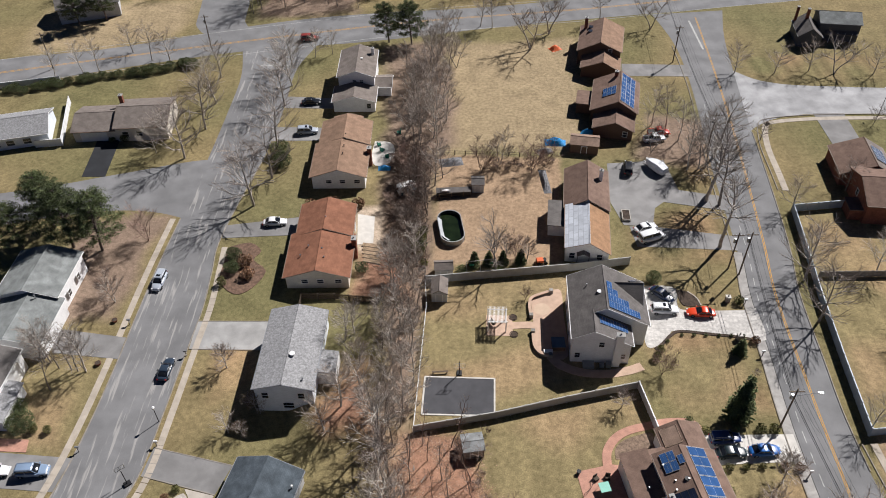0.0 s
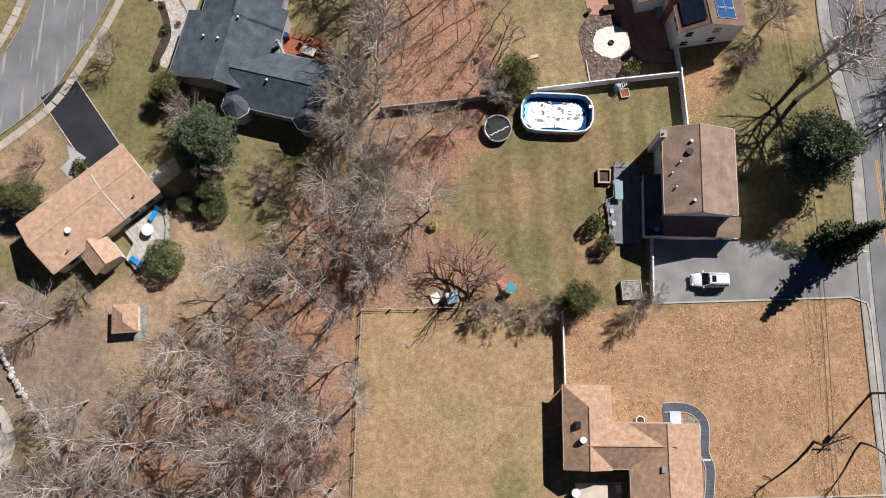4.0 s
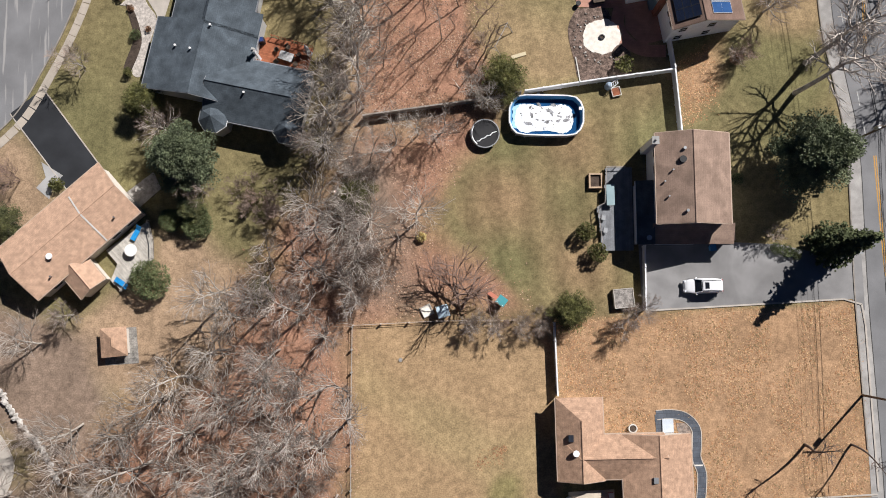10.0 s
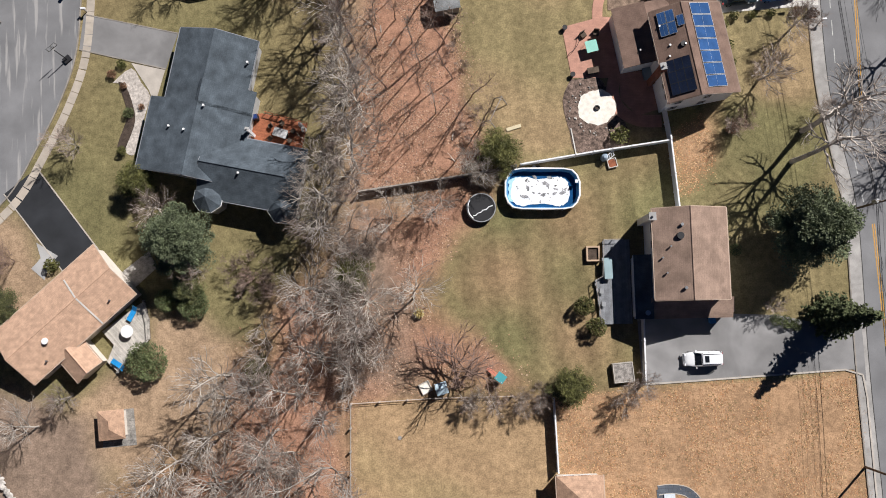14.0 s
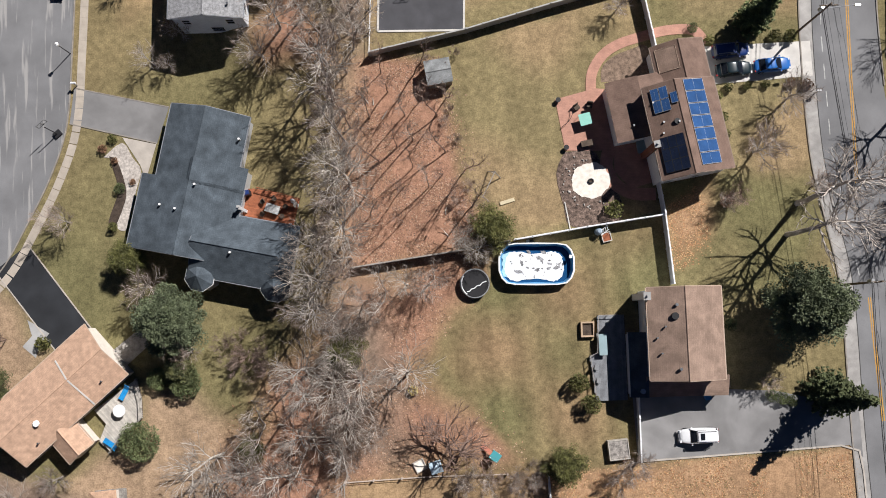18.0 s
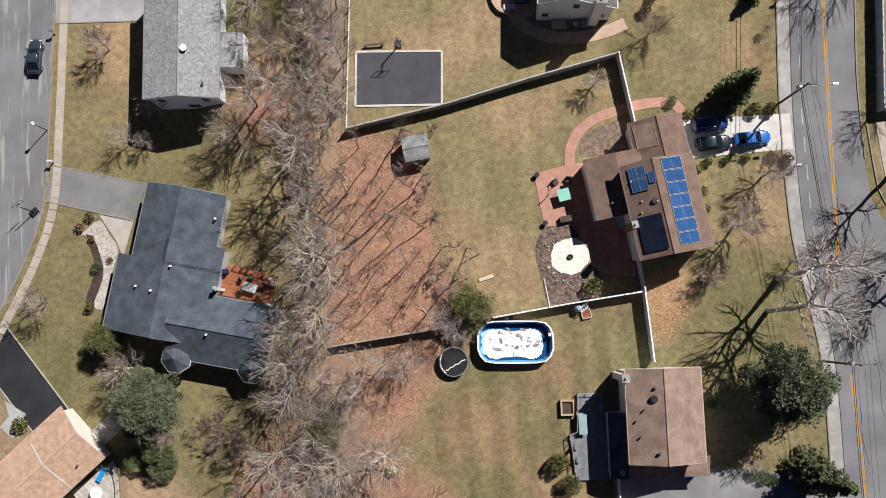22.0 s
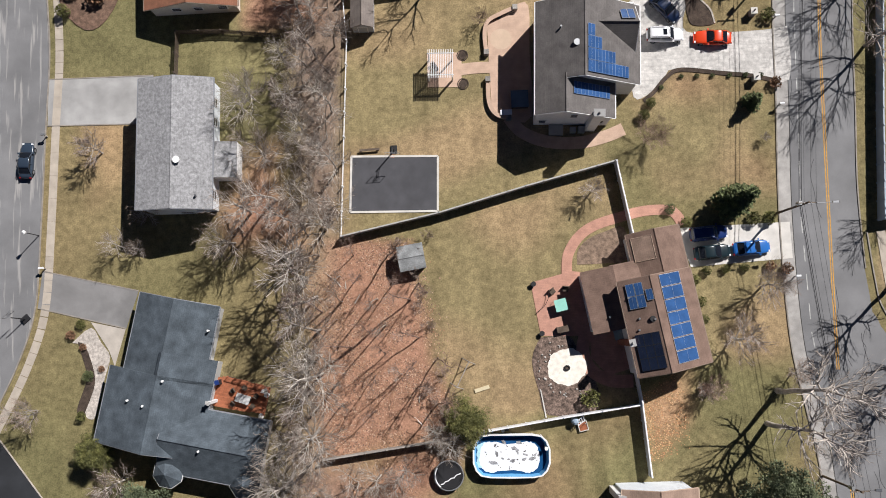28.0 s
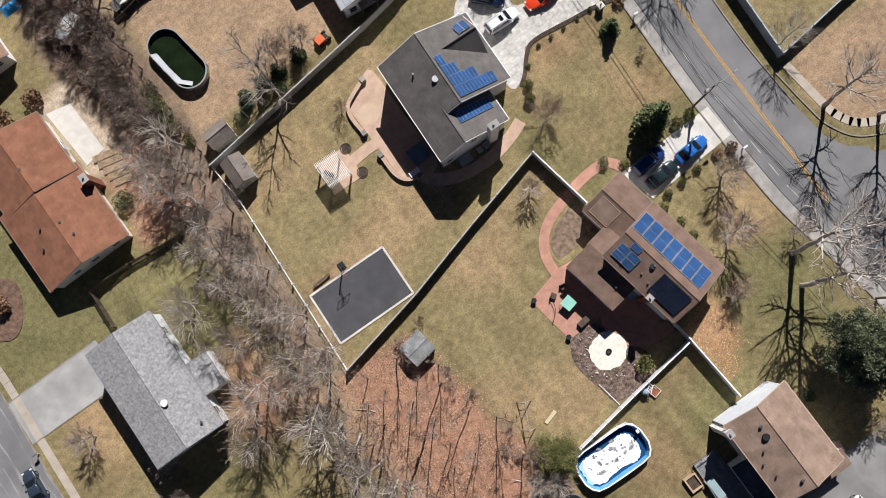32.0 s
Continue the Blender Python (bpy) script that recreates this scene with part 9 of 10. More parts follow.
_d = deck(-44.6, 25.8, 40.3, [(.9, -3.9), (5.4, -4.3), (7.4, -4.6), (6.3, -6.8), (4.8, -8.7), (1.6, -8.7), (-.8, -9.2), (-1.0, -7.2), (.9, -6.2)], .5, PLANK, "pale grey plank deck behind the peach-roofed ranch", "y")
railing(_d, [(-.8, -9.2), (1.6, -8.7), (4.8, -8.7), (6.3, -6.8), (7.4, -4.6)], .5, FENCE_GREY, .8)
_F = hF.matrix_basis
_c = thing("patio_table", *(_F @ Vector((3.5, -6.2, 0)))[:2], .5, 0, "round white table on the deck", "table")
part("top", disc(0, 0, .78, .7, .76, 24), WHITE_TRIM, _c)
part("pedestal", tube((0, 0, 0), (0, 0, .7), .12, .08, 8), WHITE_TRIM, _c, uv=False)
for _q, _a, _n in (((5.2, -4.9), 20, "blue covered lounge chair on the deck"), ((-.1, -8.4), -75, "blue lounge chair on the deck")):
    _c = thing("sun_lounger", *(_F @ Vector((*_q, 0)))[:2], .5, 40 + _a, _n, "sun lounger", "loungers")
    part("mattress", box(-.9, .5, -.32, .32, .25, .34), TARP_BLUE, _c)
    part("backrest", slab_from([(.5, -.32, .34), (1.05, -.32, .75), (1.05, .32, .75), (.5, .32, .34)], .07), TARP_BLUE, _c)
    for _x in (-.8, .4):
        for _y in (-.28, .28):
            part("leg", tube((_x, _y, 0), (_x, _y, .25), .025, .025, 5), STEEL, _c, uv=False)
_d = deck(-19.0, 47.4, -13.0, [(-4.1, 2.0), (-1.9, 2.6), (3.6, 2.2), (3.5, -1.2), (-3.7, -1.3)], .7, PLANK_RED, "red-stained plank deck behind the slate-roofed house", "x")
railing(_d, [(-1.9, 2.6), (3.6, 2.2), (3.5, -1.2)], .7, PLANK_RED, .8)
_A = Matrix.Translation((-19.0, 47.4, 0)) @ pose(0, 0, 0, 0, 0, -13)
_c = thing("patio_table", *(_A @ Vector((.6, .3, 0)))[:2], .7, -20, "glass patio table with papers on the red deck", "table")
part("top", box(-.9, .9, -.55, .55, .7, .74), mat("pale_table_top", (.55, .55, .54), rough=.5, vary=.3, scale=3), _c)
for _x in (-.8, .8):
    part("leg", box(_x - .05, _x + .05, -.4, .4, 0, .7), BLACK, _c, uv=False)
for _q in ((-.9, 1.0), (1.9, -.4), (-.6, -.6), (2.1, .9), (.5, 1.6)):
    _c = thing("patio_chair", *(_A @ Vector((*_q, 0)))[:2], .7, _q[0] * 70, "round-backed brown patio chair", "chair", "red deck chairs")
    part("seat", disc(0, 0, .32, .38, .46, 12), FENCE_WOOD, _c)
    part("backrest", box(-.3, .3, .24, .3, .46, .9), FENCE_WOOD, _c)
    for _x in (-.22, .22):
        for _y in (-.2, .2):
            part("leg", tube((_x, _y, 0), (_x, _y, .38), .02, .02, 5), BLACK, _c, uv=False)
_c = thing("grill", *(_A @ Vector((-3.1, 1.6, 0)))[:2], .7, 10, "covered grill with a dark blue lid", "grill")
part("cart", box(-.55, .55, -.3, .3, 0, .85), BLACK, _c)
part("lid", loft([(-.5, .3, .85, 1.15), (0, .34, .85, 1.25), (.5, .3, .85, 1.15)]), paint("navy", (.01, .03, .13)), _c, uv=False)
_c = thing("umbrella", *(_A @ Vector((3.0, 1.7, 0)))[:2], .7, 0, "closed white umbrella on a stand", "umbrella")
part("pole", tube((0, 0, 0), (0, 0, 2.3), .03, .03, 6), STEEL, _c, uv=False)
part("canopy", tube((0, 0, 1.0), (0, 0, 2.3), .28, .05, 10), WHITE, _c, uv=False)
part("base", disc(0, 0, .3, 0, .1, 14), STONE, _c)

# ---- sheds ----


def shed(x, y, ang, w, l, eave, rise, roof, wall, label, axis="y"):
    t = thing("shed", x, y, 0, ang, label, "shed")
    block(t, -w / 2, w / 2, -l / 2, l / 2, eave, rise, axis, roof, wall, over=.15, trim=False)
    door(t, "s", 0, -w / 2, w / 2, -l / 2, l / 2, .05, w=1.1, h=min(1.8, eave - .15), material=wall)
    return t


R_OLD = roofing("old_grey_shingles", (.27, .28, .28), vary=.3, patch=.3)
shed(3.2, 64.0, 8, 3.0, 2.9, 1.9, .35, R_OLD, FENCE_GREY, "weathered grey shed at the wood's edge", "x")
_s = thing("shed", -39.8, 12.0, 0, 4, "small shed with a tan hipped roof on a deck", "shed")
block(_s, -1.35, 1.35, -1.5, 1.5, 1.4, .6, "y", R_TAN, WALL_CREAM, over=.3, trim=False, hip=(1.3, 1.3))
door(_s, "s", 0, -1.35, 1.35, -1.5, 1.5, .05, w=1.0, h=1.25, material=WALL_CREAM)
sheet("shed_pad", [(-41.5, 13.6), (-37.6, 13.8), (-37.2, 9.3), (-41.4, 9.1)], .05, mat("grey_deck_pad", (.33, .31, .28), rough=.95, vary=.4, scale=1.6, fine=10, rows=.3), "weathered grey board deck under the shed", "pad")
shed(-1.7, 95.7, -2, 2.7, 3.6, 2.1, .8, R_TAUPE, WALL_GREY, "grey shed inside the fence corner")
shed(-1.0, 101.0, 3, 3.2, 2.4, 2.1, .7, R_TAUPE, WALL_CREAM, "grey-roofed shed beyond the fence", "x")
shed(6.0, 125.9, 0, 2.4, 2.8, 2.0, .5, R_CHARCOAL, WALL_GREY, "small dark shed in the bare yard", "x")
shed(29.6, 139.6, -10, 6.0, 4.0, 2.2, .8, R_UMBER, WALL_DARK, "low brown outbuilding behind the house", "x")
_c = thing("trailer", -8.5, 124.8, 0, 25, "white camper trailer among bare trees", "trailer")
part("body", loft([(-1.9, .9, .5, 2.1), (-1.2, 1.0, .45, 2.3), (1.2, 1.0, .45, 2.3), (1.9, .9, .6, 2.0)]), WHITE_TRIM, _c, uv=False)
part("window", box(-.6, .6, -1.02, -.98, 1.2, 1.8), GLASS, _c, uv=False)
for _s in (-.85, .85):
    part("wheel", tube((0, _s - .1, .3), (0, _s + .1, .3), .3, .3, 12), TYRE, _c, uv=False)

# ---- small things on the lots ----


def tarp(x, y, ang, L, W, H, material, label, seed):
    t = thing("tarp_pile", x, y, 0, ang, label, "tarp")
    rnd = random.Random(seed)
    n = 8
    v = [(-L / 2 + L * i / n, -W / 2 + W * j / n, H * min(1, 3 * min(i, n - i) / n) * min(1, 3 * min(j, n - j) / n) * rnd.uniform(.8, 1.05) + .02) for j in range(n + 1) for i in range(n + 1)]
    part("cover", (v, [(j * (n + 1) + i, j * (n + 1) + i + 1, (j + 1) * (n + 1) + i + 1, (j + 1) * (n + 1) + i) for j in range(n) for i in range(n)]), material, t, uv=False)


tarp(23.6, 141.8, -5, 4.6, 2.6, 1.3, TARP_BLUE, "stack under a bright blue tarp", 1)
tarp(31.4, 145.2, -25, 3.4, 2.0, 1.2, TARP_BLUE, "stack under a bright blue tarp", 2)
tarp(28.0, 184.0, 30, 3.0, 2.4, 1.0, TARP_ORANGE, "orange covered pile beside the dark house", 3)
tarp(-13.6, 133.0, 0, 2.6, 1.6, .8, TARP_BLUE, "blue covered furniture on the patio", 4)
tarp(21.0, 138.6, 10, 3.4, 2.0, .9, mat("grey_junk", (.2, .2, .21), rough=.8, vary=.5, scale=2, fine=6), "heap of grey yard clutter", 5)
tarp(.6, 135.0, 10, 5.0, 3.0, .9, MATS["grey_junk"], "heap of grey yard clutter among trees", 6)
tarp(20.0, 128.0, 4, 1.6, 8.0, .8, MATS["grey_junk"], "row of stacked yard goods beside the house", 7)
_c = thing("tractor", 17.0, 103.6, 0, 8, "small orange garden tractor by the fence", "tractor")
part("body", box(-.9, .3, -.5, .5, .4, 1.0), TARP_ORANGE, _c)
part("seat", box(.3, .8, -.3, .3, .5, .8), BLACK, _c)
for _x in (-.6, .7):
    for _y in (-.55, .55):
        part("wheel", tube((_x, _y - .12, .35), (_x, _y + .12, .35), .35, .35, 10), TYRE, _c, uv=False)
for _x, _y, _l in ((-14.4, 139.4, "green garden chair on the round patio"), (-13.2, 137.0, "green garden chair on the round patio"), (-15.2, 141.4, "green garden chair on the round patio"), (-11.0, 146.0, "green chair in the garden")):
    _c = thing("garden_chair", _x, _y, .06, _x * 40, _l, "chair", "patio chairs")
    part("seat", box(-.4, .4, -.4, .4, 0, .45), mat("dark_green_plastic", (.02, .16, .11), rough=.5, vary=.1), _c)
    part("backrest", box(-.4, .4, .3, .4, .45, 1.0), MATS["dark_green_plastic"], _c)
_c = thing("patio_table", 21.5, 57.2, .06, 12, "patio table under a small teal canopy", "table")
part("canopy", slab_from([(-.75, -.75, 1.0), (.75, -.75, 1.0), (.75, .75, 1.05), (-.75, .75, 1.05)], .05), mat("mint_fabric", (.28, .60, .50), rough=.7, vary=.12), _c, "mint green cloth")
for _x in (-.65, .65):
    for _y in (-.65, .65):
        part("leg", tube((_x, _y, 0), (_x, _y, 1.0), .03, .03, 5), STEEL, _c, uv=False)
for _x, _y, _a, _l in ((20.6, 59.0, 30, "dark wicker chair on the brick patio"), (22.3, 59.2, -10, "dark wicker chair on the brick patio"), (18.3, 60.0, 10, "dark urn at the patio corner"), (19.0, 53.8, 10, "dark urn at the patio corner")):
    _c = thing("patio_chair" if "chair" in _l else "urn", _x, _y, .06, _a, _l, "chair" if "chair" in _l else "urn")
    if "chair" in _l:
        part("seat", box(-.35, .35, -.35, .35, 0, .42), FENCE_WOOD, _c)
        part("backrest", box(-.35, .35, .25, .35, .42, .85), FENCE_WOOD, _c)
    else:
        part("bowl", unite(tube((0, 0, 0), (0, 0, .3), .16, .3, 10), tube((0, 0, .3), (0, 0, .55), .3, .34, 10)), BLACK, _c, uv=False)
_c = thing("storage_box", 21.6, 54.2, .06, 8, "dark storage chest on the brick patio", "chest")
part("body", box(-.7, .7, -.35, .35, 0, .55), BLACK, _c)
part("lid", box(-.73, .73, -.38, .38, .55, .62), FENCE_WOOD, _c)
_c = thing("hose_rail", 19.8, 57.6, .06, 60, "curved dark iron rail on the patio", "rail")
part("bar", unite(*[tube((-1.5 + .5 * k, .05 * (k - 3) ** 2, .5), (-1.0 + .5 * k, .05 * (k - 2) ** 2, .5), .035, .035, 5) for k in range(6)], tube((-1.5, .45, 0), (-1.5, .45, .5), .03, .03, 5), tube((1.5, .45, 0), (1.5, .45, .5), .03, .03, 5)), BLACK, _c, uv=False)
_c = thing("glass_table", 28.4, 53.4, .06, 10, "pale table in the house shade", "table")
part("top", box(-.55, .55, -.8, .8, .7, .75), MATS["pale_glass"], _c)
for _x in (-.4, .4):
    part("leg", box(_x - .04, _x + .04, -.6, .6, 0, .7), STEEL, _c, uv=False)
_c = thing("hot_tub", 17.9, 83.7, .06, 0, "square dark blue hot tub in the house shade", "hot tub")
part("shell", box(-1.05, 1.05, -1.05, 1.05, 0, .85), WALL_DARK, _c)
part("cover", box(-1.1, 1.1, -1.1, 1.1, .85, .97), mat("slate_blue_cover", (.10, .15, .22), rough=.6, vary=.15), _c)
_c = thing("storage_box", 16.1, 82.1, .06, 0, "white storage box at the patio edge", "chest")
part("body", box(-.7, .7, -.3, .3, 0, .6), WHITE_TRIM, _c)
part("lid", box(-.73, .73, -.34, .34, .6, .68), WHITE, _c)
single("paver_circle", disc(16.0, 92.0, 1.4, -.05, .066, 30), mat("pale_pavers", (.56, .42, .31), rough=.85, vary=.12), "pale round paver medallion in the patio", "patio", kind="structure")
for _x, _y in ((10.9, 90.1), (10.8, 86.3)):
    _c = thing("planting_ring", _x, _y, 0, 0, "round dark planting ring with bare soil beside the pad", "planter", "planting rings")
    _o = [(.75 * math.cos(6.283 * k / 16), .75 * math.sin(6.283 * k / 16)) for k in range(16)]
    part("stones", ring(scaled(_o, .12), _o, 0, .1), MULCH, _c, uv=False)
    part("soil", prism(scaled(_o, .2), 0, .12), MULCH, _c, uv=False)
for _x, _y in ((48.5, 93.6), (48.1, 84.9)):
    _c = thing("gate_pillar", _x, _y, 0, 0, "square pale stone pillar with a lamp by the driveway", "pillar", "driveway pillars")
    part("shaft", box(-.35, .35, -.35, .35, 0, 1.1), STONE, _c)
    part("cap", box(-.42, .42, -.42, .42, 1.1, 1.2), CONCRETE_PALE, _c)
    part("lantern", tube((0, 0, 1.2), (0, 0, 1.6), .12, .08, 6), BLACK, _c, uv=False)


def mailbox(x, y, ang, label, material=None):
    t = thing("mailbox", x, y, 0, ang, label, "mailbox", "kerbside mailboxes")
    part("post", box(-.06, .06, -.06, .06, 0, 1.05), FENCE_GREY, t, uv=False)
    part("box", loft([(-.3, .12, 1.05, 1.35), (.3, .12, 1.05, 1.35)]), material or STEEL, t, uv=False)


for _x, _y, _a, _l in ((-43.4, 82.2, 0, "grey mailbox on a post"), (-43.6, 65.0, 0, "white mailbox on a post"), (-54.9, 64.1, 180, "mailbox with a planted base"), (-54.8, 89.2, 180, "dark mailbox on a post"), (51.0, 59.4, 180, "white mailbox by the road"), (50.9, 81.3, 180, "white mailbox on a wide post"), (51.3, 92.8, 180, "dark mailbox by the road"), (52.3, 20.9, 180, "mailbox by the driveway")):
    mailbox(_x, _y, _a, _l, WHITE if "white" in _l else None)
for _x, _y in ((-57.6, 89.9), (-57.4, 80.5)):
    _c = thing("flower_pot", _x, _y, 0, 0, "terracotta pot at the driveway mouth", "pot")
    part("bowl", tube((0, 0, 0), (0, 0, .5), .35, .5, 12), BRICK_RED, _c, uv=False)
    part("soil", disc(0, 0, .45, .48, .52, 12), MULCH, _c, uv=False)

_s = thing("swing_set", 5.6, 102.2, 0, 9, "timber swing frame with green seats beyond the fence", "swing set")
part("top_beam", tube((-2.6, 0, 2.1), (2.6, 0, 2.1), .06, .06, 6), PLANK, _s, uv=False)
for _x in (-2.5, 0, 2.5):
    for _y in (-.8, .8):
        part("leg", tube((_x, _y, 0), (_x, 0, 2.1), .06, .05, 6), PLANK, _s, uv=False)
for _x in (-1.5, 2.2):
    part("seat", blob(_x, .25, 1.0, .5, .3, .14, 3, .1, 9, 5), mat("bright_green_plastic", (.10, .46, .20), rough=.5, vary=.1), _s, "green plastic seat", uv=False)
    part("rope", unite(tube((_x - .3, .2, 1.0), (_x - .3, 0, 2.1), .02, .02, 4), tube((_x + .3, .2, 1.0), (_x + .3, 0, 2.1), .02, .02, 4)), BLACK, _s, uv=False)
_s = thing("covered_trailer", -8.4, 125.0, 0, 8, "trailer under a crumpled white cover in the brush", "trailer")
part("bed", box(-1.4, 1.4, -1.6, 1.6, .4, 1.1), mat("dark_teal_panel", (.03, .10, .12), rough=.5, vary=.2), _s, uv=False)
part("cover", loft([(-1.45, 1.2, 1.1, 1.45), (-.5, 1.55, 1.1, 1.75), (.6, 1.5, 1.1, 1.65), (1.4, 1.3, 1.1, 1.5)]), mat("white_tarp", (.74, .77, .80), rough=.6, vary=.12, scale=2, fine=7), _s, uv=False)
for _y in (-1.5, 1.5):
    part("wheel", tube((0, _y - .1, .34), (0, _y + .1, .34), .34, .34, 12), TYRE, _s, uv=False)
_s = thing("raised_bed", 34.8, 116.6, .045, -4, "timber raised bed full of brown earth", "raised bed")
part("frame", unite(box(-.8, .8, -1.5, -1.38, 0, .5), box(-.8, .8, 1.38, 1.5, 0, .5), box(-.8, -.68, -1.38, 1.38, 0, .5), box(.68, .8, -1.38, 1.38, 0, .5)), PLANK, _s)
part("soil", box(-.68, .68, -1.38, 1.38, 0, .42), MULCH, _s)
_s = thing("dog_run", 1.0, 123.4, 0, 3, "long low dark kennel with a fenced front", "kennel")
part("body", box(-3.4, 3.4, -.2, 1.0, 0, 1.2), BLACK, _s)
part("roof", slab_from([(-3.5, -.3, 1.24), (3.5, -.3, 1.24), (3.5, 1.1, 1.5), (-3.5, 1.1, 1.5)], .06), R_CHARCOAL, _s)
part("kayak", loft([(-2.4, .05, 1.5, 1.6), (-1.5, .3, 1.45, 1.75), (-.6, .05, 1.5, 1.6)]), WHITE_TRIM, _s, "white hull lying on top", uv=False)

_s = thing("pool_filter", 22.4, 42.9, 0, 0, "blue-grey filter drum behind the fence", "pool filter")
part("drum", tube((0, 0, 0), (0, 0, 1.0), .45, .42, 16), mat("blue_grey_plastic", (.30, .38, .46), rough=.5, vary=.15), _s, uv=False)
part("dome", tube((0, 0, 1.0), (0, 0, 1.2), .42, .2, 16), MATS["blue_grey_plastic"], _s, uv=False)
_s = thing("pool_steps", 23.4, 42.2, 0, 12, "small timber platform with a white ladder", "steps")
part("platform", surround(-.5, .5, -.5, .5, .1, 0, .1), PLANK, _s, uv=False, at=pose(0, 0, .25, 90, 0, 0))
part("tread", box(-.5, .5, -.5, .5, .2, .26), PLANK_RED, _s, uv=False)
for _y in (-.28, .28):
    part("ladder_rail", tube((-.7, _y + .6, 1.1), (.35, _y + 1.1, 1.2), .05, .05, 6), WHITE_TRIM, _s, uv=False)
for _k in range(4):
    part("ladder_rung", tube((-.6 + _k * .28, .34 + .13 * _k, 1.12), (-.6 + _k * .28, .95 + .13 * _k, 1.12), .04, .04, 6), WHITE_TRIM, _s, uv=False)
for _y in (.3, 1.2):
    part("ladder_foot", tube((.3, _y, 0), (.3, _y, 1.18), .04, .04, 6), WHITE_TRIM, _s, uv=False)
single("edging", ribbon([(18.45, 46.9), (18.7, 45.2), (18.95, 43.4)], -.07, .07, -.05, .14, 4), CONCRETE_PALE, "pale edging of the planting bed", "edging", kind="structure")
_rn = random.Random(44)
for _k in range(26):
    _a, _r = _rn.uniform(1.6, 5.2), _rn.uniform(2.7, 3.9)
    _s = thing("bed_stone", 21.9 + _r * math.cos(_a), 49.3 + _r * math.sin(_a), .03, _rn.uniform(0, 180), "small pale stone in the leafy bed", "stone", "stones in the bed")
    part("stone", blob(0, 0, .06, _rn.uniform(.08, .2), _rn.uniform(.07, .15), .1, _k, .2, 7, 4), PALE_STONE, _s, uv=False)
chimney(hA, 5.72, 6.05, -.4, -.05, 0, 4.3, WALL_WHITE, cap=False)
for _x, _y in ((-15.4, 47.9), (-16.2, 45.3)):
    _s = thing("urn", _x, _y, .85, 0, "round white urn on the red deck", "urn", "deck urns")
    part("bowl", unite(tube((0, 0, 0), (0, 0, .25), .2, .36, 14), tube((0, 0, .25), (0, 0, .6), .36, .3, 14)), WHITE_TRIM, _s, uv=False)
    part("soil", disc(0, 0, .27, .56, .62, 14), CONCRETE_PALE, _s, uv=False)

# ---- poles and wires ----


def utility_pole(x, y, tall, arm=None, lamp=None, label="weathered utility pole with a crossarm"):
    t = thing("utility_pole", x, y, 0, 0, label, "utility pole", "utility poles")
    part("pole", tube((0, 0, -.2), (0, 0, tall), .16, .11, 9), POLE_WOOD, t, uv=False)
    part("crossarm", box(-1.1, 1.1, -.06, .06, tall - .7, tall - .56), POLE_WOOD, t, uv=False)
    for k in (-1, -.4, .4, 1):
        part("insulator", tube((k, 0, tall - .56), (k, 0, tall - .4), .05, .04, 6), WHITE_TRIM, t, uv=False)
    if lamp:
        part("lamp_arm", tube((0, 0, tall - 1.6), (lamp, 0, tall - .9), .045, .04, 6), STEEL, t, uv=False)
        part("lamp_head", loft([(lamp - .1, .12, tall - 1.0, tall - .8), (lamp + .6, .16, tall - 1.02, tall - .84)]), CHROME, t, uv=False)
    part("transformer", tube((-.3, .15, tall - 2.4), (-.3, .15, tall - 1.5), .24, .24, 10), STEEL, t, uv=False)
    return (x, y, tall)


POLES = [utility_pole(51.8, -28, 9.6), utility_pole(52.0, 3.5, 9.4), utility_pole(52.2, 34.9, 9.6, lamp=1.9), utility_pole(49.3, 67.4, 9.6, lamp=3.2, label="utility pole with a crossarm and a street lamp"), utility_pole(52.4, 100.2, 10.2), utility_pole(56.0, 138, 9.8), utility_pole(57.0, 176.6, 10.0), utility_pole(60, 222, 10)]
utility_pole(50.9, 101.8, 8.6, label="second weathered pole beside the first")
utility_pole(-100.2, 176.4, 10.0), utility_pole(-62.0, 186.0, 9.6)
for _a, _b in zip(POLES, POLES[1:]):
    for _k, _dz in ((-1, -.4), (-.4, -.4), (.4, -.4), (1, -.4), (0, -2.0), (.1, -2.6)):
        _ps = []
        for _i in range(13):
            _u = _i / 12
            _ps.append(Vector((_a[0] + (_b[0] - _a[0]) * _u + _k, _a[1] + (_b[1] - _a[1]) * _u, _a[2] + (_b[2] - _a[2]) * _u + _dz - .9 * 4 * _u * (1 - _u) * .5)))
        single("power_cable", hose(_ps, .016 if _dz > -1 else .035, 4), BLACK, "dark overhead cable between the poles", "cable", "overhead cables", uv=False)


def street_lamp(x, y, ang, tall=6.5):
    t = thing("street_lamp", x, y, 0, ang, "slim dark street lamp leaning over the road", "street lamp")
    part("pole", tube((0, 0, 0), (0, 0, tall), .08, .05, 8), BLACK, t, uv=False)
    part("arm", tube((0, 0, tall - .1), (1.3, 0, tall + .25), .04, .035, 6), BLACK, t, uv=False)
    part("lamp_head", loft([(1.2, .1, tall + .15, tall + .3), (1.8, .14, tall + .12, tall + .28)]), CHROME, t, uv=False)


_l = thing("lamp_post", -44.5, 69.3, 0, 0, "slim dark lamp post with a white lantern", "lamp post")
part("post", tube((0, 0, 0), (0, 0, 3.2), .07, .05, 8), BLACK, _l, uv=False)
part("lantern", unite(tube((0, 0, 3.2), (0, 0, 3.6), .16, .24, 8), tube((0, 0, 3.6), (0, 0, 3.75), .26, .05, 8)), WHITE_TRIM, _l, "white lantern", uv=False)
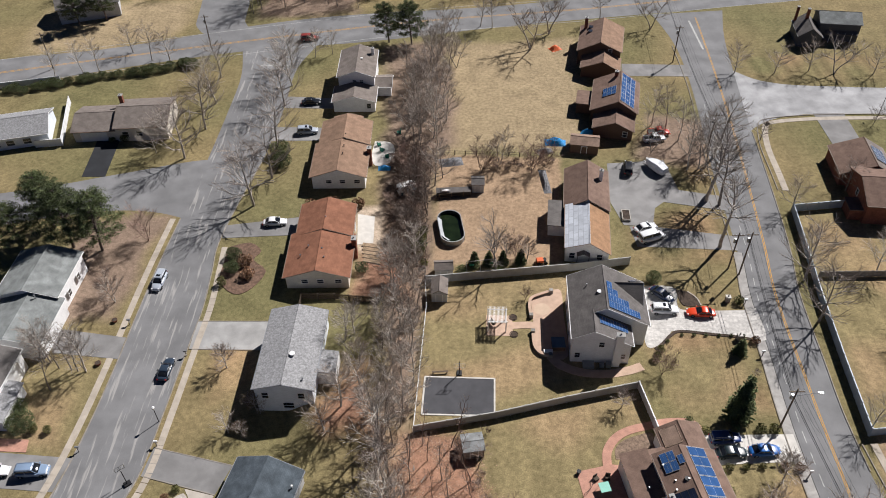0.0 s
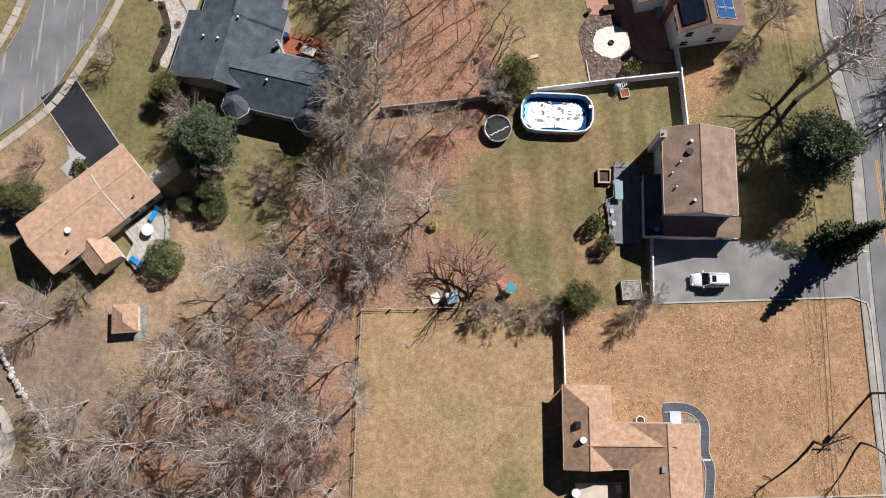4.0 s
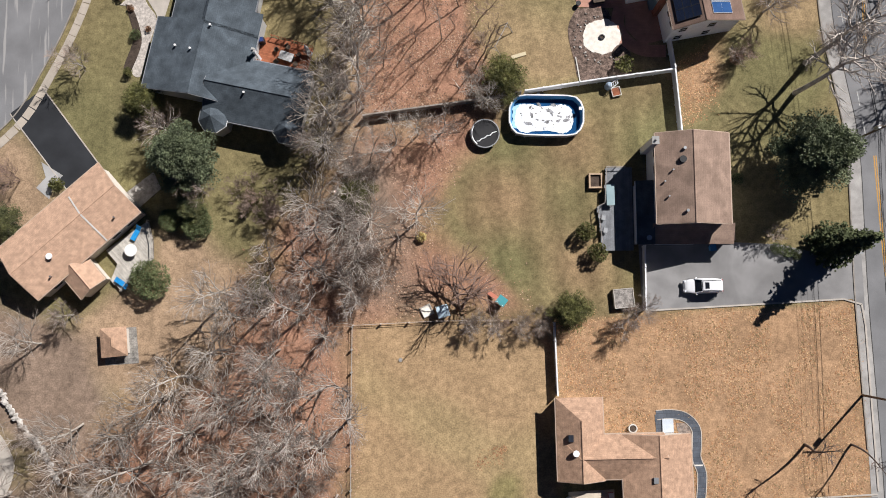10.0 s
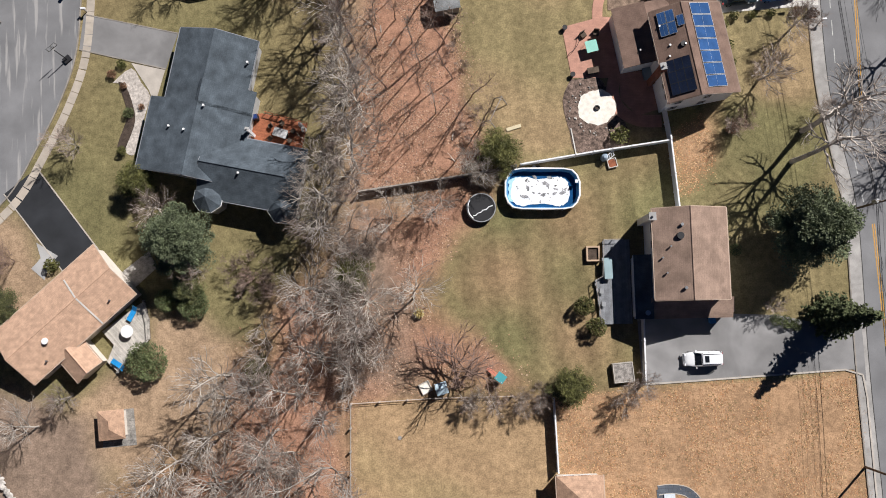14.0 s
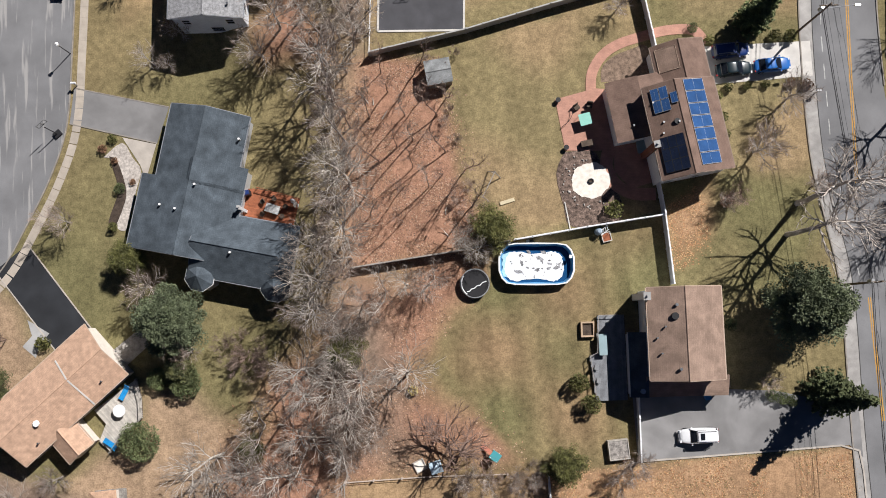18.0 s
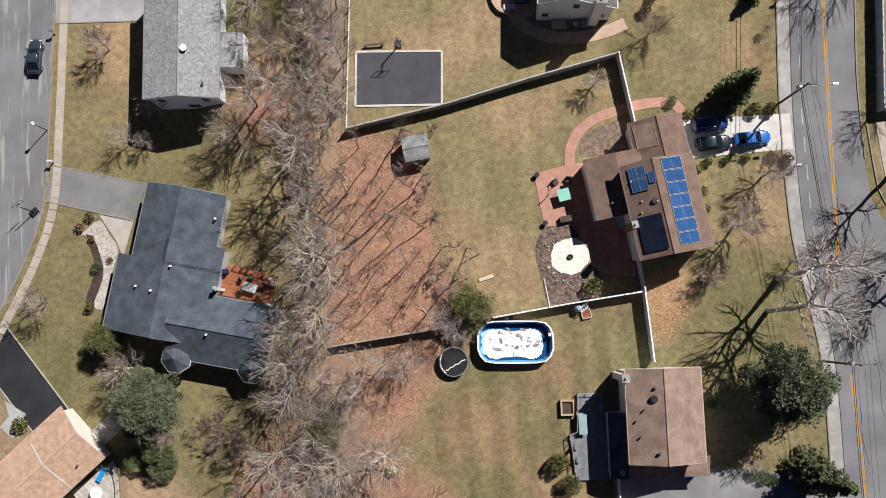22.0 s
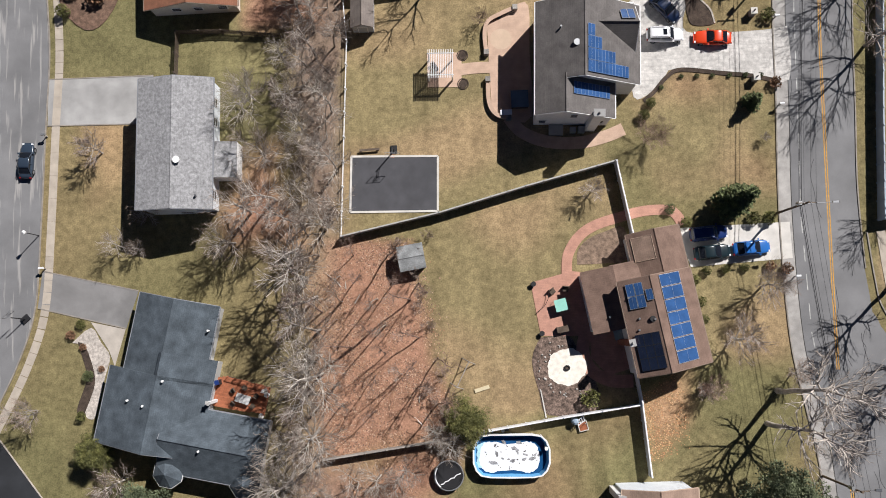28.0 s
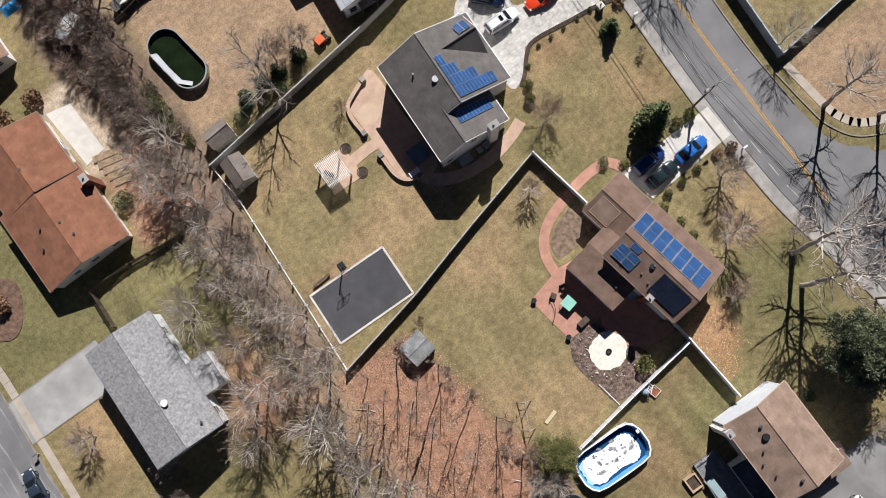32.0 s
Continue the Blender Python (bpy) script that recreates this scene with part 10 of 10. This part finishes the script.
street_lamp(98.6, 151.6, 90, 6)

# ---- road paint and wear ----
for _k in range(34):
    _y = 36 + _k * 3.6
    _x = np.interp(_y, [p[1] for p in EAST_W], [p[0] for p in EAST_W]) + 1.9
    _x2 = np.interp(_y + 2, [p[1] for p in EAST_W], [p[0] for p in EAST_W]) + 1.9
    single("road_marking", prism([(_x - .06, _y), (_x + .06, _y), (_x2 + .06, _y + 2), (_x2 - .06, _y + 2)], .02, .03), LINE_WHITE, "white dash along the shoulder", "road marking", "shoulder dashes", kind="structure", uv=False)
for _o, _m in ((-.25, LINE_YELLOW), (.25, LINE_YELLOW), (-7.0, LINE_WHITE), (7.0, LINE_WHITE)):
    _mid = [((a[0] + b[0]) / 2, (a[1] + b[1]) / 2) for a, b in zip(NORTH_S, NORTH_N)]
    single("road_marking", ribbon(_mid, _o - .07, _o + .07, .03, .036), _m, "painted line along the through road", "road marking", kind="structure")
single("road_marking", box(-47.5, -40.5, 176.6, 177.2, .02, .034), LINE_WHITE, "white stop line at the crossing", "road marking", kind="structure")
single("road_marking", box(66.0, 66.5, 183, 199, .024, .034), LINE_WHITE, "white line at the crossing", "road marking", kind="structure")
TAR = mat("tar_seal", (.055, .055, .058), rough=.6, vary=.2)
_rn = random.Random(9)
for _k in range(16):
    _x, _y = _rn.uniform(52, 60), _rn.uniform(15, 96)
    _x += np.interp(_y, [p[1] for p in EAST_W], [p[0] for p in EAST_W]) - 51.5
    _pts, _q = [], Vector((_x, _y))
    for _i in range(6):
        _pts.append(tuple(_q))
        _q = _q + Vector((_rn.uniform(-.5, .5), _rn.uniform(.8, 2.0)))
    single("tar_seam", ribbon(_pts, -.035, .035, .02, .029, 3), TAR, "dark sealed crack in the asphalt", "tar seam", "sealed cracks", kind="structure")

# ---- fallen logs and leaves ----
_rn = random.Random(15)
for _k in range(12):
    _x, _y = (_rn.uniform(-8, 4), _rn.uniform(43, 62)) if _k < 5 else (_rn.uniform(-34, -14), _rn.uniform(-8, 12))
    _a, _n = _rn.uniform(0, 3.14), _rn.uniform(1.2, 3.4)
    _v, _f = [], []
    limb(_v, _f, Vector((0, 0, .08)), Vector((math.cos(_a), math.sin(_a), .02)), _n, .08, .03, 6, 5, _rn, .25)
    _lg = thing("fallen_log", _x, _y, 0, 0, "pale fallen log on leaf litter", "log", "fallen logs")
    part("stem", (_v, _f), BARK_PALE, _lg, uv=False)


def leaf_cover(name, poly_list, n, colours, seed, label):
    """Loose leaves, far too many to count, as one object."""
    rnd = np.random.RandomState(seed)
    m = bpy.data.materials.new(name)
    m.use_nodes = True
    nd, lk = m.node_tree.nodes, m.node_tree.links
    p = nd["Principled BSDF"]
    p.inputs["Roughness"].default_value = .8
    g = nd.new("ShaderNodeNewGeometry")
    r = nd.new("ShaderNodeValToRGB")
    r.color_ramp.interpolation = "CONSTANT"
    while len(r.color_ramp.elements) < len(colours):
        r.color_ramp.elements.new(.5)
    for k, c in enumerate(colours):
        r.color_ramp.elements[k].position, r.color_ramp.elements[k].color = k / len(colours), (*c, 1)
    lk.new(g.outputs["Random Per Island"], r.inputs["Fac"]), lk.new(r.outputs["Color"], p.inputs["Base Color"])
    v, f = [], []
    for poly, share in poly_list:
        xs, ys = [q[0] for q in poly], [q[1] for q in poly]
        x, y = rnd.uniform(min(xs), max(xs), int(n * share * 2.2)), rnd.uniform(min(ys), max(ys), int(n * share * 2.2))
        keep = (nearness(x, y, poly) + rnd.normal(0, .8, x.shape) > 0) & (wobble(x, y, 1.6, seed) + rnd.uniform(-.8, .8, x.shape) > -.2)
        x, y = x[keep][:int(n * share)], y[keep][:int(n * share)]
        a, s, h = rnd.uniform(0, 6.28, x.shape), rnd.uniform(.05, .13, x.shape), rnd.uniform(.02, .07, x.shape)
        for i in range(len(x)):
            c, d, k = math.cos(a[i]) * s[i], math.sin(a[i]) * s[i], len(v)
            v += [(x[i] - c, y[i] - d, .02), (x[i] + d * .7, y[i] - c * .7, h[i]), (x[i] + c, y[i] + d, .025), (x[i] - d * .7, y[i] + c * .7, h[i])]
            f += [(k, k + 1, k + 2), (k, k + 2, k + 3)]
    return single(name, (v, f), m, label, "leaves", kind="stuff", uv=False)


_L = [r[2] for r in REGIONS if r[0] == LITTER]
_F = [r[2] for r in REGIONS if r[0] == LEAFY]
leaf_cover("leaf_litter", [(_L[0], .3), (_L[1], .7)], 42000, [(.41, .24, .14), (.30, .16, .09), (.52, .36, .25), (.20, .11, .07), (.37, .23, .16), (.14, .085, .06)], 3, "orange and brown fallen leaves under the trees")
leaf_cover("lawn_leaves", [(_F[0], .9), (_F[1], .1)], 14000, [(.50, .28, .13), (.42, .21, .10), (.58, .38, .20), (.34, .18, .09), (.22, .16, .07)], 4, "orange fallen leaves strewn over the lawns")
leaf_cover("leaf_drift", [([(4.2, -4.6), (4.8, -4.9), (8.3, -2.0), (8.0, -1.6)], .5), ([(-1.7, -13.6), (.6, -13.9), (.8, -12.2), (-1.4, -11.8)], .5)], 900, [(.34, .17, .08), (.24, .12, .06), (.42, .24, .12)], 6, "drift of brown leaves on the lawn")
_b = thing("recycling_bin", 34.4, 22.0, 0, 8, "blue plastic recycling bin on the driveway", "bin")
_m = mat("blue_bin_plastic", (.05, .20, .42), rough=.45, vary=.08, scale=3)
part("body", ([(-.26, -.3, .08), (.26, -.3, .08), (.26, .3, .08), (-.26, .3, .08), (-.33, -.38, 1.0), (.33, -.38, 1.0), (.33, .38, 1.0), (-.33, .38, 1.0)], [(3, 2, 1, 0), (4, 5, 6, 7), (0, 1, 5, 4), (1, 2, 6, 5), (2, 3, 7, 6), (3, 0, 4, 7)]), _m, _b, uv=False)
part("lid", box(-.36, .36, -.42, .42, 1.003, 1.07), _m, _b, uv=False)
for _x in (-.3, .3):
    part("wheel", tube((_x - .03, .3, .11), (_x + .03, .3, .11), .11, .11, 12), BLACK, _b, uv=False)
